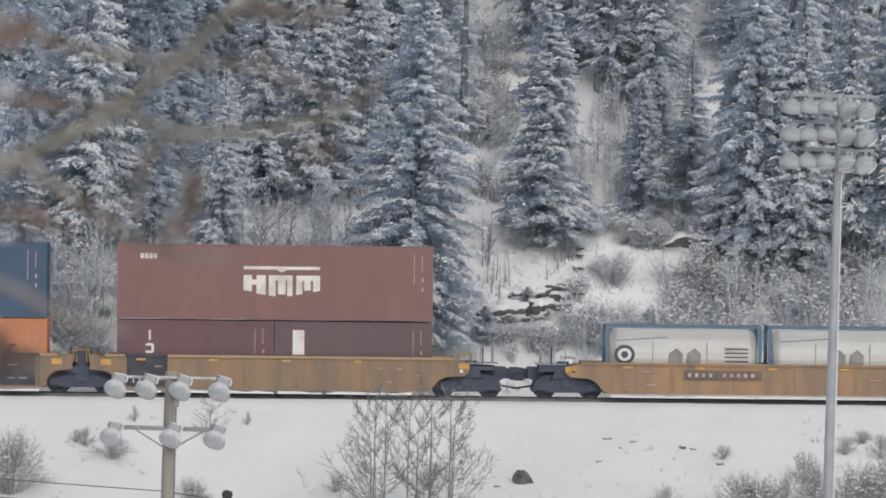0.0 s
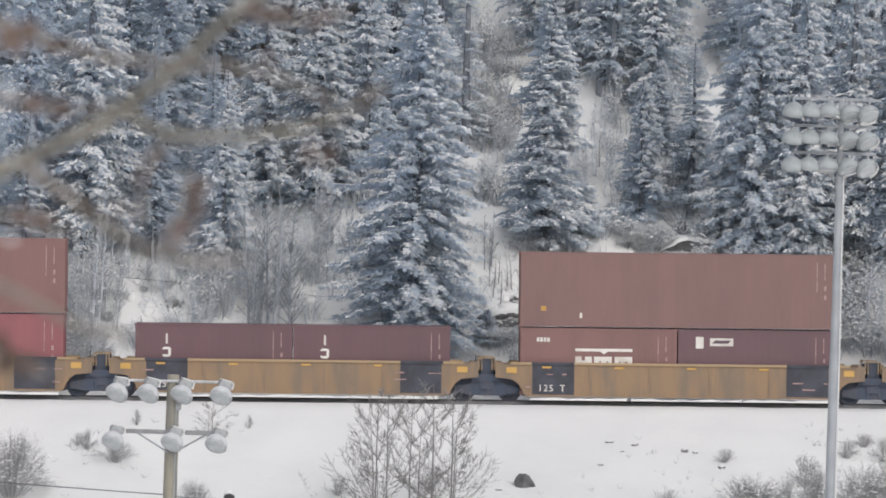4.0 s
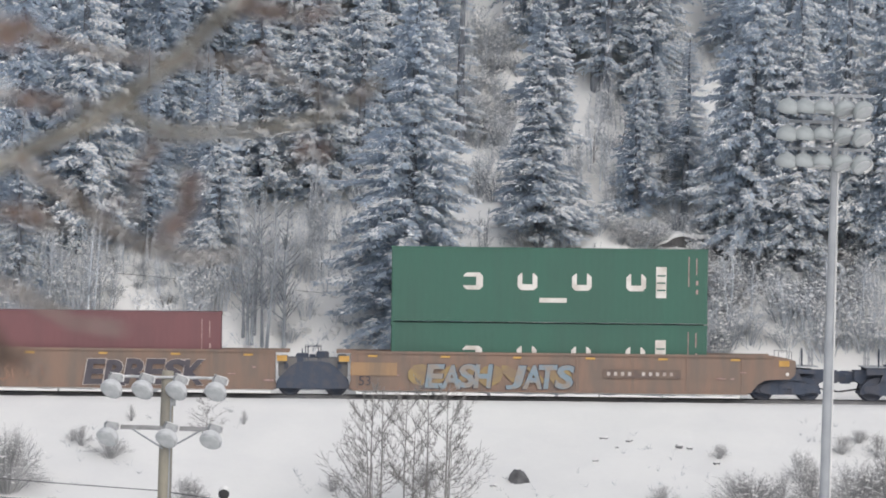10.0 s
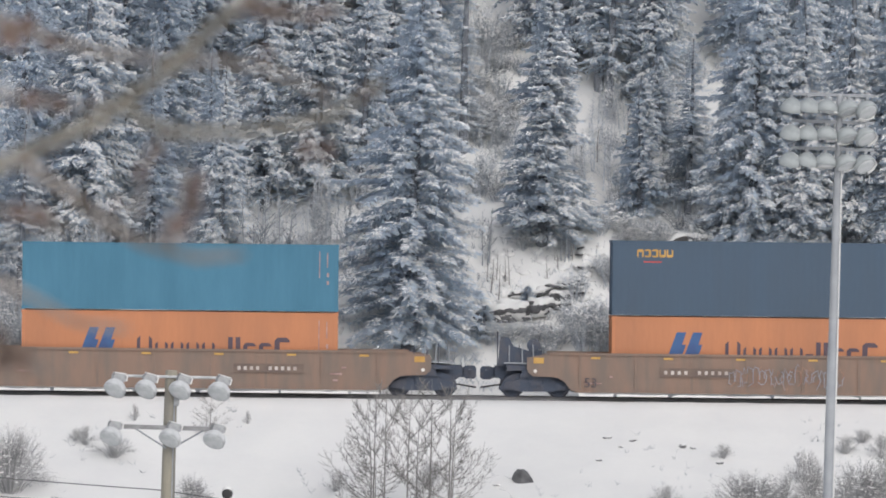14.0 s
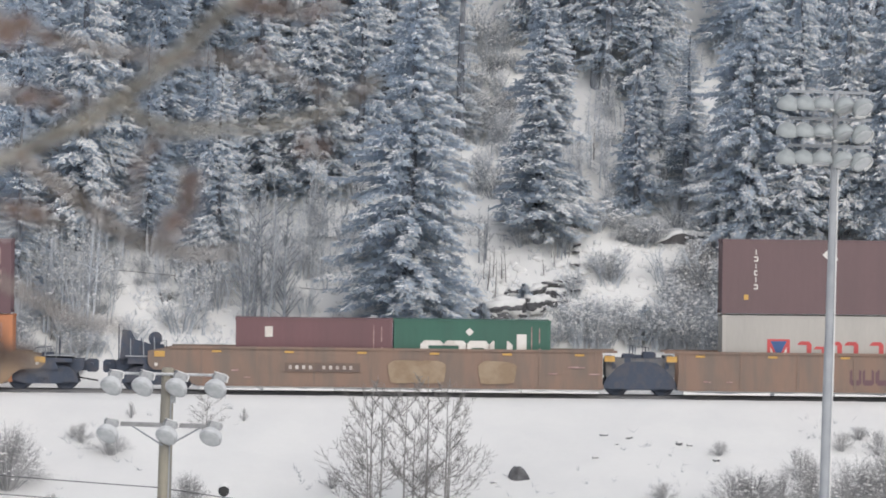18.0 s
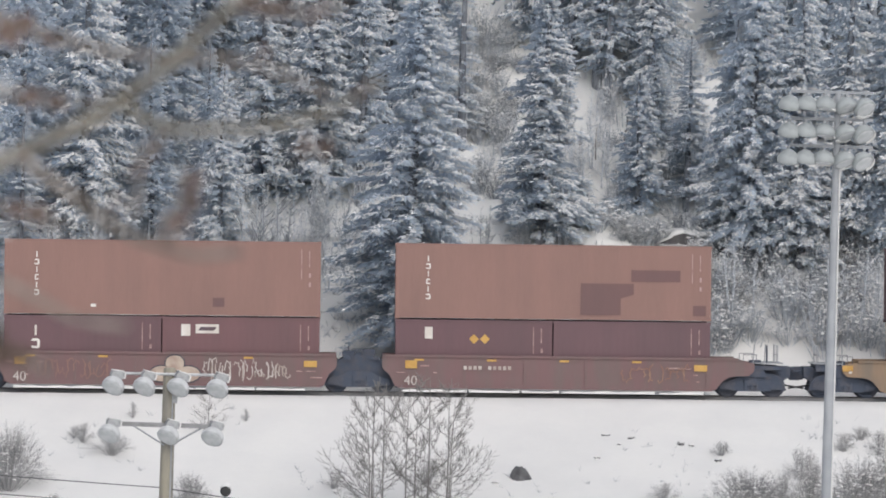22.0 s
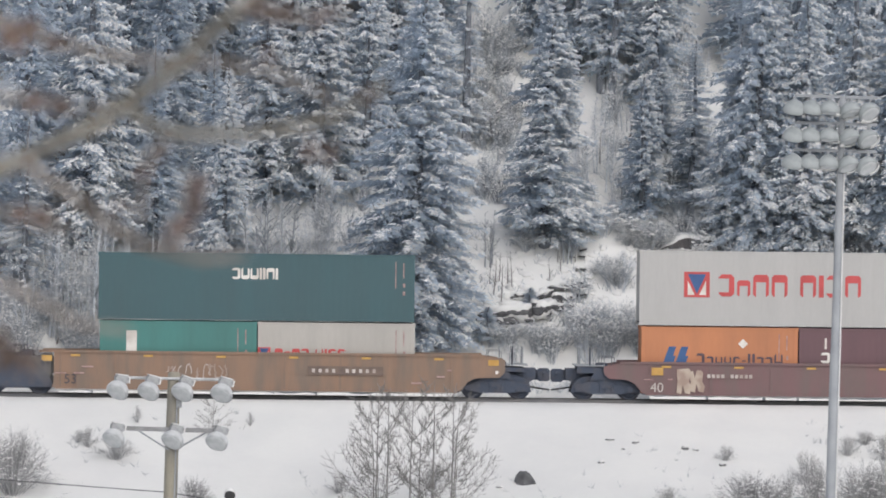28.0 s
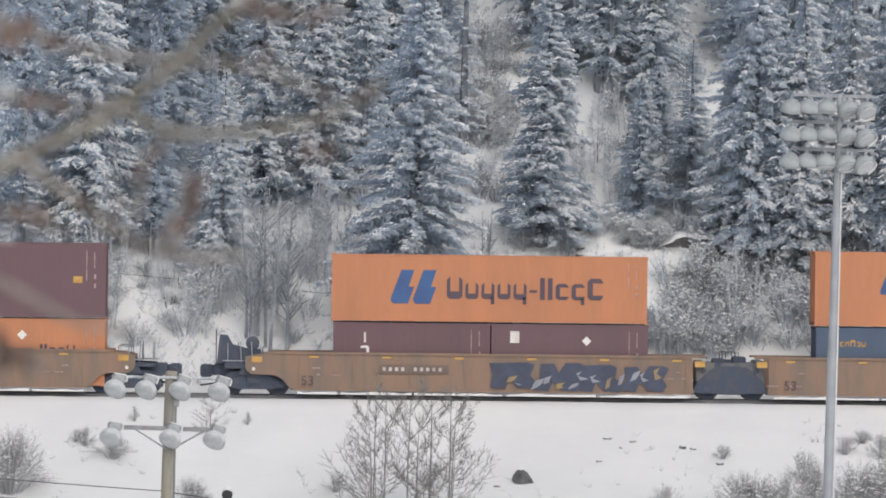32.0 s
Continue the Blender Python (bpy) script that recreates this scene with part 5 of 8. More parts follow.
def spruce(seed, tall, reach, full=1.0, snow=1.0, bare=0.06, fine=1.0, wind=0.45):
    """Trunk, needle sprays and snow of one conifer, as three meshes. The wind has plastered more snow on the +x side."""
    rnd = random.Random(seed)
    trunk = Shape()
    lean = [(0, 0, -0.6)]
    for k in range(1, 7):
        lean.append((rnd.uniform(-0.05, 0.05) * k * 0.6, rnd.uniform(-0.05, 0.05) * k * 0.6, tall * k / 6))
    r0 = 0.011 * tall + 0.05
    trunk.tube(lean, [r0 * (1.15 - k / 6) + 0.01 for k in range(7)], 7)
    nv, nf, sv, sf = [], [], [], []
    z = tall * bare
    while z < tall * 0.985:
        u = z / tall
        span = reach * ((1 - u) ** 0.85 * 0.95 + 0.05) * (0.6 + 0.4 * min(1.0, (u - bare) / 0.08 + 0.3))
        count = max(5, int((8 + 5 * (1 - u)) * full))
        spin = rnd.uniform(0, 6.28)
        for b in range(count):
            if rnd.random() > 0.9 * full + 0.1:
                continue
            w = spin + 6.283 * b / count + rnd.uniform(-0.35, 0.35)
            patch = noise.noise(Vector((math.cos(w) * 1.1 + seed, math.sin(w) * 1.1, z * 0.55)))
            if patch < -0.28:
                continue
            ln = span * rnd.uniform(0.5, 1.05) * (1.0 + 0.6 * patch)
            rise = rnd.uniform(0.05, 0.35) * (0.3 + u) - 0.10
            droop = rnd.uniform(0.15, 0.5) * (1.1 - 0.6 * u)
            dx, dy = math.cos(w), math.sin(w)
            zz = z + rnd.uniform(-0.18, 0.18)
            laden = noise.noise(Vector((dx * 0.9 - seed, dy * 0.9, z * 0.5 + 9)))
            loaded = max(0.04, snow * rnd.uniform(0.45, 1.05) * (0.75 + wind * dx + 1.1 * laden))
            steps = max(3, int(ln / 0.17))
            bend, curl = 0.0, rnd.uniform(-0.35, 0.35)
            qx, qy = 0.0, 0.0
            for i in range(steps):
                f = (i + 0.6) / steps
                bend += curl / steps
                qx += math.cos(w + bend) * ln / steps
                qy += math.sin(w + bend) * ln / steps
                px, py = qx, qy
                pz = zz + ln * (rise * f - droop * f * f * 0.8) + rnd.uniform(-0.03, 0.03)
                wide = (0.12 + 0.36 * math.sin(min(1.0, f * 1.15) * 2.6)) * min(1.0, ln / 1.6) + 0.06
                for _ in range(int((5.6 if f > 0.3 else 4.4) * fine)):
                    side = rnd.choice((-1, 1))
                    a = w + bend + side * rnd.uniform(0.15, 1.35)
                    sl = wide * rnd.uniform(0.45, 1.2) / fine ** 0.25
                    bx, by = px + rnd.uniform(-0.06, 0.06), py + rnd.uniform(-0.06, 0.06)
                    bz = pz + rnd.uniform(-0.05, 0.04)
                    fall = rnd.uniform(0.0, 0.9)
                    tx, ty, tz = bx + math.cos(a) * sl, by + math.sin(a) * sl, bz - sl * fall
                    h = rnd.uniform(0.035, 0.075) / fine ** 0.6
                    ox, oy = -math.sin(a) * h, math.cos(a) * h
                    k = len(nv)
                    g = rnd.uniform(0.1, 0.5)
                    gx, gy, gz = bx + (tx - bx) * g, by + (ty - by) * g, bz + (tz - bz) * g
                    nv += [(gx + ox, gy + oy, gz + 0.02), (tx, ty, tz), (gx - ox, gy - oy, gz - 1.5 * h)]
                    nf.append((k, k + 1, k + 2))
                    if f > 0.22 and rnd.random() < (0.18 + 0.66 * f) * loaded * (1.2 - 0.6 * fall):
                        # a ridge of frost along the upper side of the spray
                        k = len(sv)
                        e = rnd.uniform(0.25, 0.6)
                        m = rnd.uniform(0.75, 1.0)
                        r = h * rnd.uniform(0.6, 1.15)
                        rx, ry = -math.sin(a) * r, math.cos(a) * r
                        top = 0.025 + r * rnd.uniform(0.9, 1.7)
                        ex, ey, ez = bx + (tx - bx) * e * 0.4, by + (ty - by) * e * 0.4, bz + (tz - bz) * e * 0.4
                        cx, cy, cz = bx + (tx - bx) * e, by + (ty - by) * e, bz + (tz - bz) * e
                        if ry > 0:
                            rx, ry = -rx, -ry
                        sv += [(ex, ey, ez + 0.02), (cx + rx, cy + ry, cz - 0.3 * r), (bx + (tx - bx) * m, by + (ty - by) * m, bz + (tz - bz) * m + 0.02), (cx - 0.4 * rx, cy - 0.4 * ry, cz + top)]
                        sf += [(k, k + 1, k + 3), (k + 1, k + 2, k + 3)]
                if f > 0.3 and rnd.random() < 0.5 * loaded / fine ** 0.3:
                    # a pillow of snow lying on the bough
                    q = rnd.uniform(0.055, 0.125) * min(1.0, ln / 1.3 + 0.2) / fine ** 0.35
                    e = q * rnd.uniform(1.0, 1.9)
                    cx, cy, cz = px + rnd.uniform(-0.07, 0.07), py + rnd.uniform(-0.07, 0.07), pz + rnd.uniform(0.0, 0.05)
                    a = w + bend + rnd.uniform(-0.5, 0.5)
                    ax, ay = math.cos(a), math.sin(a)
                    k = len(sv)
                    sv += [(cx + ax * e, cy + ay * e, cz - 0.35 * e), (cx - ay * q, cy + ax * q, cz - 0.2 * q), (cx - ax * e, cy - ay * e, cz + 0.1 * e), (cx + ay * q, cy - ax * q, cz - 0.25 * q), (cx, cy, cz + q * rnd.uniform(0.6, 1.0))]
                    sf += [(k, k + 1, k + 4), (k + 1, k + 2, k + 4), (k + 2, k + 3, k + 4), (k + 3, k, k + 4), (k + 1, k, k + 3, k + 2)]
        z += rnd.uniform(0.15, 0.30) * (1.15 - 0.5 * u) * (tall / 16) ** 0.3
    return trunk.mesh("trunk", BARK), raw_mesh("needles", nv, nf, HAZY_NEEDLE), raw_mesh("snow_load", sv, sf, TREE_SNOW)


# kinds: seed, height, reach, fullness, snow, bare share
KINDS = {
    "broad": (11, 16.0, 3.0, 1.0, 0.95, 0.03, 1.4, 0.75),
    "lacy": (18, 16.0, 3.0, 1.0, 1.05, 0.05, 2.7, 0.35),
    "tower": (12, 14.0, 2.1, 1.1, 0.95, 0.04, 1.8, 0.8),
    "laden": (13, 17.0, 3.0, 0.85, 1.5, 0.05, 1.1, 0.4),
    "tall": (14, 20.0, 2.8, 0.85, 1.15, 0.10, 1.0, 0.5),
    "thin": (15, 17.0, 1.7, 0.45, 1.1, 0.10, 1.8, 0.4),
    "small": (16, 6.5, 1.25, 0.95, 1.3, 0.04, 1.8, 0.5),
    "ragged": (17, 19.0, 2.6, 0.62, 1.05, 0.14, 1.1, 0.5),
    "dusk": (19, 19.0, 2.8, 0.9, 0.28, 0.10, 1.0, 0.2),
}
TREE_WORDS = {
    "broad": "broad dark spruce with snow along its boughs",
    "lacy": "broad spruce whose fine boughs are furred with frost",
    "tower": "narrow pointed spruce dusted with snow",
    "laden": "spruce heavily laden with fresh snow",
    "tall": "tall hillside spruce with frosted snowy boughs",
    "thin": "thin sparse conifer with a bare lower trunk",
    "small": "small snow-laden young spruce",
    "ragged": "ragged frosted fir with gaps in its crown",
    "dusk": "dark blue-green spruce with hardly any snow",
}
FOREST = [
    ('lacy', -1.09, 5.89, 15.45, 3.72),
    ('ragged', -16.81, 8.29, 7.96, 1.36),
    ('small', -15.38, 7.36, 3.17, 0.91),
    ('tower', 4.27, 11.27, 10.92, 2.36),
    ('small', 8.56, 16.9, 5.87, 1.48),
    ('thin', 1.15, 19.9, 10.17, 1.32),
    ('lacy', 12.81, 11.21, 14.89, 2.77),
    ('lacy', 12.0, 11.64, 9.6, 1.55),
    ('broad', 14.86, 10.72, 11.75, 2.53),
    ('tall', 16.84, 10.94, 15.11, 2.19),
    ('broad', 18.56, 10.8, 13.14, 2.42),
    ('laden', -14.39, 11.21, 15.21, 2.88),
    ('dusk', -17.03, 11.21, 14.28, 2.3),
    ('laden', -8.81, 10.04, 8.92, 1.72),
    ('dusk', -11.43, 17.52, 13.26, 2.25),
    ('laden', -7.18, 17.59, 11.37, 2.37),
    ('laden', -5.05, 17.45, 11.96, 2.49),
    ('ragged', -3.15, 17.37, 12.55, 1.77),
    ('tall', -2.01, 20.31, 12.23, 2.04),
    ('ragged', -0.22, 20.83, 11.89, 1.68),
    ('tall', 9.15, 21.95, 11.72, 1.7),
    ('ragged', 7.39, 22.2, 10.52, 1.69),
    ('small', 9.37, 20.05, 4.07, 1.2),
    ('dusk', -13.16, 18.61, 13.32, 2.14),
    ('dusk', -15.96, 17.96, 13.75, 2.37),
    ('small', 3.65, 7.66, 1.14, 0.68),
    ('small', 8.5, 6.47, 1.49, 0.68),
    ('small', 1.94, 6.54, 1.36, 0.79),
    ('tall', -21.91, 25.76, 12.0, 2.1),
    ('tall', -20.64, 25.23, 12.4, 1.99),
    ('ragged', -19.29, 22.59, 14.26, 2.27),
    ('dusk', -17.75, 24.22, 13.14, 2.15),
    ('dusk', -16.38, 23.09, 13.95, 2.08),
    ('dusk', -14.72, 24.67, 12.84, 2.47),
    ('ragged', -13.54, 25.4, 12.38, 1.85),
    ('dusk', -12.15, 24.42, 13.06, 2.09),
    ('dusk', -10.6, 22.73, 14.26, 2.14),
    ('dusk', -9.24, 23.46, 13.76, 2.08),
    ('laden', -7.52, 25.74, 12.2, 2.39),
    ('laden', -5.84, 24.0, 13.43, 2.01),
    ('laden', -4.56, 24.58, 13.05, 2.44),
    ('laden', -3.18, 23.2, 14.04, 2.15),
    ('laden', -1.69, 24.68, 13.02, 1.99),
    ('ragged', -0.35, 23.3, 13.99, 2.27),
    ('laden', 4.4, 25.42, 12.6, 1.99),
    ('tall', 5.85, 23.74, 13.78, 2.07),
    ('ragged', 6.93, 23.01, 14.3, 1.9),
    ('tall', 8.52, 25.6, 12.51, 2.0),
    ('tall', 9.55, 23.91, 13.71, 1.93),
    ('dusk', 13.26, 25.16, 12.89, 2.36),
    ('dusk', 14.4, 25.39, 12.74, 2.02),
    ('tall', 15.4, 23.31, 14.22, 1.84),
    ('dusk', 17.16, 25.39, 12.77, 1.93),
    ('ragged', 18.92, 24.9, 13.15, 1.84),
    ('ragged', 20.56, 26.23, 12.22, 1.87),
    ('tall', 21.88, 25.8, 12.56, 2.2),
    ('tall', -22.03, 27.06, 13.05, 2.62),
    ('dusk', -16.31, 27.36, 12.91, 1.99),
    ('dusk', -8.72, 28.12, 12.5, 2.58),
    ('ragged', -3.48, 28.28, 12.47, 2.42),
    ('tall', -0.27, 27.11, 13.3, 2.17),
    ('dusk', 16.81, 28.31, 12.72, 2.36),
    ('tall', 19.33, 27.81, 13.08, 2.78),
    ('tall', 22.05, 28.61, 12.58, 2.4),
    ('tall', 10.55, 17.0, 7.4, 1.5),
    ('dusk', -11.6, 11.2, 9.0, 1.6),
    ('dusk', -18.0, 9.4, 6.5, 1.3),
    ('dusk', -9.4, 14.0, 8.5, 1.4),
]


def plant_forest():
    made = {}
    rnd = random.Random(5)
    for kind, x, y, tall, wide in FOREST:
        h0, r0 = KINDS[kind][1:3]
        if kind not in made:
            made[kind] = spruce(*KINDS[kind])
        tree = tagged(new("spruce_tree"), TREE_WORDS[kind], "tree", "conifers on the hillside")
        k = tall / h0
        q = wide / r0
        tree.matrix_basis = Matrix.Translation((x, y, height(x, y) - 0.1)) @ pose(0, 0, 0, rnd.uniform(-1, 1), rnd.uniform(-1, 1), rnd.uniform(-50, 50)) @ Matrix.Diagonal((q, q, k, 1))
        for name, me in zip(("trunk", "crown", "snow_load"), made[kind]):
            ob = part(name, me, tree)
            if name != "trunk":
                tagged(ob, kind="stuff")


plant_forest()


def lumps(rnd, places, low, high):
    """Small irregular snow lumps at the given places, as one shape."""
    s = Shape()
    for p in places:
        q = rnd.uniform(low, high)
        e, h = q * rnd.uniform(1.0, 1.9), q * rnd.uniform(0.6, 1.0)
        a = rnd.uniform(0, 6.28)
        x, y = math.cos(a), math.sin(a)
        s.add([(p.x + x * e, p.y + y * e, p.z - 0.3 * q), (p.x - y * q, p.y + x * q, p.z), (p.x - x * e, p.y - y * e, p.z + 0.1 * q), (p.x + y * q, p.y - x * q, p.z - 0.1 * q), (p.x, p.y, p.z + h)],
              [(0, 1, 4), (1, 2, 4), (2, 3, 4), (3, 0, 4), (1, 0, 3, 2)])
    return s


def bush(seed, tall, wide, stems, thick, mat, snowy):
    """A leafless shrub of many fine forking stems: stems, twigs and lumps of snow."""
    rnd = random.Random(seed)
    main, fine, tips = Shape(), Shape(), []
    for k in range(stems):
        w, out = rnd.uniform(0, 6.28), rnd.random() ** 0.6
        p = Vector((math.cos(w), math.sin(w), 0)) * wide * 0.25 * rnd.random()
        d = Vector((math.cos(w) * wide / tall * out, math.sin(w) * wide / tall * out, 1)).normalized()
        ln = tall * rnd.uniform(0.5, 1.0) * (1.05 - 0.35 * out)
        mid = p + d * ln * 0.5 + Vector((rnd.uniform(-0.06, 0.06), rnd.uniform(-0.06, 0.06), 0))
        tip = p + d * ln + Vector((rnd.uniform(-0.12, 0.12), rnd.uniform(-0.12, 0.12), 0))
        main.tube([p - Vector((0, 0, 0.15)), mid, tip], [thick, thick * 0.75, thick * 0.35], 3, False)
        for _ in range(7):
            f = rnd.uniform(0.25, 1.0)
            b = (p.lerp(mid, f * 2) if f < 0.5 else mid.lerp(tip, f * 2 - 1))
            a = rnd.uniform(0, 6.28)
            e = (d + Vector((math.cos(a), math.sin(a), rnd.uniform(-0.2, 0.5))) * rnd.uniform(0.6, 1.2)).normalized()
            l2 = ln * rnd.uniform(0.12, 0.34)
            t2 = b + e * l2
            fine.spike(b, t2, thick * 0.5)
            tips.append(t2)
            for _ in range(2):
                c = b.lerp(t2, rnd.uniform(0.3, 0.9))
                g = (e + Vector((rnd.uniform(-1, 1), rnd.uniform(-1, 1), rnd.uniform(-0.4, 0.8)))).normalized()
                fine.spike(c, c + g * l2 * 0.5, thick * 0.35)
    chosen = [t for t in tips if rnd.random() < snowy]
    return (("stems", main.mesh("stems", mat)), ("brushwood", fine.mesh("brushwood", mat))) + ((("snow_load", lumps(rnd, chosen, 0.02, 0.055).mesh("snow_load", TREE_SNOW)),) if snowy else ())


def dome(seed, tall, wide, stems, thick, mat, snowy):
    """A rounded leafless bush: stems fan out from one foot and end on a dome, with a fuzz of twigs at their ends."""
    rnd = random.Random(seed)
    main, fine, tips = Shape(), Shape(), []
    for k in range(stems):
        w, tip_out = rnd.uniform(0, 6.28), rnd.random() ** 0.55
        ln = rnd.uniform(0.78, 1.0)
        end = Vector((math.cos(w) * wide * tip_out, math.sin(w) * wide * tip_out, tall * (1 - 0.8 * tip_out ** 2.4))) * ln
        foot = Vector((math.cos(w), math.sin(w), 0)) * wide * 0.10 * rnd.random()
        mid = foot.lerp(end, 0.5) + Vector((rnd.uniform(-0.05, 0.05), rnd.uniform(-0.05, 0.05), 0.10 * tall * tip_out))
        main.tube([foot - Vector((0, 0, 0.15)), mid, end], [thick, thick * 0.7, thick * 0.3], 3, False)
        for _ in range(13):
            f = rnd.uniform(-0.2, 1.0)
            b = mid.lerp(end, f)
            d = ((end - mid).normalized() + Vector((rnd.uniform(-1, 1), rnd.uniform(-1, 1), rnd.uniform(-0.5, 0.9)))).normalized()
            l2 = tall * rnd.uniform(0.08, 0.2)
            t2 = b + d * l2
            fine.spike(b, t2, thick * 0.5)
            tips.append(t2)
            c = b.lerp(t2, rnd.uniform(0.3, 0.8))
            fine.spike(c, c + (d + Vector((rnd.uniform(-1, 1), rnd.uniform(-1, 1), rnd.uniform(-0.5, 0.8)))).normalized() * l2 * 0.6, thick * 0.36)
    chosen = [t for t in tips if rnd.random() < snowy]
    return (("stems", main.mesh("stems", mat)), ("brushwood", fine.mesh("brushwood", mat)), ("snow_load", lumps(rnd, chosen, 0.015, 0.04).mesh("snow_load", TREE_SNOW)))


def birch(seed, tall, stems, base, thick, mat, snowy, droop=0.0, density=1.0):
    """A clump of slender upright stems with long rising side branches and fine twigs."""
    rnd = random.Random(seed)
    trunks, fine, tips = [], Shape(), []
    for n in range(stems):
        w0 = rnd.uniform(0, 6.28)
        foot = Vector((math.cos(w0), math.sin(w0), 0)) * base * rnd.random() ** 0.5
        h = tall * rnd.uniform(0.72, 1.0)
        leanx, leany = foot.x * rnd.uniform(0.1, 0.45), foot.y * rnd.uniform(0.1, 0.45)
        bow = rnd.uniform(-0.02, 0.02) * h
        stem = [foot + Vector((leanx * k / 8 + bow * math.sin(k * 0.4), leany * k / 8 + bow * math.cos(k * 0.5) - bow, h * k / 8 - 0.15)) for k in range(9)]
        r = thick * rnd.uniform(0.75, 1.15)
        trunks.append(("trunk", Shape().tube(stem, [r * (1 - 0.11 * k) for k in range(9)], 6, False).mesh("trunk", mat)))
        for i in range(int(26 * density)):
            f = rnd.uniform(0.2, 0.98)
            k = min(7, int(f * 8))
            p = stem[k].lerp(stem[k + 1], f * 8 - k)
            w = rnd.uniform(0, 6.28)
            ln = h * rnd.uniform(0.08, 0.36) * (1.12 - f)
            up = rnd.uniform(0.9, 2.2) * (1 - droop) - 0.5 * droop
            d = Vector((math.cos(w), math.sin(w), up)).normalized()
            q = p + d * ln * 0.5
            e = q + (d + Vector((0, 0, 0.35 - 1.1 * droop))).normalized() * ln * 0.5
            fine.tube([p, q, e], [r * 0.34, r * 0.24, r * 0.1], 3, False)
            for _ in range(int(5 * density) + 1):
                g = rnd.uniform(0.25, 1.0)
                c = p.lerp(q, g * 2) if g < 0.5 else q.lerp(e, g * 2 - 1)
                d2 = (d + Vector((rnd.uniform(-0.9, 0.9), rnd.uniform(-0.9, 0.9), rnd.uniform(-0.2, 0.7) - droop))).normalized()
                t2 = c + d2 * ln * rnd.uniform(0.15, 0.4)
                fine.spike(c, t2, r * 0.17)
                tips.append(t2)
    chosen = [t for t in tips if rnd.random() < snowy]
    return (*trunks, ("brushwood", fine.mesh("brushwood", mat))) + ((("snow_load", lumps(rnd, chosen, 0.02, 0.055).mesh("snow_load", TREE_SNOW)),) if snowy else ())


def fan_sapling(seed, tall, toward, sides):
    """One slender stem; long side branches leave it low and curve upwards, each with a comb of twigs."""
    rnd = random.Random(seed)
    bow = rnd.uniform(-0.05, 0.05)
    stem = [Vector((bow * math.sin(k * 0.5) + toward * 0.02 * k * k / 8, rnd.uniform(-0.02, 0.02), tall * k / 8 - (0.2 if k == 0 else 0))) for k in range(9)]
    trunk = Shape().tube(stem, [0.038 * (1 - 0.105 * k) for k in range(9)], 6, False).mesh("trunk", SAPLING_BARK)
    fine = Shape()
    for i in range(sides):
        f = 0.06 + 0.86 * (i + rnd.random()) / sides
        k = min(7, int(f * 8))
        p = stem[k].lerp(stem[k + 1], f * 8 - k)
        way = toward if toward and rnd.random() < 0.85 else rnd.choice((-1, 1))
        a = rnd.uniform(-0.9, 0.9)
        ln = tall * (0.50 * (1 - f) ** 0.75 + 0.08) * rnd.uniform(0.65, 1.1)
        out = Vector((way * math.cos(a), math.sin(a), 0))
        lift = rnd.uniform(0.12, 0.5) + 0.55 * f
        line = [p]
        for n in range(5):
            d = (out + Vector((0, 0, lift + 0.26 * n)) + Vector((rnd.uniform(-0.22, 0.22), 0, rnd.uniform(-0.2, 0.2)))).normalized()
            line.append(line[-1] + d * ln / 5)
        fine.tube(line, [0.013 * (1 - 0.16 * n) for n in range(6)], 3, False)
        for n in range(26):
            g = rnd.uniform(0.4, 5.0)
            m = min(4, int(g))
            q = line[m].lerp(line[m + 1], g - m)
            d = (line[m + 1] - line[m]).normalized()
            e = (d * 0.75 + Vector((rnd.uniform(-1.0, 1.0), rnd.uniform(-0.7, 0.7), rnd.uniform(-0.75, 0.95)))).normalized()
            l2 = 0.06 + ln * rnd.uniform(0.08, 0.24)
            mid, tip = q + e * l2 * 0.5, q + (e * 0.85 + Vector((0, 0, 0.14))) * l2
            fine.tube([q, mid, tip], [0.0074, 0.0062, 0.0038], 3, False)
            fine.spike(mid, mid + (e + Vector((rnd.uniform(-0.8, 0.8), rnd.uniform(-0.5, 0.5), 0.3))) * l2 * 0.3, 0.0055)
    return (("trunk", trunk), ("brushwood", fine.mesh("brushwood", SAPLING_BARK)))


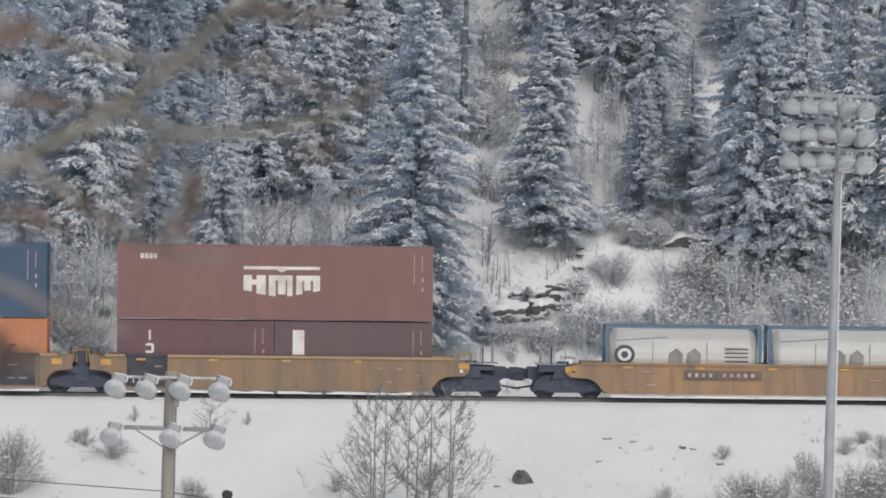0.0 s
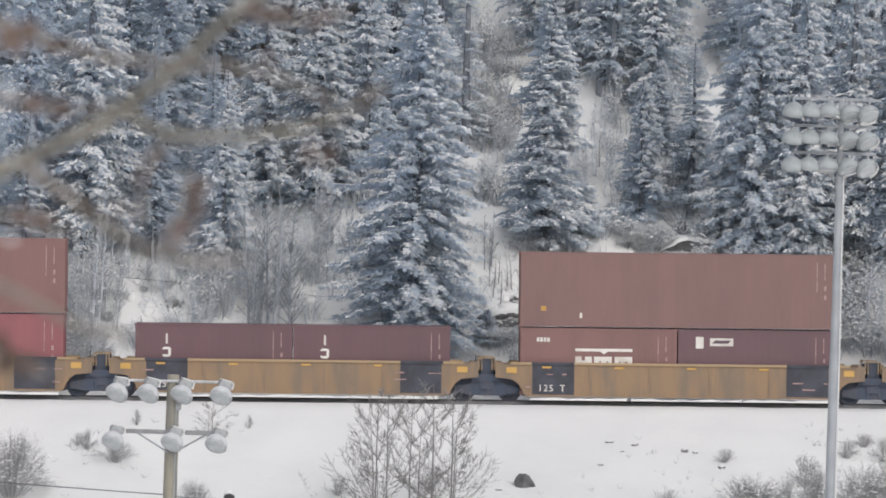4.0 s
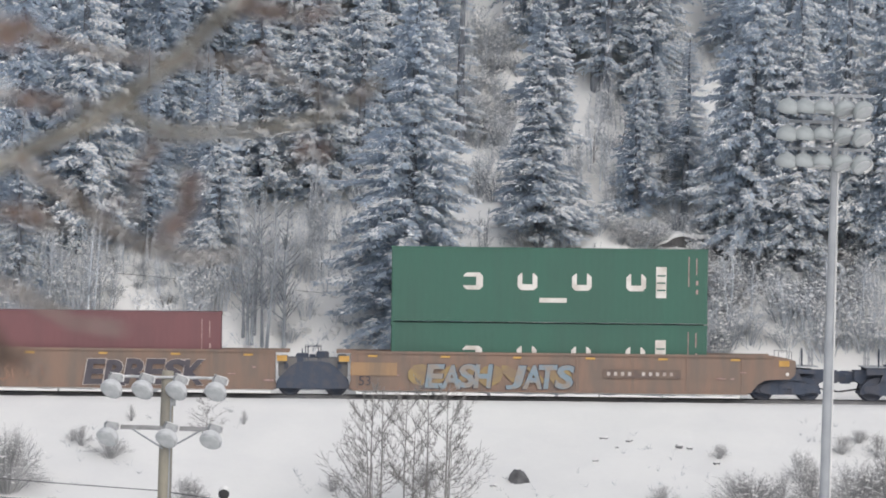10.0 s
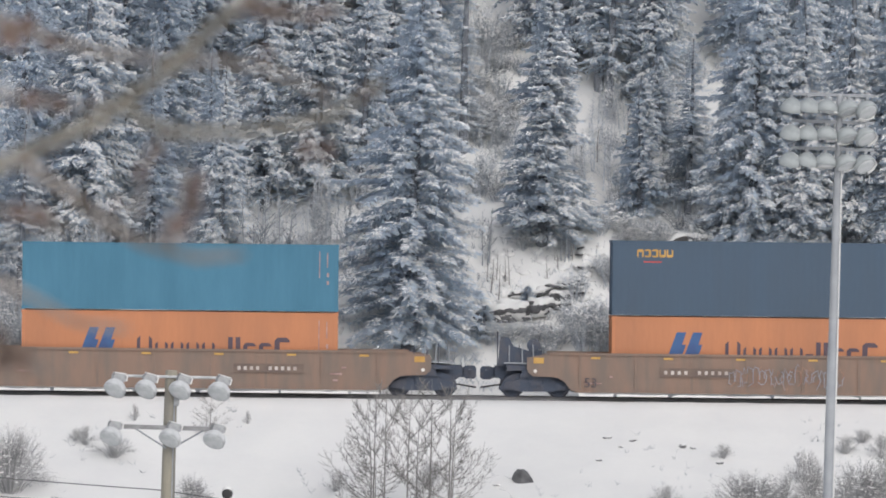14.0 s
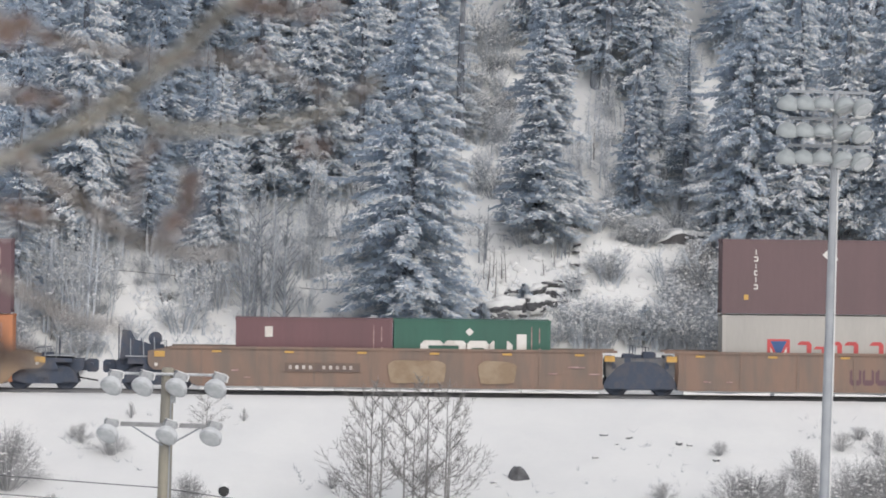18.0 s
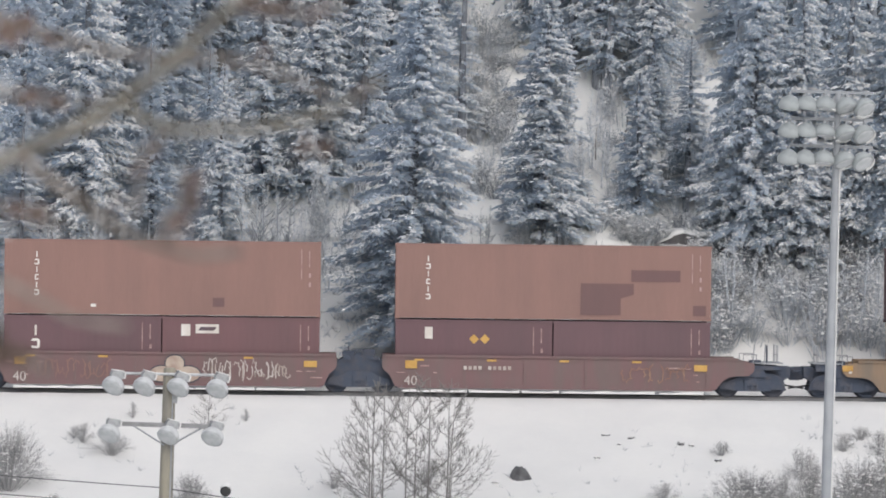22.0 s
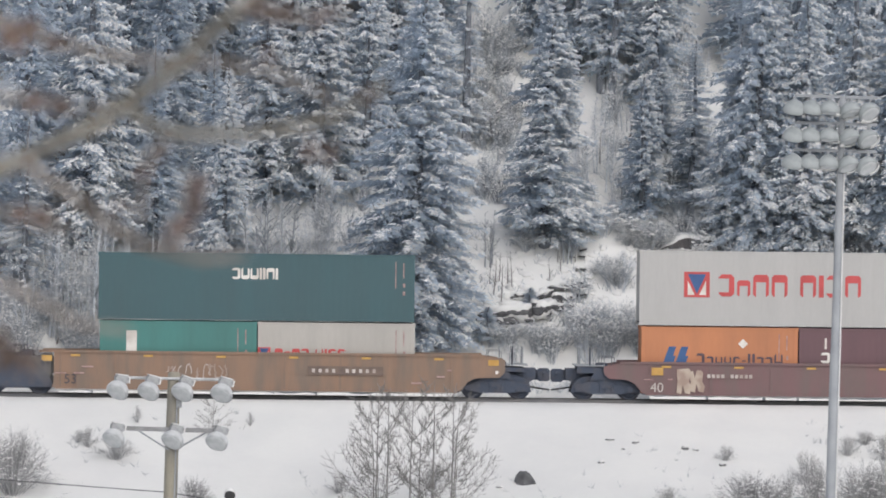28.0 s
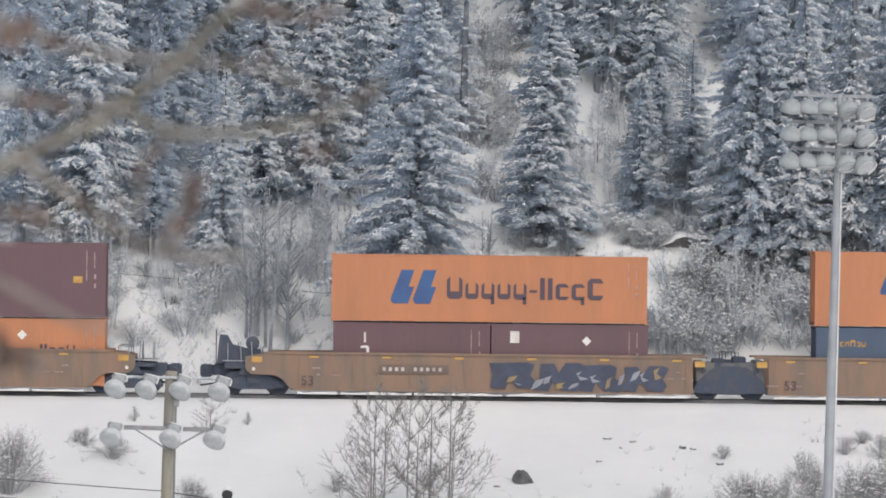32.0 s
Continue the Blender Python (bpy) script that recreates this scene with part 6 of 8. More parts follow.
# kinds: maker, height, half-width, words
SHRUB_KINDS = {
    "frost_bush": ((lambda: bush(31, 1.6, 0.9, 22, 0.013, TWIG, 0.45)), 1.6, 0.95, "leafless shrub white with hoar frost"),
    "frost_round": ((lambda: bush(41, 1.2, 1.0, 26, 0.012, TWIG, 0.6)), 1.2, 1.0, "rounded shrub thick with frost and snow"),
    "frost_low": ((lambda: bush(32, 0.9, 0.9, 30, 0.012, TWIG, 0.4)), 0.9, 0.95, "low frosted brush on the snowy slope"),
    "frost_tree": ((lambda: birch(33, 6.0, 3, 0.7, 0.045, TWIG, 0.35, 0.25)), 6.0, 1.5, "slender leafless tree covered in frost"),
    "frost_spread": ((lambda: birch(43, 5.0, 4, 1.0, 0.04, TWIG, 0.5, 0.45)), 5.0, 1.7, "drooping leafless tree furred with frost"),
    "grey_bush": ((lambda: bush(34, 1.5, 0.9, 40, 0.009, GREY_TWIG, 0.08)), 1.5, 0.9, "grey leafless bush standing in snow"),
    "round_bush": ((lambda: dome(61, 1.6, 1.0, 130, 0.008, BRUSH_TWIG, 0.22)), 1.6, 1.05, "rounded bush of dense grey twigs flecked with snow"),
    "round_brush": ((lambda: dome(62, 1.3, 1.0, 75, 0.0075, BRUSH_TWIG, 0.22)), 1.3, 1.05, "low rounded grey brush flecked with snow"),
    "grey_tree": ((lambda: birch(35, 7.0, 4, 0.5, 0.065, GREY_TWIG, 0.1, 0.1)), 7.0, 1.4, "cluster of bare grey trunks with fine twigs"),
    "dim_bush": ((lambda: bush(71, 1.4, 1.0, 46, 0.010, MID_TWIG, 0.45)), 1.4, 1.0, "dense leafless bush half covered in frost"),
    "dim_thicket": ((lambda: dome(72, 1.2, 1.0, 50, 0.012, MID_TWIG, 0.5)), 1.2, 1.05, "rounded thicket of twigs flecked with snow"),
    "dim_tree": ((lambda: birch(73, 5.0, 3, 0.8, 0.05, MID_TWIG, 0.4, 0.2, 1.0)), 5.0, 1.4, "slender leafless trees with frosted crowns"),
    "dark_sapling": ((lambda: birch(74, 2.4, 1, 0.1, 0.03, SAPLING_BARK, 0.0, 0.0, 0.35)), 2.4, 0.5, "thin dark leafless sapling on the snowy slope"),
    "sapling_fan": ((lambda: fan_sapling(51, 4.6, 0, 14)), 4.6, 1.0, "slender leafless birch sapling with a fan of curving twigs"),
    "sapling_fan_west": ((lambda: fan_sapling(52, 4.2, -1, 12)), 4.2, 1.0, "leafless birch sapling whose long twigs arch outwards"),
    "sapling_fan_east": ((lambda: fan_sapling(53, 4.2, 1, 12)), 4.2, 1.0, "leafless birch sapling whose long twigs arch outwards"),
}
SHRUBS = [
    ('frost_tree', -14.51, 6.34, 5.86, 2.03),
    ('frost_tree', -16.11, 6.57, 4.51, 1.69),
    ('grey_tree', -6.4, 6.14, 7.44, 1.86),
    ('grey_tree', -7.19, 6.31, 6.31, 1.52),
    ('frost_tree', -7.72, 11.34, 3.46, 1.9),
    ('frost_tree', -5.42, 11.7, 3.0, 1.91),
    ('frost_tree', -13.47, 11.24, 4.38, 1.9),
    ('frost_bush', 7.21, 9.16, 1.71, 1.54),
    ('frost_bush', 9.4, 9.37, 1.83, 1.54),
    ('frost_bush', 10.87, 9.04, 2.29, 1.89),
    ('frost_tree', 12.41, 7.8, 3.41, 1.88),
    ('frost_bush', 14.2, 7.22, 2.5, 2.04),
    ('frost_low', 6.6, 12.08, 1.39, 2.08),
    ('frost_low', 8.45, 11.94, 1.39, 2.43),
    ('frost_bush', 5.11, 6.33, 0.86, 1.86),
    ('frost_bush', 6.46, 6.36, 1.58, 1.86),
    ('frost_bush', 8.49, 6.27, 1.6, 1.69),
    ('frost_bush', 9.85, 6.39, 2.03, 1.86),
    ('frost_bush', 11.66, 6.41, 2.03, 2.03),
    ('frost_tree', 16.97, 7.87, 3.41, 2.22),
    ('frost_bush', 15.3, 6.7, 2.49, 2.21),
    ('frost_bush', 2.85, 6.32, 0.86, 1.52),
    ('frost_bush', 3.98, 6.2, 0.97, 1.69),
    ('frost_bush', -16.58, 6.78, 2.48, 2.2),
    ('frost_bush', -10.02, 6.61, 2.03, 1.86),
    ('frost_low', -12.03, 6.25, 1.13, 1.52),
    ('frost_tree', 7.28, 18.03, 2.85, 1.43),
    ('frost_tree', 6.33, 17.75, 2.61, 1.25),
    ('grey_bush', 2.53, 17.57, 1.42, 1.24),
    ('frost_bush', 1.82, 17.93, 1.66, 1.25),
    ('grey_tree', 1.96, 10.21, 2.53, 0.69),
    ('grey_tree', 5.18, 10.25, 1.84, 0.69),
    ('frost_bush', -3.58, 12.07, 1.62, 1.39),
    ('frost_tree', -4.06, 12.73, 2.78, 1.04),
    ('frost_tree', -10.01, 10.98, 3.45, 1.73),
    ('frost_bush', 10.1, 16.87, 1.42, 1.42),
    ('frost_bush', 0.16, 17.91, 1.9, 1.42),
    ('frost_bush', -5.09, 7.52, 1.59, 1.02),
    ('frost_low', -5.73, 6.43, 0.9, 1.35),
    ('frost_tree', -12.28, 10.62, 3.68, 1.9),
    ('round_bush', -15.79, -11.77, 2.4, 1.87),
    ('round_brush', -12.17, -8.68, 0.84, 1.17),
    ('round_brush', -13.28, -7.66, 0.76, 0.57),
    ('round_brush', -13.64, -7.25, 0.47, 0.32),
    ('round_bush', -9.07, -13.1, 1.28, 1.02),
    ('round_brush', 10.57, -8.3, 0.55, 0.54),
    ('round_bush', 11.3, -13.87, 1.77, 2.31),
    ('round_brush', 12.57, -12.74, 1.24, 0.93),
    ('round_brush', 13.46, -10.15, 1.17, 0.94),
    ('round_bush', 13.59, -12.96, 1.86, 0.93),
    ('round_bush', 15.32, -13.4, 2.14, 2.01),
    ('round_bush', 16.62, -12.62, 2.28, 1.55),
    ('round_brush', 15.2, -7.53, 0.72, 0.64),
    ('round_brush', 15.94, -6.54, 0.51, 0.64),
    ('round_brush', 16.56, -7.81, 0.93, 0.64),
    ('round_brush', 8.22, -12.86, 0.7, 0.77),
    ('round_brush', -11.53, -5.33, 0.64, 0.26),
    ('round_brush', -7.26, -5.46, 0.51, 0.22),
    ('round_brush', -14.01, -13.66, 0.62, 0.46),
    ('sapling_fan', -8.63, -6.49, 1.57, 0.61),
    ('sapling_fan', -8.8, -6.49, 1.11, 0.43),
    ('sapling_fan', -2.47, -14.0, 4.91, 1.12),
    ('sapling_fan', -2.12, -14.68, 5.04, 1.14),
    ('sapling_fan', -1.24, -14.45, 5.0, 1.14),
    ('sapling_fan', -0.91, -14.2, 3.97, 0.9),
    ('sapling_fan', -0.46, -13.96, 5.04, 1.15),
    ('sapling_fan', 0.23, -14.47, 4.91, 1.12),
    ('sapling_fan_east', 0.32, -13.97, 4.18, 0.95),
    ('sapling_fan_west', -2.61, -14.44, 4.39, 1.0),
    ('sapling_fan_west', -2.43, -14.69, 3.24, 0.74),
    ('sapling_fan_east', 0.36, -14.51, 3.14, 0.71),
    ('round_brush', -0.4, -10.85, 1.04, 0.72),
    ('round_brush', -3.86, -11.24, 0.67, 0.59),
    ('round_brush', -0.23, -9.5, 0.42, 0.31),
    ('frost_low', 10.02, 23.41, 2.11, 0.91),
    ('frost_spread', 0.7, 19.51, 2.22, 1.0),
    ('frost_round', -4.6, 18.7, 2.18, 0.91),
    ('frost_tree', 11.33, 24.14, 1.61, 1.3),
    ('frost_round', -3.6, 21.25, 1.91, 1.09),
    ('frost_round', 1.97, 24.76, 2.68, 1.02),
    ('frost_tree', 1.93, 24.11, 1.79, 1.43),
    ('frost_low', 10.73, 24.6, 1.58, 1.29),
    ('frost_low', -3.25, 17.42, 2.22, 1.22),
    ('frost_spread', 2.87, 20.42, 1.56, 1.43),
    ('frost_round', 1.9, 17.63, 1.94, 1.02),
    ('frost_spread', -10.62, 17.91, 2.11, 1.47),
    ('frost_low', 0.68, 21.37, 2.31, 1.05),
    ('frost_spread', -12.3, 18.19, 1.55, 1.29),
    ('frost_bush', 9.94, 20.04, 2.28, 1.25),
    ('frost_tree', 2.72, 19.07, 1.44, 1.43),
    ('frost_spread', 6.83, 25.02, 1.78, 1.26),
    ('frost_low', -10.06, 16.84, 1.81, 1.5),
    ('frost_tree', 1.59, 22.76, 1.65, 1.38),
    ('frost_low', 7.41, 21.45, 2.43, 1.01),
    ('frost_bush', -8.45, 22.39, 1.37, 1.5),
    ('frost_tree', 6.62, 20.35, 1.86, 1.0),
    ('frost_tree', 8.29, 20.68, 1.47, 1.0),
    ('frost_low', -4.12, 22.41, 1.94, 1.41),
    ('frost_bush', -3.68, 19.84, 1.72, 1.18),
    ('frost_spread', 8.24, 22.28, 1.39, 0.93),
    ('frost_tree', 12.52, 25.57, 1.57, 1.53),
    ('frost_round', 10.33, 24.61, 2.37, 1.16),
    ('frost_tree', -7.13, 24.83, 2.17, 1.36),
    ('frost_bush', -4.99, 19.92, 1.68, 1.45),
    ('frost_low', -9.04, 16.72, 2.37, 1.31),
    ('frost_spread', 12.75, 23.86, 1.98, 0.95),
    ('frost_tree', 8.42, 24.79, 1.89, 1.43),
    ('frost_spread', 1.41, 21.96, 1.28, 1.56),
    ('frost_low', 1.38, 24.97, 2.57, 1.52),
    ('frost_round', 7.45, 19.94, 1.35, 1.05),
    ('frost_round', -5.51, 20.08, 1.93, 1.5),
    ('frost_spread', 8.21, 21.08, 1.66, 1.12),
    ('frost_round', -4.67, 22.98, 2.23, 1.39),
    ('frost_tree', 7.09, 19.04, 2.2, 1.23),
    ('frost_bush', 0.78, 18.3, 1.39, 1.39),
    ('frost_round', -4.81, 12.44, 2.3, 1.36),
    ('frost_bush', 1.49, 20.7, 2.12, 1.43),
    ('frost_round', -6.76, 19.85, 1.81, 0.99),
    ('frost_round', -10.19, 22.62, 2.05, 1.23),
    ('frost_low', 10.05, 23.26, 2.17, 1.33),
    ('frost_bush', 1.02, 25.33, 1.51, 1.15),
    ('frost_bush', 10.74, 20.68, 1.61, 1.31),
    ('frost_round', -9.69, 7.61, 3.02, 1.29),
    ('frost_spread', -15.56, 10.43, 2.94, 1.45),
    ('frost_round', -6.71, 8.31, 2.32, 1.01),
    ('frost_round', -17.09, 10.46, 2.89, 0.94),
    ('frost_tree', -8.25, 9.84, 1.78, 1.22),
    ('frost_round', -13.86, 10.95, 2.12, 1.22),
    ('frost_round', -7.43, 8.37, 2.7, 1.0),
    ('frost_tree', -17.89, 7.86, 1.95, 1.22),
    ('frost_bush', -14.75, 7.95, 2.59, 0.94),
    ('frost_spread', -10.59, 8.83, 2.76, 1.32),
    ('frost_spread', -8.47, 9.44, 2.84, 1.47),
    ('frost_round', -15.53, 10.98, 2.92, 0.87),
    ('frost_bush', -14.37, 6.84, 2.6, 1.19),
    ('frost_tree', -13.88, 7.18, 2.47, 0.86),
    ('frost_spread', -6.03, 7.89, 1.4, 1.44),
    ('frost_spread', -12.94, 9.18, 1.57, 1.26),
    ('frost_round', -17.89, 10.62, 1.52, 1.45),
    ('frost_tree', -9.37, 9.11, 1.65, 0.94),
    ('frost_round', -14.15, 8.6, 3.09, 1.26),
    ('frost_tree', -5.12, 10.54, 2.95, 0.96),
    ('frost_spread', -16.69, 7.94, 3.14, 1.17),
    ('frost_bush', -17.14, 9.35, 2.87, 1.28),
    ('frost_round', -17.75, 6.4, 2.38, 1.31),
    ('frost_round', -6.11, 8.7, 3.02, 1.02),
    ('frost_spread', -9.66, 6.55, 2.11, 1.19),
    ('frost_round', -5.94, 10.75, 2.53, 1.18),
    ('frost_spread', -4.43, 9.07, 3.04, 1.24),
    ('frost_round', -17.23, 9.05, 2.66, 1.35),
    ('frost_round', -9.05, 8.4, 1.91, 1.34),
    ('frost_round', -9.03, 7.9, 2.44, 0.99),
    ('frost_spread', -10.79, 9.64, 2.71, 0.98),
    ('frost_round', -13.62, 8.54, 2.1, 1.48),
    ('frost_spread', -15.77, 9.43, 2.27, 1.35),
    ('frost_bush', -8.6, 7.99, 2.95, 1.29),
    ('frost_round', 2.44, 24.05, 0.89, 0.91),
    ('frost_round', 2.79, 22.49, 1.22, 0.98),
    ('frost_round', 1.93, 21.45, 0.91, 0.92),
    ('frost_low', 2.08, 18.78, 1.04, 1.06),
    ('frost_bush', 2.53, 24.2, 0.81, 1.2),
    ('frost_low', 2.45, 21.39, 0.6, 1.14),
    ('frost_round', 2.7, 20.13, 0.76, 1.1),
    ('frost_round', 3.0, 18.41, 0.6, 1.11),
    ('frost_low', 2.99, 17.26, 0.59, 0.75),
    ('frost_low', 2.79, 24.29, 0.84, 1.07),
    ('frost_low', 1.5, 22.76, 0.86, 1.04),
    ('frost_bush', 2.27, 25.01, 0.76, 1.18),
    ('frost_round', 2.95, 21.93, 0.66, 0.8),
    ('frost_round', 2.29, 25.46, 1.22, 0.9),
    ('frost_round', 3.01, 21.07, 0.78, 0.95),
    ('frost_bush', 1.68, 20.7, 1.38, 1.18),
    ('frost_low', 2.64, 21.89, 0.73, 0.85),
    ('frost_round', 2.5, 20.28, 1.14, 1.18),
    ('frost_low', 1.72, 17.73, 0.86, 0.86),
    ('frost_round', 2.1, 25.46, 1.14, 0.93),
    ('frost_low', 3.06, 19.42, 0.86, 1.13),
    ('frost_low', 2.74, 22.99, 1.22, 1.2),
    ('frost_round', 2.75, 24.9, 1.03, 0.96),
    ('frost_bush', 2.06, 20.04, 0.65, 1.06),
    ('frost_low', 3.11, 25.09, 1.38, 0.93),
    ('frost_bush', 2.91, 24.69, 1.27, 1.1),
    ('frost_low', 3.04, 24.94, 1.1, 1.16),
    ('frost_low', 1.85, 23.01, 1.35, 1.09),
    ('frost_low', 1.82, 20.14, 1.3, 0.9),
    ('frost_bush', 3.02, 20.12, 1.37, 1.0),
    ('grey_bush', 2.05, 21.14, 0.8, 0.75),
    ('grey_bush', 2.64, 21.68, 0.77, 0.88),
    ('grey_bush', 3.2, 25.14, 0.55, 1.09),
    ('frost_low', 3.15, 25.44, 0.51, 0.68),
    ('frost_low', 3.14, 22.18, 0.49, 0.67),
    ('grey_bush', 2.5, 23.7, 0.84, 0.69),
    ('grey_bush', 2.91, 23.99, 0.46, 0.64),
    ('grey_bush', 2.08, 21.85, 0.64, 1.08),
    ('frost_low', 3.07, 21.68, 0.44, 0.77),
    ('grey_bush', 3.15, 21.32, 0.66, 0.65),
    ('grey_bush', 3.48, 21.37, 0.53, 1.0),
    ('frost_low', 3.4, 22.73, 0.6, 0.77),
    ('frost_low', 2.76, 21.23, 0.95, 0.64),
    ('frost_low', 3.4, 24.23, 0.72, 0.86),
    ('grey_bush', 2.46, 25.46, 0.58, 0.78),
    ('frost_low', 2.95, 21.88, 0.71, 0.69),
    ('grey_bush', 3.71, 23.83, 0.83, 1.09),
    ('grey_bush', 2.66, 20.58, 0.7, 1.02),
    ('frost_low', 2.15, 25.46, 0.52, 0.83),
    ('grey_bush', 3.25, 22.13, 0.91, 0.84),
    ('frost_low', 2.69, 25.65, 0.74, 0.72),
    ('grey_bush', 3.75, 21.87, 0.91, 1.05),
    ('frost_low', 2.93, 21.33, 0.73, 0.87),
    ('frost_low', 2.13, 22.3, 0.71, 0.93),
    ('frost_low', 1.94, 23.15, 0.94, 0.95),
    ('frost_low', 3.61, 25.59, 0.54, 0.58),
    ('frost_bush', 12.62, 10.76, 0.87, 1.47),
    ('grey_bush', 11.6, 11.33, 0.98, 1.23),
    ('grey_bush', 12.79, 11.41, 0.99, 1.91),
    ('grey_bush', 18.07, 11.77, 0.72, 1.23),
    ('frost_bush', 15.48, 11.71, 0.99, 1.62),
    ('frost_bush', 16.3, 11.5, 0.76, 1.05),
    ('grey_bush', 11.19, 11.29, 0.8, 1.29),
    ('frost_bush', 17.28, 10.98, 1.07, 1.07),
    ('grey_bush', 11.89, 12.43, 0.73, 1.76),
    ('grey_bush', 11.46, 11.09, 0.81, 1.14),
    ('frost_bush', 11.2, 12.4, 1.18, 1.81),
    ('grey_bush', 11.25, 12.65, 1.39, 1.36),
    ('frost_bush', 15.64, 12.57, 0.89, 1.12),
    ('frost_bush', 16.73, 11.74, 0.9, 1.71),
    ('grey_bush', 17.93, 10.77, 1.22, 1.88),
    ('grey_bush', 18.33, 11.91, 1.12, 1.35),
    ('frost_bush', 18.02, 11.67, 1.31, 1.75),
    ('grey_bush', 17.99, 12.67, 1.34, 1.6),
    ('grey_bush', 10.2, 16.32, 1.05, 1.2),
    ('grey_bush', 11.09, 12.1, 1.0, 1.22),
    ('grey_bush', 12.43, 12.27, 0.87, 1.27),
    ('grey_bush', 16.55, 10.94, 0.7, 1.22),
    ('frost_bush', 15.42, 10.41, 1.63, 1.68),
    ('frost_bush', 16.61, 8.13, 2.0, 1.53),
    ('frost_round', 15.63, 6.14, 2.06, 1.07),
    ('frost_spread', 17.6, 8.11, 1.27, 1.7),
    ('frost_round', 15.75, 7.64, 1.97, 1.08),
    ('frost_bush', 17.69, 10.92, 1.92, 1.66),
    ('frost_bush', 17.93, 8.45, 1.88, 1.43),
    ('frost_spread', 17.88, 5.94, 1.89, 1.18),
    ('frost_bush', 17.43, 6.71, 1.32, 1.15),
    ('frost_low', 16.49, 6.42, 2.25, 1.2),
    ('frost_low', 17.16, 6.31, 1.38, 1.69),
    ('frost_bush', 15.84, 8.24, 1.69, 1.47),
    ('frost_low', 16.15, 6.53, 1.18, 1.33),
    ('frost_round', 18.26, 6.04, 2.04, 1.29),
    ('frost_bush', 17.24, 6.36, 2.01, 1.57),
    ('frost_low', 18.58, 9.55, 1.48, 1.55),
    ('frost_round', 18.02, 5.84, 2.12, 1.18),
    ('frost_round', 15.75, 10.91, 1.6, 1.34),
    ('frost_round', 17.59, 7.21, 1.94, 1.05),
    ('frost_spread', 18.54, 10.9, 1.77, 1.62),
    ('frost_bush', 15.55, 5.78, 1.92, 1.69),
    ('frost_low', 17.4, 10.17, 1.48, 1.04),
    ('frost_round', 9.84, 8.0, 1.49, 1.54),
    ('frost_round', 5.62, 8.38, 1.5, 1.59),
    ('frost_bush', 15.71, 8.09, 1.37, 1.56),
    ('frost_low', 11.87, 7.66, 1.85, 1.24),
    ('frost_bush', 11.69, 7.77, 1.09, 1.19),
    ('frost_low', 11.41, 6.31, 1.34, 1.62),
    ('frost_bush', 15.6, 6.64, 1.21, 1.06),
    ('frost_low', 14.47, 8.22, 1.18, 1.06),
    ('frost_bush', 12.59, 10.06, 1.58, 1.2),
    ('frost_round', 6.31, 6.76, 1.52, 1.64),
    ('frost_bush', 6.55, 7.06, 1.36, 1.02),
    ('frost_low', 15.6, 7.09, 1.62, 1.09),
    ('frost_round', 17.3, 8.57, 1.92, 1.22),
    ('frost_round', 14.14, 6.36, 1.05, 1.69),
    ('frost_bush', 11.89, 8.82, 2.0, 1.09),
    ('frost_round', 16.45, 8.83, 1.08, 1.26),
    ('frost_low', 13.77, 9.59, 1.88, 1.21),
    ('frost_low', 9.96, 7.85, 1.29, 1.41),
    ('frost_low', 10.4, 7.69, 1.5, 1.58),
    ('frost_low', 9.81, 6.6, 1.1, 1.3),
    ('frost_round', 9.3, 6.66, 1.95, 1.69),
    ('frost_low', 9.85, 7.9, 1.39, 1.31),
    ('frost_bush', 14.04, 7.67, 1.03, 1.59),
    ('frost_bush', 11.83, 8.62, 1.3, 1.62),
    ('frost_round', 4.55, 6.04, 1.13, 1.28),
    ('frost_low', 2.84, 6.77, 0.42, 1.16),
    ('frost_low', 4.03, 6.65, 0.54, 1.33),
    ('frost_bush', 6.9, 6.4, 1.21, 1.49),
    ('frost_low', 9.62, 6.15, 1.38, 1.35),
    ('frost_low', 10.88, 5.82, 1.43, 1.3),
    ('frost_round', 11.02, 6.17, 1.63, 1.44),
    ('frost_round', 12.63, 6.54, 1.5, 1.47),
    ('frost_low', 5.82, 6.22, 1.06, 0.99),
    ('frost_round', 4.5, 5.69, 1.27, 1.24),
    ('frost_bush', 9.27, 6.0, 1.11, 1.08),
    ('frost_round', 7.23, 6.29, 1.79, 1.07),
    ('frost_low', 5.69, 6.32, 1.43, 1.34),
    ('frost_round', 7.84, 6.58, 1.43, 0.95),
    ('frost_round', 6.91, 6.25, 1.85, 1.07),
    ('frost_low', 5.89, 6.42, 1.14, 1.1),
    ('frost_bush', 9.14, 6.1, 1.16, 1.15),
    ('frost_bush', 10.9, 5.92, 1.88, 1.28),
    ('frost_round', 7.01, 6.24, 1.63, 1.39),
    ('frost_round', 5.76, 6.17, 1.59, 0.98),
    ('frost_low', 9.55, 6.1, 1.02, 1.25),
    ('frost_round', 12.75, 6.94, 1.17, 1.04),
    ('frost_low', 8.65, 6.57, 1.31, 1.28),
    ('frost_bush', 9.02, 6.11, 1.71, 1.47),
    ('frost_round', 11.84, 6.51, 1.83, 1.08),
    ('frost_round', 3.83, 6.66, 0.56, 0.96),
    ('frost_bush', 5.35, 6.83, 1.2, 1.16),
    ('frost_low', 6.9, 6.05, 1.58, 1.06),
    ('frost_round', 4.02, 6.2, 0.99, 1.05),
    ('frost_round', 6.25, 6.31, 1.84, 1.2),
    ('frost_bush', 9.1, 6.61, 1.77, 0.95),
    ('frost_round', 8.17, 6.53, 1.23, 1.06),
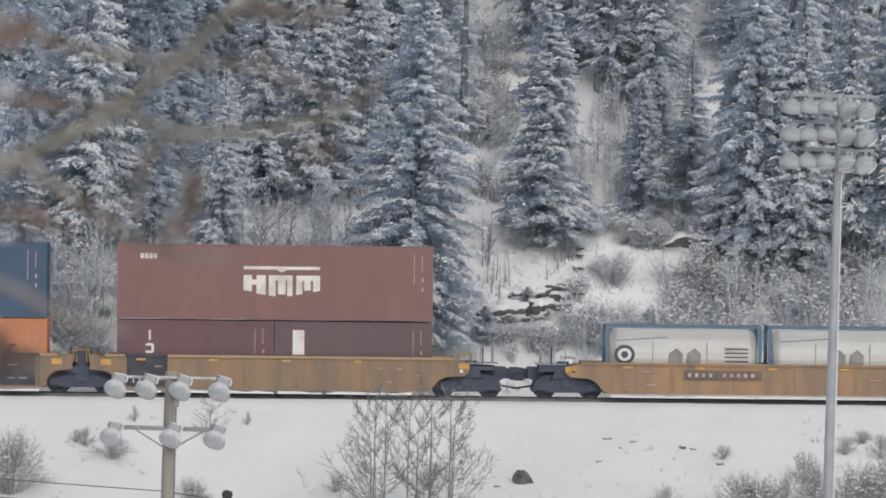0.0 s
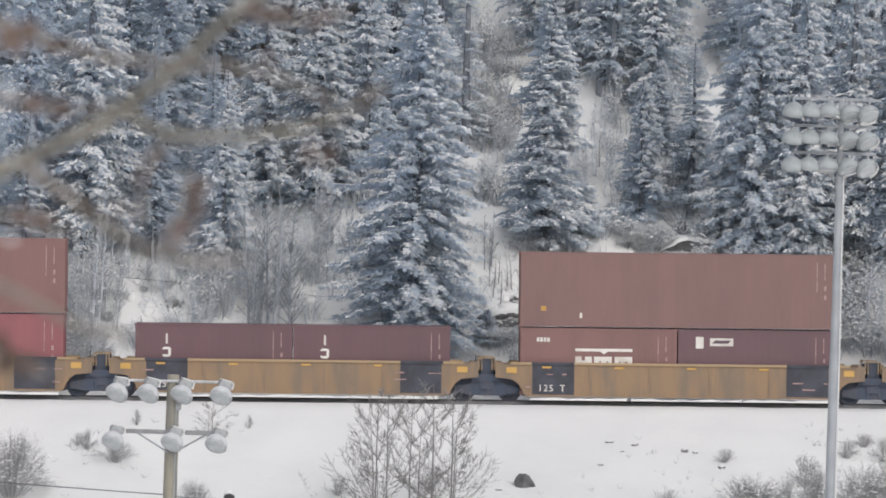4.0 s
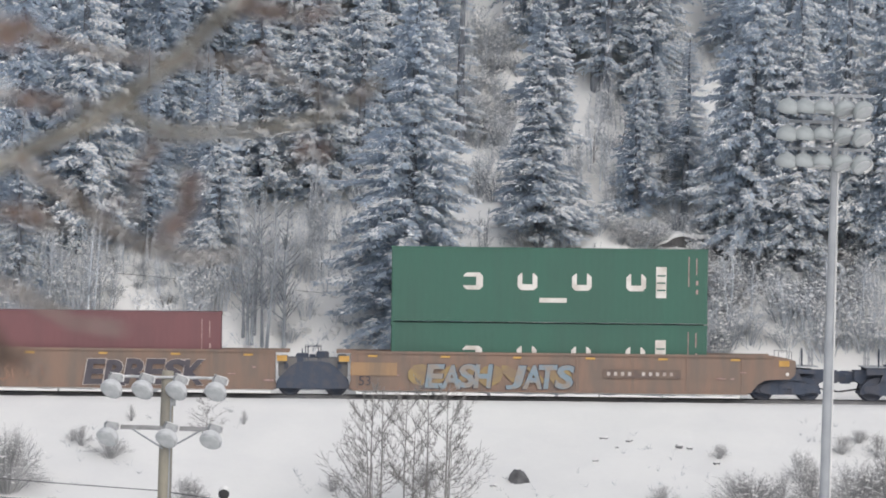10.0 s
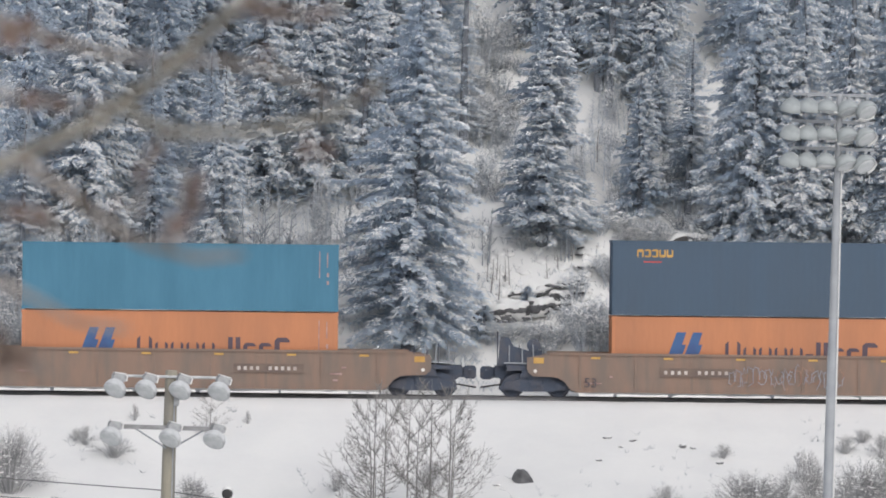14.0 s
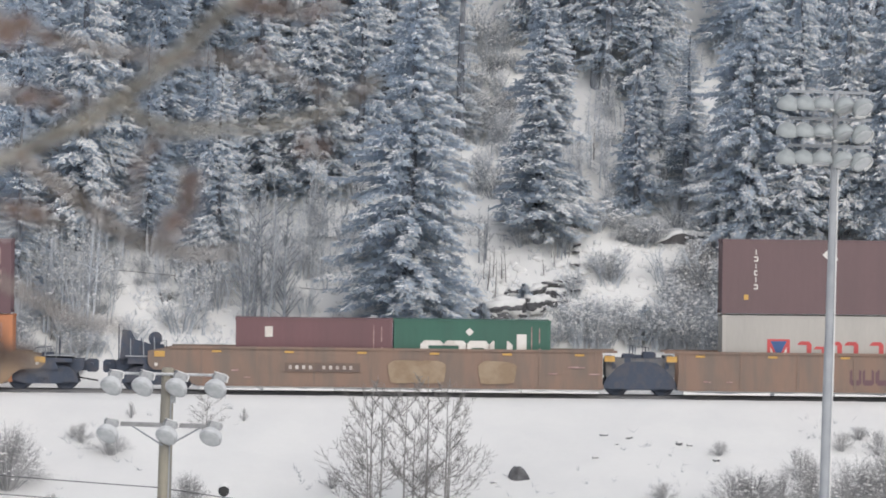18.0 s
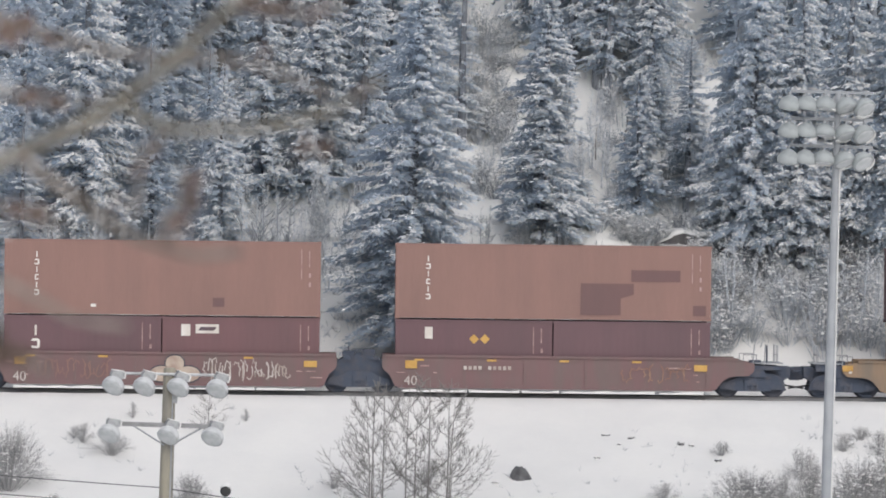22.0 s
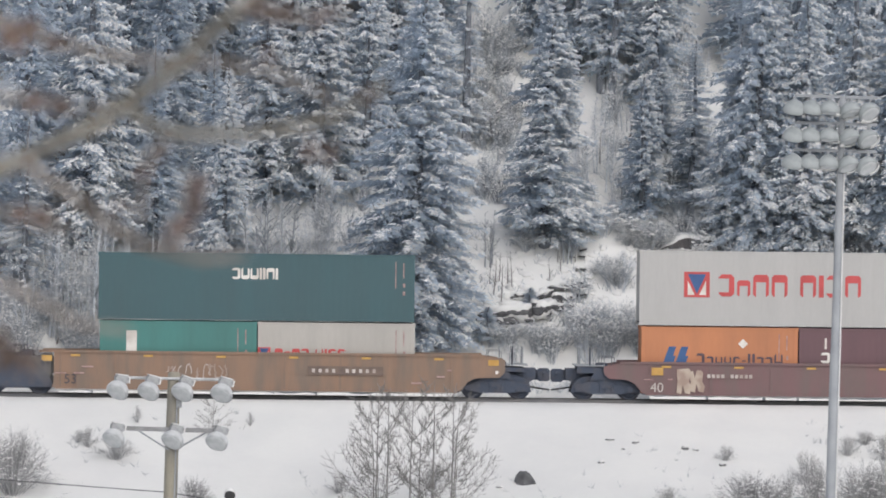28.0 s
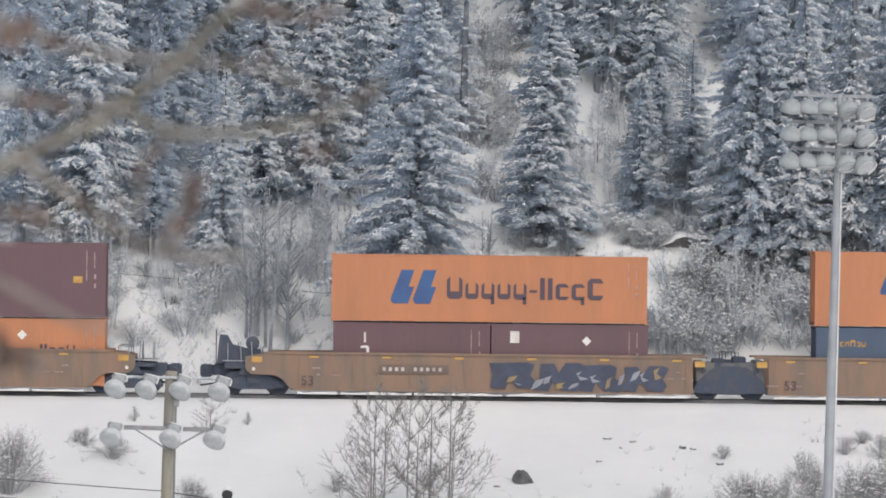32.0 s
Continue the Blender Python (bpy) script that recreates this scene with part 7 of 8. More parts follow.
    ('frost_round', 10.4, 6.08, 1.14, 1.11),
    ('frost_low', 2.66, 6.27, 0.91, 1.5),
    ('frost_bush', 5.99, 5.71, 1.85, 1.48),
    ('frost_round', 9.7, 6.45, 1.05, 1.17),
    ('frost_bush', 7.63, 6.43, 1.09, 1.21),
    ('frost_round', 9.69, 5.99, 1.9, 1.37),
    ('frost_bush', 6.61, 5.9, 1.3, 1.08),
    ('frost_bush', 9.34, 6.05, 1.43, 1.4),
    ('frost_bush', 6.9, 6.0, 1.57, 1.04),
    ('frost_bush', 10.15, 6.19, 1.06, 1.18),
    ('frost_round', 6.69, 5.9, 1.3, 1.01),
    ('frost_bush', 2.66, 6.38, 0.8, 1.39),
    ('frost_bush', 5.67, 6.72, 1.19, 1.06),
    ('frost_bush', -16.98, 6.19, 1.24, 1.23),
    ('frost_bush', -13.69, 5.77, 1.24, 0.95),
    ('frost_low', -14.59, 6.34, 1.14, 1.37),
    ('frost_bush', -13.85, 5.32, 1.44, 1.16),
    ('frost_bush', -14.62, 5.99, 1.09, 1.27),
    ('frost_low', -17.54, 6.6, 0.92, 1.19),
    ('frost_low', -16.83, 6.18, 1.38, 1.07),
    ('frost_low', -14.15, 5.38, 1.42, 1.06),
    ('frost_round', -17.75, 6.05, 1.52, 1.21),
    ('frost_low', -14.36, 6.49, 1.2, 1.48),
    ('frost_bush', -14.02, 6.28, 1.0, 1.43),
    ('frost_round', -13.79, 5.67, 0.95, 1.39),
    ('frost_round', -16.86, 5.38, 1.55, 1.42),
    ('frost_bush', -13.33, 5.62, 1.17, 1.0),
    ('frost_bush', -17.56, 5.89, 0.91, 1.45),
    ('frost_bush', -16.57, 6.43, 1.29, 1.41),
    ('frost_bush', -16.41, 5.77, 1.67, 1.48),
    ('frost_round', -17.54, 5.49, 1.63, 1.34),
    ('frost_low', -14.33, 6.44, 1.37, 0.98),
    ('frost_bush', -13.63, 6.27, 0.98, 1.13),
    ('frost_bush', -15.72, 6.67, 1.55, 1.15),
    ('frost_bush', -14.36, 5.99, 1.58, 1.51),
    ('frost_round', -14.61, 5.89, 1.16, 1.08),
    ('frost_round', -14.85, 6.65, 1.03, 1.16),
    ('round_brush', 16.26, 7.63, 1.23, 1.5),
    ('round_brush', 11.84, 9.32, 1.23, 0.91),
    ('frost_low', 16.83, 7.92, 1.02, 1.42),
    ('round_brush', 10.63, 9.64, 1.67, 1.44),
    ('frost_low', 13.06, 11.11, 1.52, 0.89),
    ('frost_low', 10.84, 11.1, 1.5, 1.45),
    ('grey_bush', 11.71, 8.47, 1.42, 1.21),
    ('round_brush', 16.48, 8.33, 1.38, 1.42),
    ('frost_low', 11.34, 8.02, 1.08, 1.46),
    ('grey_bush', 13.9, 8.53, 1.3, 1.03),
    ('grey_bush', 12.09, 11.12, 1.38, 1.23),
    ('grey_bush', 12.99, 9.35, 1.19, 1.32),
    ('grey_bush', 12.73, 10.26, 1.2, 0.87),
    ('grey_bush', 18.66, 10.4, 1.54, 1.18),
    ('frost_low', 15.83, 9.2, 1.18, 1.16),
    ('round_brush', 16.6, 10.14, 1.14, 1.36),
    ('grey_bush', 17.24, 9.77, 1.14, 1.55),
    ('frost_low', 14.08, 8.58, 1.63, 1.4),
    ('grey_bush', 15.65, 10.96, 1.17, 1.15),
    ('round_brush', 14.74, 10.97, 1.48, 1.19),
    ('round_brush', 10.61, 9.14, 1.15, 1.46),
    ('grey_bush', 14.98, 8.01, 1.63, 1.26),
    ('grey_bush', 16.13, 8.89, 1.51, 1.52),
    ('grey_bush', 13.38, 10.45, 1.7, 1.44),
    ('round_brush', 12.06, 8.01, 1.68, 1.13),
    ('frost_low', 11.24, 7.83, 1.45, 1.42),
    ('grey_bush', 15.04, 8.91, 1.62, 1.54),
    ('grey_bush', 10.87, 8.99, 1.39, 1.32),
    ('grey_bush', 13.15, 10.0, 1.23, 1.3),
    ('frost_low', 15.92, 7.69, 1.47, 1.37),
    ('grey_bush', 11.49, 8.37, 1.43, 1.19),
]


def plant_shrubs():
    rnd = random.Random(9)
    for kind, x, y, tall, wide in SHRUBS:
        make, h0, w0, words = SHRUB_KINDS[kind]
        name = "birch_sapling" if "sapling" in kind else ("bare_tree" if "tree" in kind or "spread" in kind else "shrub")
        ob = tagged(new(name), words, "shrub" if name == "shrub" else "tree", "bare plants on the slopes")
        q, k = wide / w0, tall / h0
        ob.matrix_basis = Matrix.Translation((x, y, height(x, y))) @ pose(0, 0, 0, 0, 0, rnd.uniform(0, 360) if "fan_" not in kind else 0) @ Matrix.Diagonal((q, q, k, 1))
        for part_name, me in shared(("shrub", kind), make):
            p = part(part_name.rstrip("s") if part_name == "stems" else part_name, me, ob)
            if part_name != "trunk":
                tagged(p, kind="stuff")


plant_shrubs()


# patches of brush: kinds, x from, to, y from, to, count, height from, to, half-width from, to
PATCHES = [
    (("dim_thicket", "dim_bush"), 3.0, 5.3, 10.9, 11.9, 9, 0.7, 1.1, 0.6, 0.9),
    (("dim_bush", "dim_thicket"), 5.6, 9.2, 11.7, 12.5, 15, 0.7, 1.1, 0.6, 0.9),
    (("dim_thicket",), 6.4, 8.0, 9.3, 10.0, 6, 0.8, 1.2, 0.5, 0.8),
    (("dim_thicket", "dim_bush", "frost_round", "frost_low"), 4.9, 12.0, 5.9, 7.6, 22, 0.6, 1.3, 0.5, 0.9),
    (("frost_round", "dim_thicket", "frost_low"), 9.2, 12.2, 8.4, 10.6, 12, 0.6, 1.2, 0.6, 0.9),
    (("dim_tree",), -16.2, -13.2, 6.4, 7.8, 8, 3.6, 5.2, 0.7, 1.1),
    (("dim_bush", "dim_thicket", "dark_sapling"), -13.2, -8.8, 7.6, 11.0, 20, 0.5, 1.1, 0.4, 0.8),
    (("frost_tree", "dim_tree", "frost_spread"), -9.4, -4.6, 9.6, 12.6, 18, 2.2, 4.2, 0.7, 1.1),
    (("dim_tree", "dark_sapling"), -3.9, -2.4, 12.0, 15.5, 6, 2.2, 3.6, 0.5, 0.8),
    (("dim_thicket", "dim_bush"), -17.2, -13.8, 4.2, 5.6, 12, 0.6, 1.0, 0.5, 0.8),
    (("frost_round",), 2.0, 4.4, 5.5, 6.3, 5, 1.0, 1.4, 0.6, 0.9),
    (("dark_sapling",), 1.8, 3.0, 8.2, 10.6, 6, 1.2, 2.4, 0.3, 0.5),
    (("dark_sapling",), 4.4, 5.6, 9.2, 10.8, 4, 0.9, 1.7, 0.3, 0.4),
    (("dark_sapling", "dim_tree"), 5.6, 8.2, 13.2, 20.0, 14, 1.4, 2.8, 0.4, 0.7),
    (("frost_tree", "dim_tree"), 5.2, 8.0, 13.4, 21.5, 16, 1.8, 3.2, 0.6, 1.0),
    (("dim_bush", "dim_tree"), 9.6, 11.6, 17.0, 24.0, 10, 1.0, 2.2, 0.6, 0.9),
    (("dim_bush", "dark_sapling"), -17.5, -13.0, 5.6, 8.0, 10, 0.6, 1.2, 0.5, 0.8),
]


def plant_patches():
    """Saplings and slender trees one by one; the brush of each patch as one thicket."""
    rnd = random.Random(77)
    for kinds, x0, x1, y0, y1, count, h0, h1, w0, w1 in PATCHES:
        brush, words = {}, ""
        mid = Vector(((x0 + x1) / 2, (y0 + y1) / 2, height((x0 + x1) / 2, (y0 + y1) / 2)))
        for _ in range(count):
            kind = rnd.choice(kinds)
            make, tall, wide, text = SHRUB_KINDS[kind]
            x, y = rnd.uniform(x0, x1), rnd.uniform(y0, y1)
            q, k = rnd.uniform(w0, w1) / wide, rnd.uniform(h0, h1) / tall
            m = Matrix.Translation((x, y, height(x, y))) @ pose(0, 0, 0, rnd.uniform(-6, 6), rnd.uniform(-6, 6), rnd.uniform(0, 360)) @ Matrix.Diagonal((q, q, k, 1))
            meshes = shared(("shrub", kind), make)
            if "bush" in kind or "thicket" in kind:
                words = text
                turn = np.array((Matrix.Translation(-mid) @ m).to_3x3())
                move = np.array((Matrix.Translation(-mid) @ m).translation)
                for part_name, me in meshes:
                    co = np.empty(len(me.vertices) * 3)
                    me.vertices.foreach_get("co", co)
                    v, f = brush.setdefault((part_name, me.materials[0].name), ([], []))
                    base = len(v)
                    v.extend(map(tuple, co.reshape(-1, 3) @ turn.T + move))
                    f.extend(tuple(i + base for i in p.vertices) for p in me.polygons)
                continue
            shrubby = "low" in kind or "round" in kind
            ob = tagged(new("shrub" if shrubby else "birch_sapling" if "sapling" in kind else "bare_tree"), text, "shrub" if shrubby else "tree", "bare plants on the slopes")
            ob.matrix_basis = m
            for part_name, me in meshes:
                p = part("stem" if part_name == "stems" else part_name, me, ob)
                if part_name != "trunk":
                    tagged(p, kind="stuff")
        if brush:
            ob = tagged(new("thicket"), words.replace("bush", "thicket") + " on the slope", "brush", kind="stuff")
            ob.matrix_basis = Matrix.Translation(mid)
            for (part_name, mat), (v, f) in brush.items():
                tagged(part(part_name.rstrip("s"), raw_mesh(part_name, v, f, bpy.data.materials[mat]), ob), kind="stuff")


plant_patches()


def underbrush():
    """Frosted weeds and twigs all over the cut slope, far too many to count."""
    rnd = random.Random(21)
    s = Shape()
    for _ in range(3400):
        x, y = rnd.uniform(-25, 26), 4.0 + 30.0 * rnd.random() ** 1.4
        if noise.noise(Vector((x * 0.22, y * 0.3, 5.0))) < (0.02 if x > 0 else -0.08):
            continue
        if 2.5 < x < 10.5 and 8.0 < y < 13.5 and rnd.random() < 0.85:  # open snow
            continue
        z = height(x, y)
        for _ in range(7):
            w = rnd.uniform(0, 6.28)
            ln = rnd.uniform(0.2, 0.75)
            o = Vector((x + rnd.uniform(-0.25, 0.25), y + rnd.uniform(-0.25, 0.25), z - 0.05))
            d = Vector((math.cos(w) * 0.6, math.sin(w) * 0.6, rnd.uniform(0.4, 1.2))).normalized()
            tip = o + d * ln
            s.spike(o, tip, 0.016)
            for _ in range(2):
                q = o.lerp(tip, rnd.uniform(0.4, 0.9))
                e = Vector((rnd.uniform(-1, 1), rnd.uniform(-1, 1), rnd.uniform(0, 0.8))).normalized()
                s.spike(q, q + e * ln * 0.4, 0.010)
    tagged(new("underbrush", s.mesh("underbrush", TWIG)), "frosted weeds and low twigs on the snowy slope", "underbrush", kind="stuff")


underbrush()


def slope_crust():
    """Lumps of drifted snow and single dark stalks on the open snow of the slope."""
    rnd = random.Random(91)
    bm = bmesh.new()
    bmesh.ops.create_icosphere(bm, subdivisions=2, radius=1)
    ball = [v.co.copy() for v in bm.verts]
    faces = [tuple(v.index for v in f.verts) for f in bm.faces]
    bm.free()
    verts, tris, stalks = [], [], Shape()
    for _ in range(420):
        x, y = rnd.uniform(-13.5, 12.5), rnd.uniform(6.6, 13.0)
        r, o, base = rnd.uniform(0.05, 0.20), rnd.uniform(0, 50), len(verts)
        z = height(x, y)
        for c in ball:
            k = 1 + 0.5 * noise.noise(c * 1.4 + Vector((o, 0, 0)))
            verts.append((x + c.x * r * k * 1.3, y + c.y * r * k, z + 0.62 * c.y * r * k + c.z * r * k * 0.55))
        tris.extend(tuple(i + base for i in f) for f in faces)
    for _ in range(460):
        x, y = rnd.uniform(-13.5, 12.5), rnd.uniform(6.6, 14.0)
        for _ in range(rnd.choice((1, 1, 2, 4))):
            o = Vector((x + rnd.uniform(-0.1, 0.1), y, height(x, y) - 0.03))
            d = Vector((rnd.uniform(-0.6, 0.6), rnd.uniform(-0.3, 0.3), 1)).normalized()
            tip = o + d * rnd.uniform(0.08, 0.42)
            stalks.spike(o, tip, 0.012)
            q = o.lerp(tip, 0.6)
            stalks.spike(q, q + Vector((rnd.uniform(-0.12, 0.12), 0, 0.08)), 0.008)
    me = raw_mesh("snow_lumps", verts, tris, SNOW)
    me.shade_smooth()
    tagged(new("snow_lumps", me), "small lumps of drifted snow on the slope", "snow", kind="stuff")
    tagged(new("dry_stalks", stalks.mesh("dry_stalks", GREY_TWIG)), "single dry stalks standing out of the slope's snow", "weeds", kind="stuff")


slope_crust()


def bank_weeds():
    """Dry stalks and crusts that poke through the snow of the embankment."""
    rnd = random.Random(33)
    s = Shape()
    for x0, y0, spread, count in WEEDS:
        for _ in range(count):
            x, y = x0 + rnd.gauss(0, spread), y0 + rnd.gauss(0, spread * 1.6)
            z = height(x, y) - 0.02
            for _ in range(rnd.randint(2, 6)):
                o = Vector((x + rnd.uniform(-0.06, 0.06), y + rnd.uniform(-0.06, 0.06), z))
                d = Vector((rnd.uniform(-0.9, 0.9), rnd.uniform(-0.6, 0.6), rnd.uniform(0.3, 1.0))).normalized()
                s.spike(o, o + d * rnd.uniform(0.08, 0.34), 0.008)
    tagged(new("dry_weeds", s.mesh("dry_weeds", GREY_TWIG)), "sparse dry stalks poking through the embankment snow", "weeds", kind="stuff")


WEEDS = [
    (15.39, -5.93, 0.7, 26),
    (16.44, -7.5, 0.5, 14),
    (13.63, -9.66, 0.6, 18),
    (8.74, -10.82, 0.8, 16),
    (7.84, -7.44, 0.5, 6),
    (9.94, -11.79, 0.5, 8),
    (-13.35, -7.25, 0.5, 10),
    (-11.92, -8.28, 0.4, 12),
    (-14.32, -10.39, 0.8, 8),
    (-10.47, -5.3, 0.3, 4),
    (-7.7, -4.7, 0.5, 6),
    (-4.61, -10.67, 0.5, 10),
    (2.05, -11.1, 0.4, 6),
    (3.7, -11.73, 0.5, 5),
    (5.81, -10.86, 0.6, 4),
    (-1.7, -6.92, 1.0, 10),
    (0.4, -10.01, 0.7, 10),
    (-2.95, -10.6, 0.6, 10),
]
bank_weeds()


def boulder(seed, size, cap=False):
    """A rough angular rock, or the snow that lies on it."""
    bm = bmesh.new()
    bmesh.ops.create_icosphere(bm, subdivisions=3, radius=1)
    for v in bm.verts:
        q = v.co * 1.3 + Vector((seed * 3.7, 0, 0))
        k = 1 + 0.45 * noise.noise(q) + 0.18 * noise.noise(q * 3)
        z = max(-0.6, min(0.75, v.co.z * 1.3)) * 0.5 if seed != 7 else 0.8 * v.co.z - 0.5 * abs(v.co.x) + 0.25 * v.co.x
        if cap:
            if size > 0.92:
                z += 0.14 if v.co.z > -0.1 else -0.1
            else:
                z = z * 1.0 + 0.16 if v.co.z > 0.12 + 0.25 * noise.noise(q * 2) else z - 0.12
            k *= 0.97 if size < 0.92 else 1.07
        v.co = Vector((v.co.x * k * size * 1.15, v.co.y * k * size * 0.8, z * k * size))
    me = bpy.data.meshes.new("snow_cap" if cap else "rock")
    bm.to_mesh(me)
    bm.free()
    me.materials.append(SNOW if cap else ROCK)
    if cap:
        me.shade_smooth()
    return me


ROCKS = [
    (6.33, -6.56, 0.13),
    (7.27, -6.83, 0.13),
    (9.12, -7.27, 0.17),
    (9.5, -7.42, 0.13),
    (3.07, -10.46, 0.4),
    (2.1, -10.85, 0.13),
    (5.93, -8.81, 0.13),
    (10.42, -8.79, 0.17),
    (6.78, -7.47, 0.08),
    (2.51, 7.48, 0.77),
    (3.26, 7.62, 0.82),
    (4.11, 7.81, 0.77),
    (4.91, 8.34, 0.55),
    (5.27, 8.99, 0.37),
    (3.32, 8.47, 0.36),
    (5.41, 10.59, 0.14),
    (5.88, 11.09, 0.12),
    (5.81, 9.93, 0.14),
    (5.71, 9.28, 0.11),
]


def place_rocks():
    for i, (x, y, size) in enumerate(ROCKS):
        ob = tagged(new("boulder"), "dark rock with a cap of snow" if i != 4 else "bare dark angular rock in the snow", "rock", "rocks on the slopes")
        ob.matrix_basis = Matrix.Translation((x, y, height(x, y) + 0.02 * size)) @ pose(0, 0, 0, 0, 0, 40 * i) @ Matrix.Diagonal((1, 1, 1.3 if i == 4 else 1, 1))
        part("rock", boulder(i + 3, size), ob)
        if i != 4:
            part("snow_cap", boulder(i + 3, size, True), ob)


place_rocks()

# rock ledges that show through the snow: x, y, half-length, height
LEDGES = [
    (2.30, 7.45, 0.42, 0.30), (2.75, 7.35, 0.50, 0.42), (3.35, 7.40, 0.46, 0.36), (3.85, 7.62, 0.40, 0.30), (4.62, 7.85, 0.40, 0.30), (5.10, 7.95, 0.34, 0.22),
    (3.80, 8.25, 0.44, 0.20), (4.30, 8.55, 0.46, 0.18), (4.80, 8.85, 0.42, 0.14), (3.10, 8.00, 0.36, 0.22),
    (2.05, 7.62, 0.16, 0.26), (2.52, 7.62, 0.20, 0.20), (3.02, 7.55, 0.14, 0.24), (3.30, 7.72, 0.22, 0.16), (3.62, 7.52, 0.16, 0.28), (4.10, 7.66, 0.18, 0.24),
    (2.35, 7.22, 0.22, 0.22), (2.95, 7.15, 0.24, 0.26), (3.60, 7.22, 0.18, 0.20), (4.22, 7.98, 0.20, 0.14), (4.42, 7.60, 0.15, 0.22), (3.52, 8.05, 0.17, 0.15),
    (5.82, 9.05, 0.16, 0.12), (5.76, 9.95, 0.18, 0.09), (5.80, 10.6, 0.15, 0.10), (5.85, 10.95, 0.15, 0.11), (5.83, 11.4, 0.17, 0.12), (5.75, 8.6, 0.2, 0.14),
]


def place_ledges():
    for i, (x, y, wide, high) in enumerate(LEDGES):
        ob = tagged(new("rock_ledge"), "dark broken rock showing through the snow", "rock", "rocks on the slopes")
        ob.matrix_basis = Matrix.Translation((x, y - 0.1, height(x, y) + 0.05)) @ pose(0, 0, 0, 0, -8 + 16 * math.sin(5.0 * i), 30 * math.sin(3.0 * i)) @ Matrix.Diagonal((wide, 0.35, high, 1))
        part("rock", boulder(40 + i, 0.95), ob)
        part("snow_lid", boulder(40 + i, 0.95, True), ob, "", Matrix.Translation((0.1 * math.sin(i), 0.55, 0.42)) @ Matrix.Diagonal((1.0, 1.0, 0.7, 1)))


place_ledges()


def earth_bank():
    """A low undercut bank of dark soil below the shelf, with snow on its lip and roots hanging from it."""
    ob = tagged(new("earth_bank"), "dark undercut earth bank below a snowy shelf", "bank")
    face, lip, roots = Shape(), Shape(), Shape()
    nx, nz = 60, 6
    for i in range(nx + 1):
        x = 8.9 + 5.2 * i / nx
        ends = min(1.0, 6 * i / nx, 6 * (1 - i / nx))
        y0 = 12.0 - 0.30 * (x - 9) + 0.25 * noise.noise(Vector((x * 0.8, 0, 2)))
        tall = (0.78 + 0.22 * noise.noise(Vector((x * 1.1, 3, 0)))) * ends
        base = height(x, y0 - 0.25)
        for k in range(nz + 1):
            u = k / nz
            face.v.append((x, y0 + 0.22 * math.sin(u * 3.1) - 0.12 * u + 0.08 * noise.noise(Vector((x * 3, u * 3, 1))), base - 0.1 + (tall + 0.1) * u))
        rim = base + tall
        for k, (dy, dz) in enumerate(((-0.30, -0.02), (-0.26, 0.10), (0.05, 0.17), (0.7, 0.12), (1.5, -0.1))):
            lip.v.append((x, y0 + dy + 0.08 * noise.noise(Vector((x * 2.5, k, 5))), rim + dz * ends + 0.05 * noise.noise(Vector((x * 2, k, 8)))))
        if i % 2 and ends > 0.7:
            a = Vector((x, y0 - 0.2, rim))
            roots.spike(a, a + Vector((0.15 * math.sin(i * 2.1), -0.1, -0.25 - 0.15 * math.sin(i * 1.3))), 0.018)
    face.f = [(i * (nz + 1) + k, (i + 1) * (nz + 1) + k, (i + 1) * (nz + 1) + k + 1, i * (nz + 1) + k + 1) for i in range(nx) for k in range(nz)]
    lip.f = [(i * 5 + k, (i + 1) * 5 + k, (i + 1) * 5 + k + 1, i * 5 + k + 1) for i in range(nx) for k in range(4)]
    part("soil_face", face.mesh("soil_face", EARTH, True), ob, "dark frozen soil")
    part("snow_lip", lip.mesh("snow_lip", SNOW, True), ob, "snow along the bank's edge")
    part("roots", roots.mesh("roots", SAPLING_BARK), ob, "thin hanging roots")


earth_bank()


# ---- floodlight poles on the field ----
def lamp_head(parent, m, size, label="round floodlight with a frosty glass", mat=None):
    """A bowl reflector that faces local -y, with its box of ballast above."""
    bowl = part("floodlight", shared(("bowl", mat), lambda: Shape().turned([(-0.02, 0.285), (0.0, 0.30), (0.07, 0.295), (0.16, 0.265), (0.24, 0.20), (0.29, 0.13), (0.33, 0.06)], 20, "y").mesh("floodlight", mat or LAMP_PALE, True)), parent, label, m @ Matrix.Diagonal((size, size, size, 1)))
    part("lens", shared("lens", lambda: Shape().turned([(-0.034, 0.06), (-0.032, 0.14), (-0.028, 0.21), (-0.022, 0.252), (0.0, 0.255)], 20, "y").mesh("lens", LENS_GLASS, True)), bowl)
    return bowl


def rim_snow():
    """A crescent along the lower edge of a lamp's glass."""
    arc = [radians(-95 + 11 * k) for k in range(11)]
    ring = [(0.30 * math.cos(a), 0.30 * math.sin(a)) for a in arc] + [(0.02 + 0.25 * math.cos(a), 0.035 + 0.25 * math.sin(a)) for a in reversed(arc)]
    return Shape().slab(ring, -0.06, -0.025).mesh("rim_snow", SNOW)


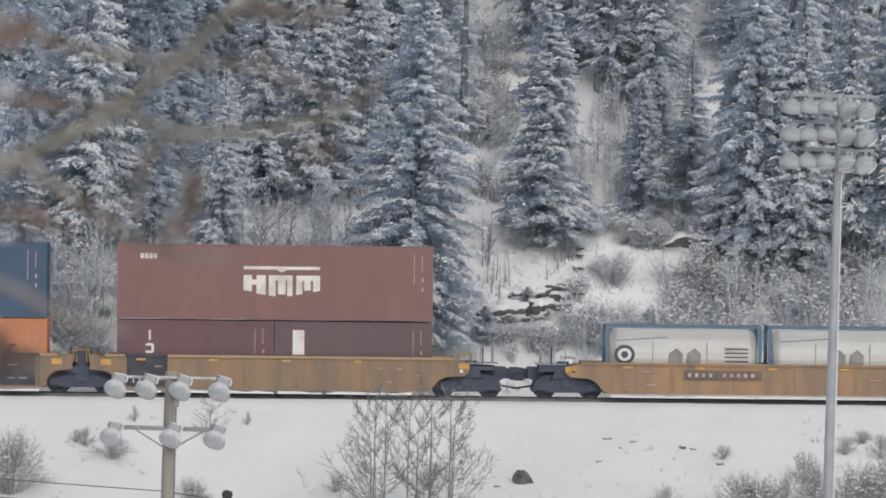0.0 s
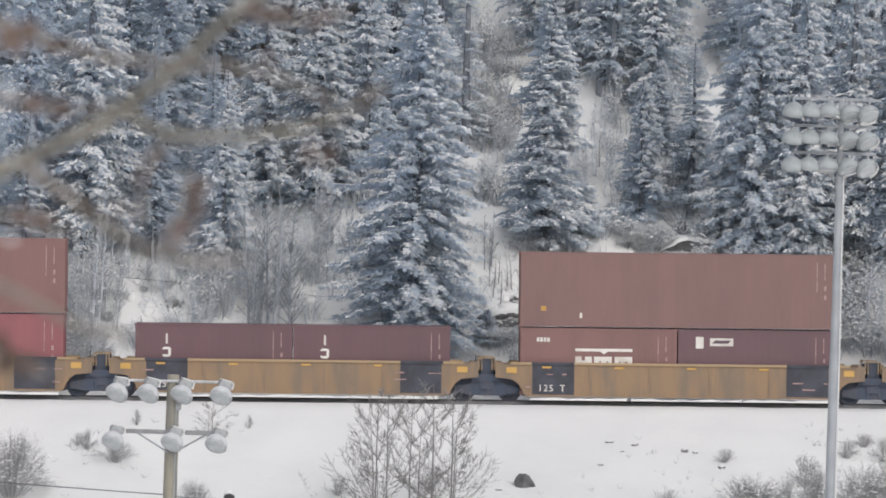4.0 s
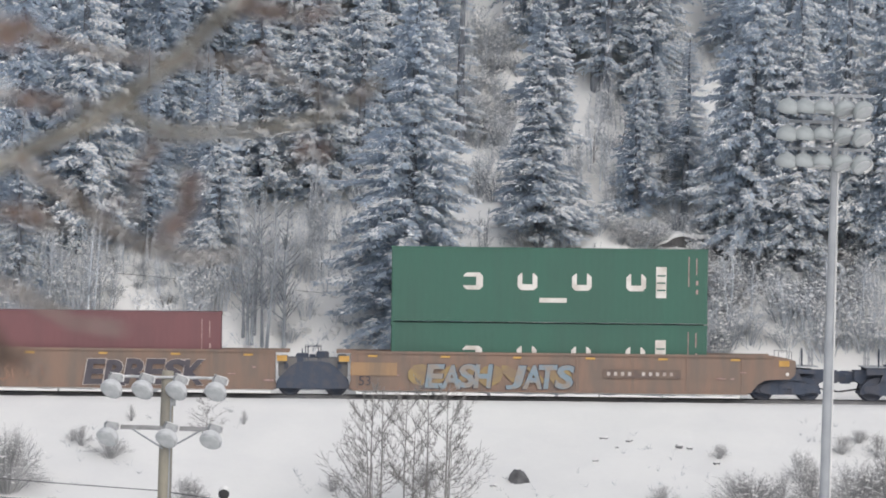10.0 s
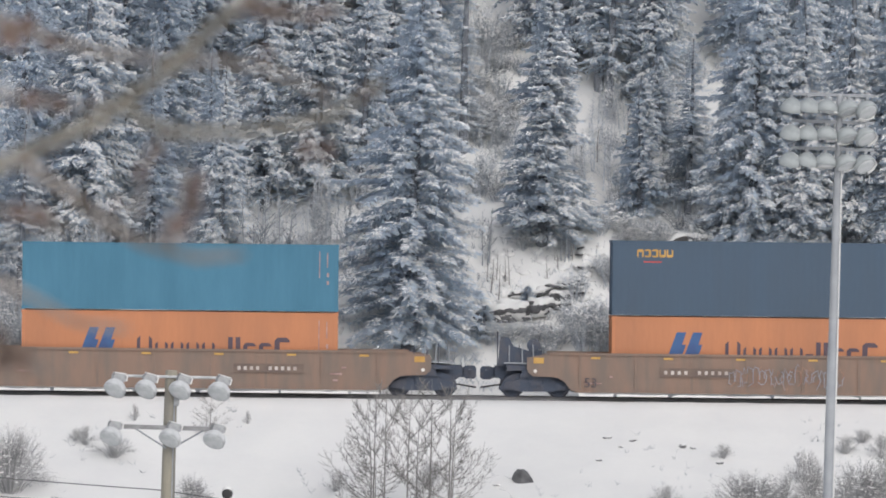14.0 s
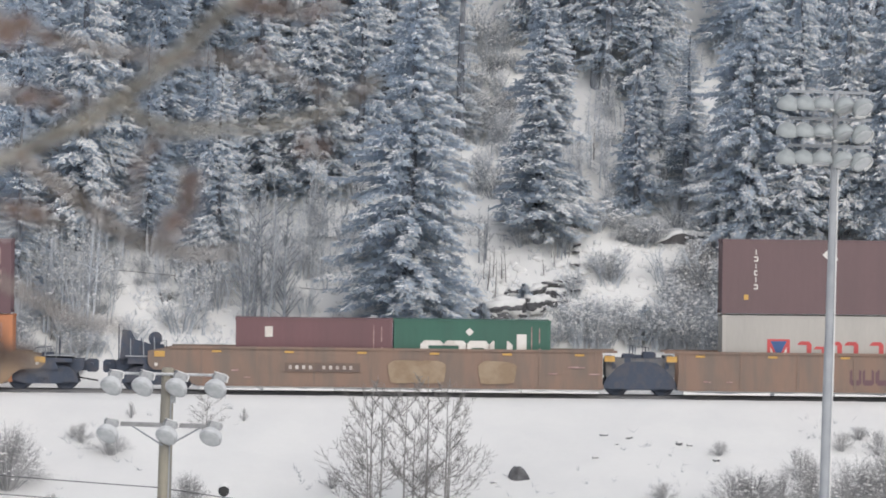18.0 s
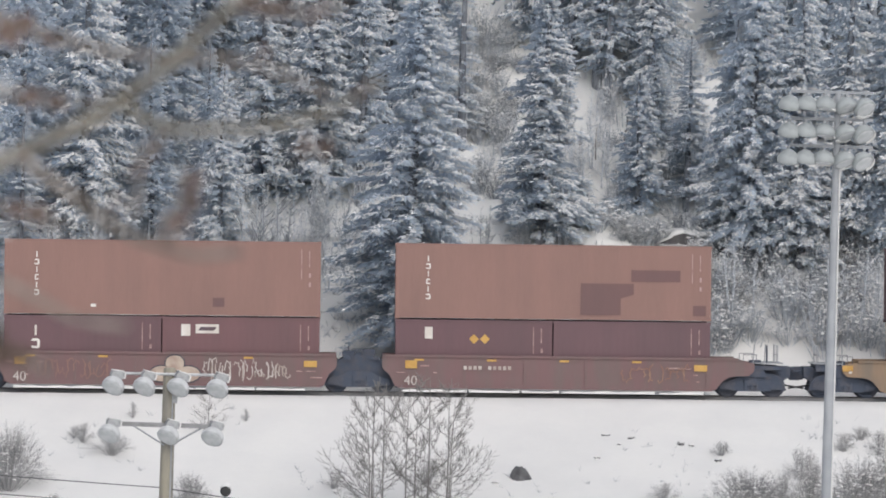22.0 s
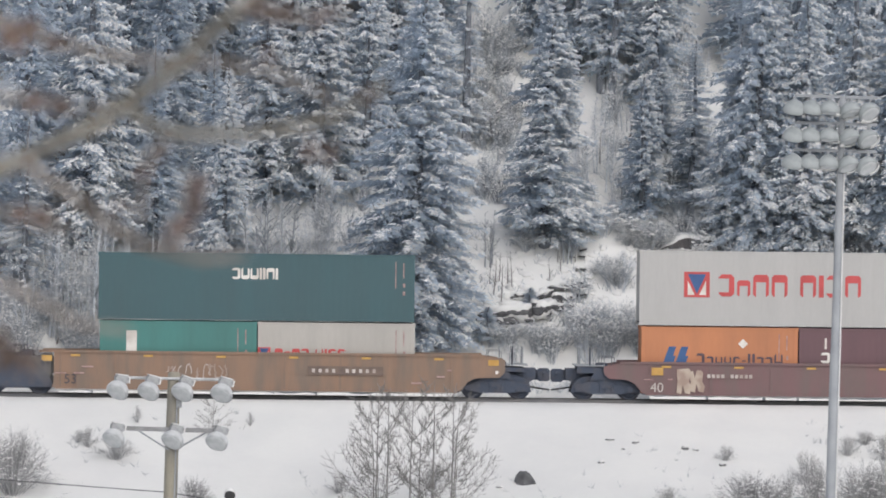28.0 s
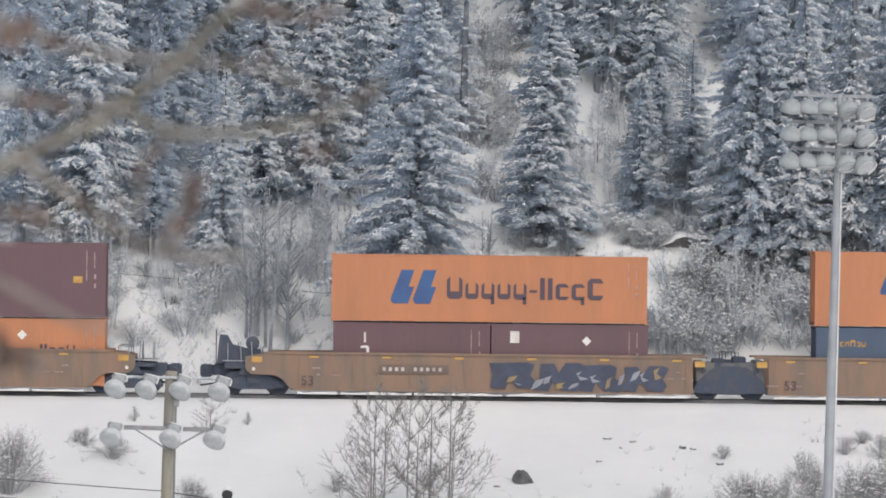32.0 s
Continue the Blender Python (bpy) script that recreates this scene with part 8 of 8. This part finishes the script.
def wood_pole():
    x, y = POLE_A
    z0, top = height(x, y), POLE_A_TOP
    pole = tagged(new("floodlight_pole"), "weathered wooden pole with two rows of round floodlights", "light pole")
    pole.matrix_basis = Matrix.Translation((x, y, z0))
    h = top - z0
    part("pole", Shape().turned([(-0.5, 0.215), (0.3, 0.21), (h - 2, 0.185), (h, 0.165), (h + 0.02, 0.13)], 14).mesh("pole", POLE_WOOD, True), pole)
    part("conduit", Shape().tube([(0.12, -0.175, 0), (0.11, -0.165, h - 0.3)], [0.02, 0.02], 6).mesh("conduit", GALV), pole)
    part("junction_box", Shape().box(0.12, 0.24, -0.2, -0.08, h - 0.95, h - 0.72, 0.01).mesh("junction_box", LAMP_GREY), pole)
    part("crossarm", Shape().tube([(-1.5, -0.16, h - 0.17), (1.45, -0.16, h - 0.15)], [0.04, 0.04], 8).mesh("crossarm", SNOWY_PIPE), pole, "pale steel pipe crossarm")
    part("crossarm", Shape().box(-1.5, 1.3, -0.22, -0.12, h - 1.62, h - 1.5, 0.015).mesh("crossarm", GREY_WOOD), pole, "weathered grey crossarm")
    for sign in (-1, 1):
        part("brace", Shape().tube([(sign * 0.08, -0.17, h - 2.12), (sign * 0.95, -0.17, h - 1.6)], [0.025, 0.025], 6).mesh("brace", GALV), pole)
    for x_, z in ((-1.51, -0.14), (-0.66, -0.14), (0.27, -0.14), (1.35, -0.14), (-1.58, -1.46), (0.04, -1.46), (1.26, -1.46)):
        zz = h - 0.42 + z
        tilt = Matrix.Translation((x_ + 0.03, 0, zz + 0.35)) @ pose(0, 0, 0, 0, 12 + 6 * math.sin(5 * x_), 10)
        part("ballast_box", Shape().box(-0.18, 0.18, -0.52, -0.12, -0.11, 0.11, 0.05).mesh("ballast_box", LAMP_GREY), pole, "grey ballast housing", tilt)
        part("box_snow", Shape().box(-0.16, 0.17, -0.5, -0.14, 0.111, 0.135, 0.008).box(0.182, 0.22, -0.48, -0.16, -0.08, 0.1, 0.01).mesh("box_snow", SNOW), pole, "snow on the housing", tilt)
        part("bracket", Shape().box(x_ - 0.04, x_ + 0.04, -0.32, -0.2, zz + 0.05, zz + 0.3).mesh("bracket", GALV), pole)
        lamp_head(pole, Matrix.Translation((x_ - 0.03, -0.5, zz)) @ pose(0, 0, 0, 47, 14, -16 if x_ < 1 else -8), 1.06)


def steel_pole():
    x, y = POLE_B
    z0, top = height(x, y), POLE_B_TOP
    pole = tagged(new("stadium_light_pole"), "tall galvanised steel pole with three rows of floodlights", "light pole")
    pole.matrix_basis = Matrix.Translation((x, y, z0))
    h = top - z0
    part("pole", Shape().turned([(-0.4, 0.155), (0.2, 0.15), (h * 0.62, 0.125), (h * 0.62 + 0.02, 0.115), (h - 2.0, 0.095), (h, 0.085)], 16).mesh("pole", GALV, True), pole)
    part("snow_streak", Shape().tube([(0.158, -0.03, 0.2), (0.136, -0.03, h * 0.62), (0.106, -0.03, h - 2.0)], [0.024, 0.02, 0.018], 6).mesh("snow_streak", SNOW), pole, "thin line of wind-blown snow")
    for k in range(3):
        z = h - 0.04 - 0.72 * k
        part("crossarm", Shape().box(-1.25, 0.95, -0.06, 0.06, z - 0.04, z + 0.04, 0.01).mesh("crossarm", GALV), pole)
        for q, x_ in enumerate((-1.3, -0.86, -0.36, 0.22, 0.72)):
            head = lamp_head(pole, Matrix.Translation((x_, -0.26, z - 0.44)) @ pose(0, 0, 0, (104, 98, 84, 62, 46)[q], (10, 8, 4, -4, -8)[q], (-20, -10, 10, 34, 28)[q]), 1.02, "floodlight with snow in its rim", LAMP_SAGE)
            part("rim_snow", shared("rim_snow", rim_snow), head, "crescent of snow in the rim", pose(0, 0, 0, 0, 50 * math.sin(q * 2.1 + k * 1.7), 0))
            part("bracket", Shape().box(x_ - 0.03, x_ + 0.03, -0.3, 0.0, z - 0.24, z - 0.03).mesh("bracket", GALV), pole)


POLE_A, POLE_A_TOP = (-8.52, -63.33), 2.49
POLE_B, POLE_B_TOP = (9.21, -68.61), 10.55
wood_pole()
steel_pole()


def small_lamp():
    x, y = POLE_C
    z0 = height(x, y)
    pole = tagged(new("small_light_pole"), "small dark round lamp with a snow hood on a pole", "light pole")
    pole.matrix_basis = Matrix.Translation((x, y, z0))
    h = POLE_C_TOP - z0
    part("pole", Shape().turned([(-0.3, 0.07), (h - 0.3, 0.05), (h - 0.25, 0.03)], 10).mesh("pole", GALV, True), pole)
    part("lamp", Shape().turned([(-0.16, 0.10), (-0.15, 0.13), (-0.02, 0.15), (0.12, 0.10), (0.16, 0.04)], 18, "y", (0, 0, h - 0.15)).mesh("lamp", RUBBER, True), pole, "black round lamp")
    part("snow_hood", Shape().turned([(h - 0.06, 0.15), (h - 0.02, 0.14), (h + 0.05, 0.09), (h + 0.08, 0.02)], 14).mesh("snow_hood", SNOW, True), pole)


POLE_C, POLE_C_TOP = (-6.83, -66.38), -0.54
small_lamp()


def hang_wire(a, b, sag, radius, label):
    a, b = Vector(a), Vector(b)
    pts = [a.lerp(b, k / 16) - Vector((0, 0, sag * 4 * (k / 16) * (1 - k / 16))) for k in range(17)]
    tagged(new("wire", Shape().tube(pts, [radius] * 17, 4).mesh("wire", WIRE)), label, "cable", "wires")


hang_wire((-25.39, -53.03, -0.25), (-8.69, -63.34, -0.80), 0.10, 0.014, "thin cable running to the wooden pole")
hang_wire((-8.69, -63.34, -0.80), (9.75, -68.69, -1.70), 0.30, 0.014, "thin cable running to the wooden pole")
hang_wire((-25.37, -53.03, -0.83), (-8.68, -63.35, -1.30), 0.10, 0.014, "thin lower cable running to the wooden pole")
hang_wire((-26.87, 9.49, 5.31), (28.05, 8.46, 1.91), 0.20, 0.012, "thin line wire along the hillside")


# ---- tree at the camera, whose twigs hang before the lens ----
def near_tree():
    base = EYE + Vector((-1.9, 8.0, 0))
    base.z = height(base.x, base.y)
    tree = tagged(new("broadleaf_tree"), "leaning bare tree with lichen bark and a few dead leaves", "tree")
    tree.matrix_basis = Matrix.Translation(base)
    top = EYE + Vector((-1.75, 8.0, 2.5)) - base
    part("trunk", Shape().tube([(0, 0, -0.4), (0.05, 0, 1.0), top], [0.12, 0.10, 0.05], 10).mesh("trunk", LICHEN, True), tree)
    rnd = random.Random(3)

    def at(px, py, d):
        """A place before the lens: sideways and upwards in thousandths of the distance."""
        fwd = Vector((math.sin(radians(VEER)), math.cos(radians(VEER)), 0))
        right = Vector((math.cos(radians(VEER)), -math.sin(radians(VEER)), 0))
        return EYE + d * fwd + right * (px * d / 1000) + Vector((0, 0, py * d / 1000)) - base

    d = 8.0
    for name_, pts, r in [('thick lichen-covered branch', [(-148.97, -26.0), (-98.78, -1.9), (-78.7, 6.63), (-72.68, 9.54), (-61.94, 14.96), (-57.22, 18.57), (-48.79, 25.1), (-42.86, 31.12), (-39.25, 34.64), (-33.33, 39.45), (-22.49, 53.31)], 0.0125), ('brown side twig', [(-128.89, 36.24), (-78.7, 32.23), (-70.97, 29.32), (-60.83, 26.91), (-53.61, 26.3), (-48.08, 26.2)], 0.008), ('lichen side twig', [(-57.22, 18.17), (-53.61, 14.96), (-46.48, 13.15), (-36.84, 13.76), (-27.91, 14.96), (-18.97, 17.67), (-11.44, 23.19)], 0.008), ('grey side twig', [(-75.69, 8.13), (-72.18, 5.42), (-67.36, 2.41), (-63.14, -0.6), (-59.03, -3.61), (-52.6, -6.92), (-43.57, -8.93), (-35.54, -8.13)], 0.0085), ('brown twig', [(-48.79, 13.15), (-52.4, 10.14), (-54.21, 6.03), (-53.61, 3.01), (-54.61, -1.9)], 0.007), ('brown twig', [(-47.58, 25.7), (-40.46, 26.3), (-33.33, 25.1), (-27.3, 23.29), (-20.48, 20.18)], 0.006), ('brown twig', [(-128.89, -17.97), (-78.7, -13.95), (-72.68, -16.76), (-64.65, -20.98), (-55.61, -21.98)], 0.007), ('brown twig', [(-108.82, -26.0), (-78.7, -26.0), (-74.69, -27.0), (-69.67, -30.01)], 0.007), ('brown twig', [(-108.82, 15.16), (-78.7, 18.67), (-72.68, 18.17), (-66.15, 17.17), (-60.63, 18.67)], 0.006), ('brown twig', [(-108.82, -3.91), (-78.7, -1.4), (-71.67, -2.91), (-66.66, -4.41)], 0.006), ('brown twig', [(-38.55, 35.24), (-31.52, 36.24), (-24.49, 34.23), (-18.47, 36.24)], 0.006)]:
        line = [at(px, py, d + 0.12 * math.sin(3 * i)) for i, (px, py) in enumerate(pts)]
        part("branch", Shape().tube(line, [r * (1 - 0.35 * i / len(line)) for i in range(len(line))], 8).mesh("branch", LICHEN if "lichen" in name_ else TWIG_BARK, True), tree, name_)
    for px, py, size in [(-44.07, 4.12, 0.02), (-45.07, 0.61, 0.022), (-46.78, -2.91, 0.02), (-48.59, -4.92, 0.014), (-74.69, 31.22, 0.022), (-77.7, 29.22, 0.026), (-70.67, 28.21, 0.018), (-76.69, -27.0, 0.024), (-72.68, -28.0, 0.02), (-78.7, -23.99, 0.02), (-68.66, 17.67, 0.016), (-73.68, 18.17, 0.02), (-35.03, 36.74, 0.022), (-33.03, 35.24, 0.018), (-29.51, 35.24, 0.016), (-24.49, 33.73, 0.014), (-32.52, 27.71, 0.014), (-24.9, 11.35, 0.018), (-21.48, 10.64, 0.016), (-14.46, 21.69, 0.016), (-53.61, 6.13, 0.014), (-71.67, -2.41, 0.018), (-75.69, -1.9, 0.018), (-22.49, 35.74, 0.014), (-58.12, 0.1, 0.012), (-51.6, 9.14, 0.012)]:
        c = at(px, py, d - 0.05)
        leaf = Shape()
        for k in range(5):
            o = c + Vector((rnd.uniform(-1, 1), rnd.uniform(-1, 1), rnd.uniform(-1, 1))) * size * 0.5
            w = rnd.uniform(0, 3.14)
            u = Vector((math.cos(w), rnd.uniform(-0.4, 0.4), math.sin(w))) * size * 0.7
            v = Vector((-math.sin(w), rnd.uniform(-0.4, 0.4), math.cos(w))) * size * 0.3
            n = u.cross(v).normalized() * size * 0.06
            leaf.add([o - u, o - 0.3 * u + v, o + 0.4 * u + v * 0.9, o + u, o + 0.4 * u - v * 0.9, o - 0.3 * u - v, o + n, o - n], [(0, 1, 6), (1, 2, 6), (2, 3, 6), (3, 4, 6), (4, 5, 6), (5, 0, 6), (1, 0, 7), (2, 1, 7), (3, 2, 7), (4, 3, 7), (5, 4, 7), (0, 5, 7)])
        part("dead_leaf", leaf.mesh("dead_leaf", DEAD_LEAF), tree, "shrivelled red-brown leaves")
    for px, py, size in [(-46.78, 5.83, 0.0085), (-37.44, 37.65, 0.011), (-78.3, 20.38, 0.012), (-77.1, -5.72, 0.009), (-77.1, 8.34, 0.008), (-34.03, 19.18, 0.006), (-60.63, 34.23, 0.006)]:
        c = at(px, py, d - 0.12)
        part("snow_dab", Shape().turned([(-size * 0.5, size * 0.4), (-size * 0.2, size * 0.9), (size * 0.3, size * 0.7), (size * 0.6, size * 0.2)], 8, "z", c).mesh("snow_dab", SNOW, True), tree, "dab of snow on the twig")


near_tree()


# ---- what moves ----
def gone(t):
    """Metres the train has gone at t, between the rows of RUN."""
    for (a, u), (b, v) in zip(RUN, RUN[1:]):
        if t <= b:
            return u + (v - u) * (t - a) / (b - a)
    return RUN[-1][1]


def motions():
    for ob, s in RIDERS:
        walk(ob, [(t, on_track(s + u)) for t, u in RUN])
    # wheels roll while they are near; 1 turn is 2 pi WHEEL_R metres
    for w, a, s in WHEELS:
        inside = [f / FPS for f in range(0, 32 * FPS + 1) if -20.5 < s + gone(f / FPS) < 20.5]
        if not inside:
            continue
        t0, g0 = inside[0], gone(inside[0])
        rows = [(0.0, 0.0)] if t0 > 0 else []
        rows += [(t, math.degrees((gone(t) - g0) / WHEEL_R)) for t in inside]
        if inside[-1] < 32:
            rows.append((32.0, rows[-1][1]))
        walk(w, [(t, pose(a, 0, WHEEL_R, 0, deg, 0)) for t, deg in rows])


motions()
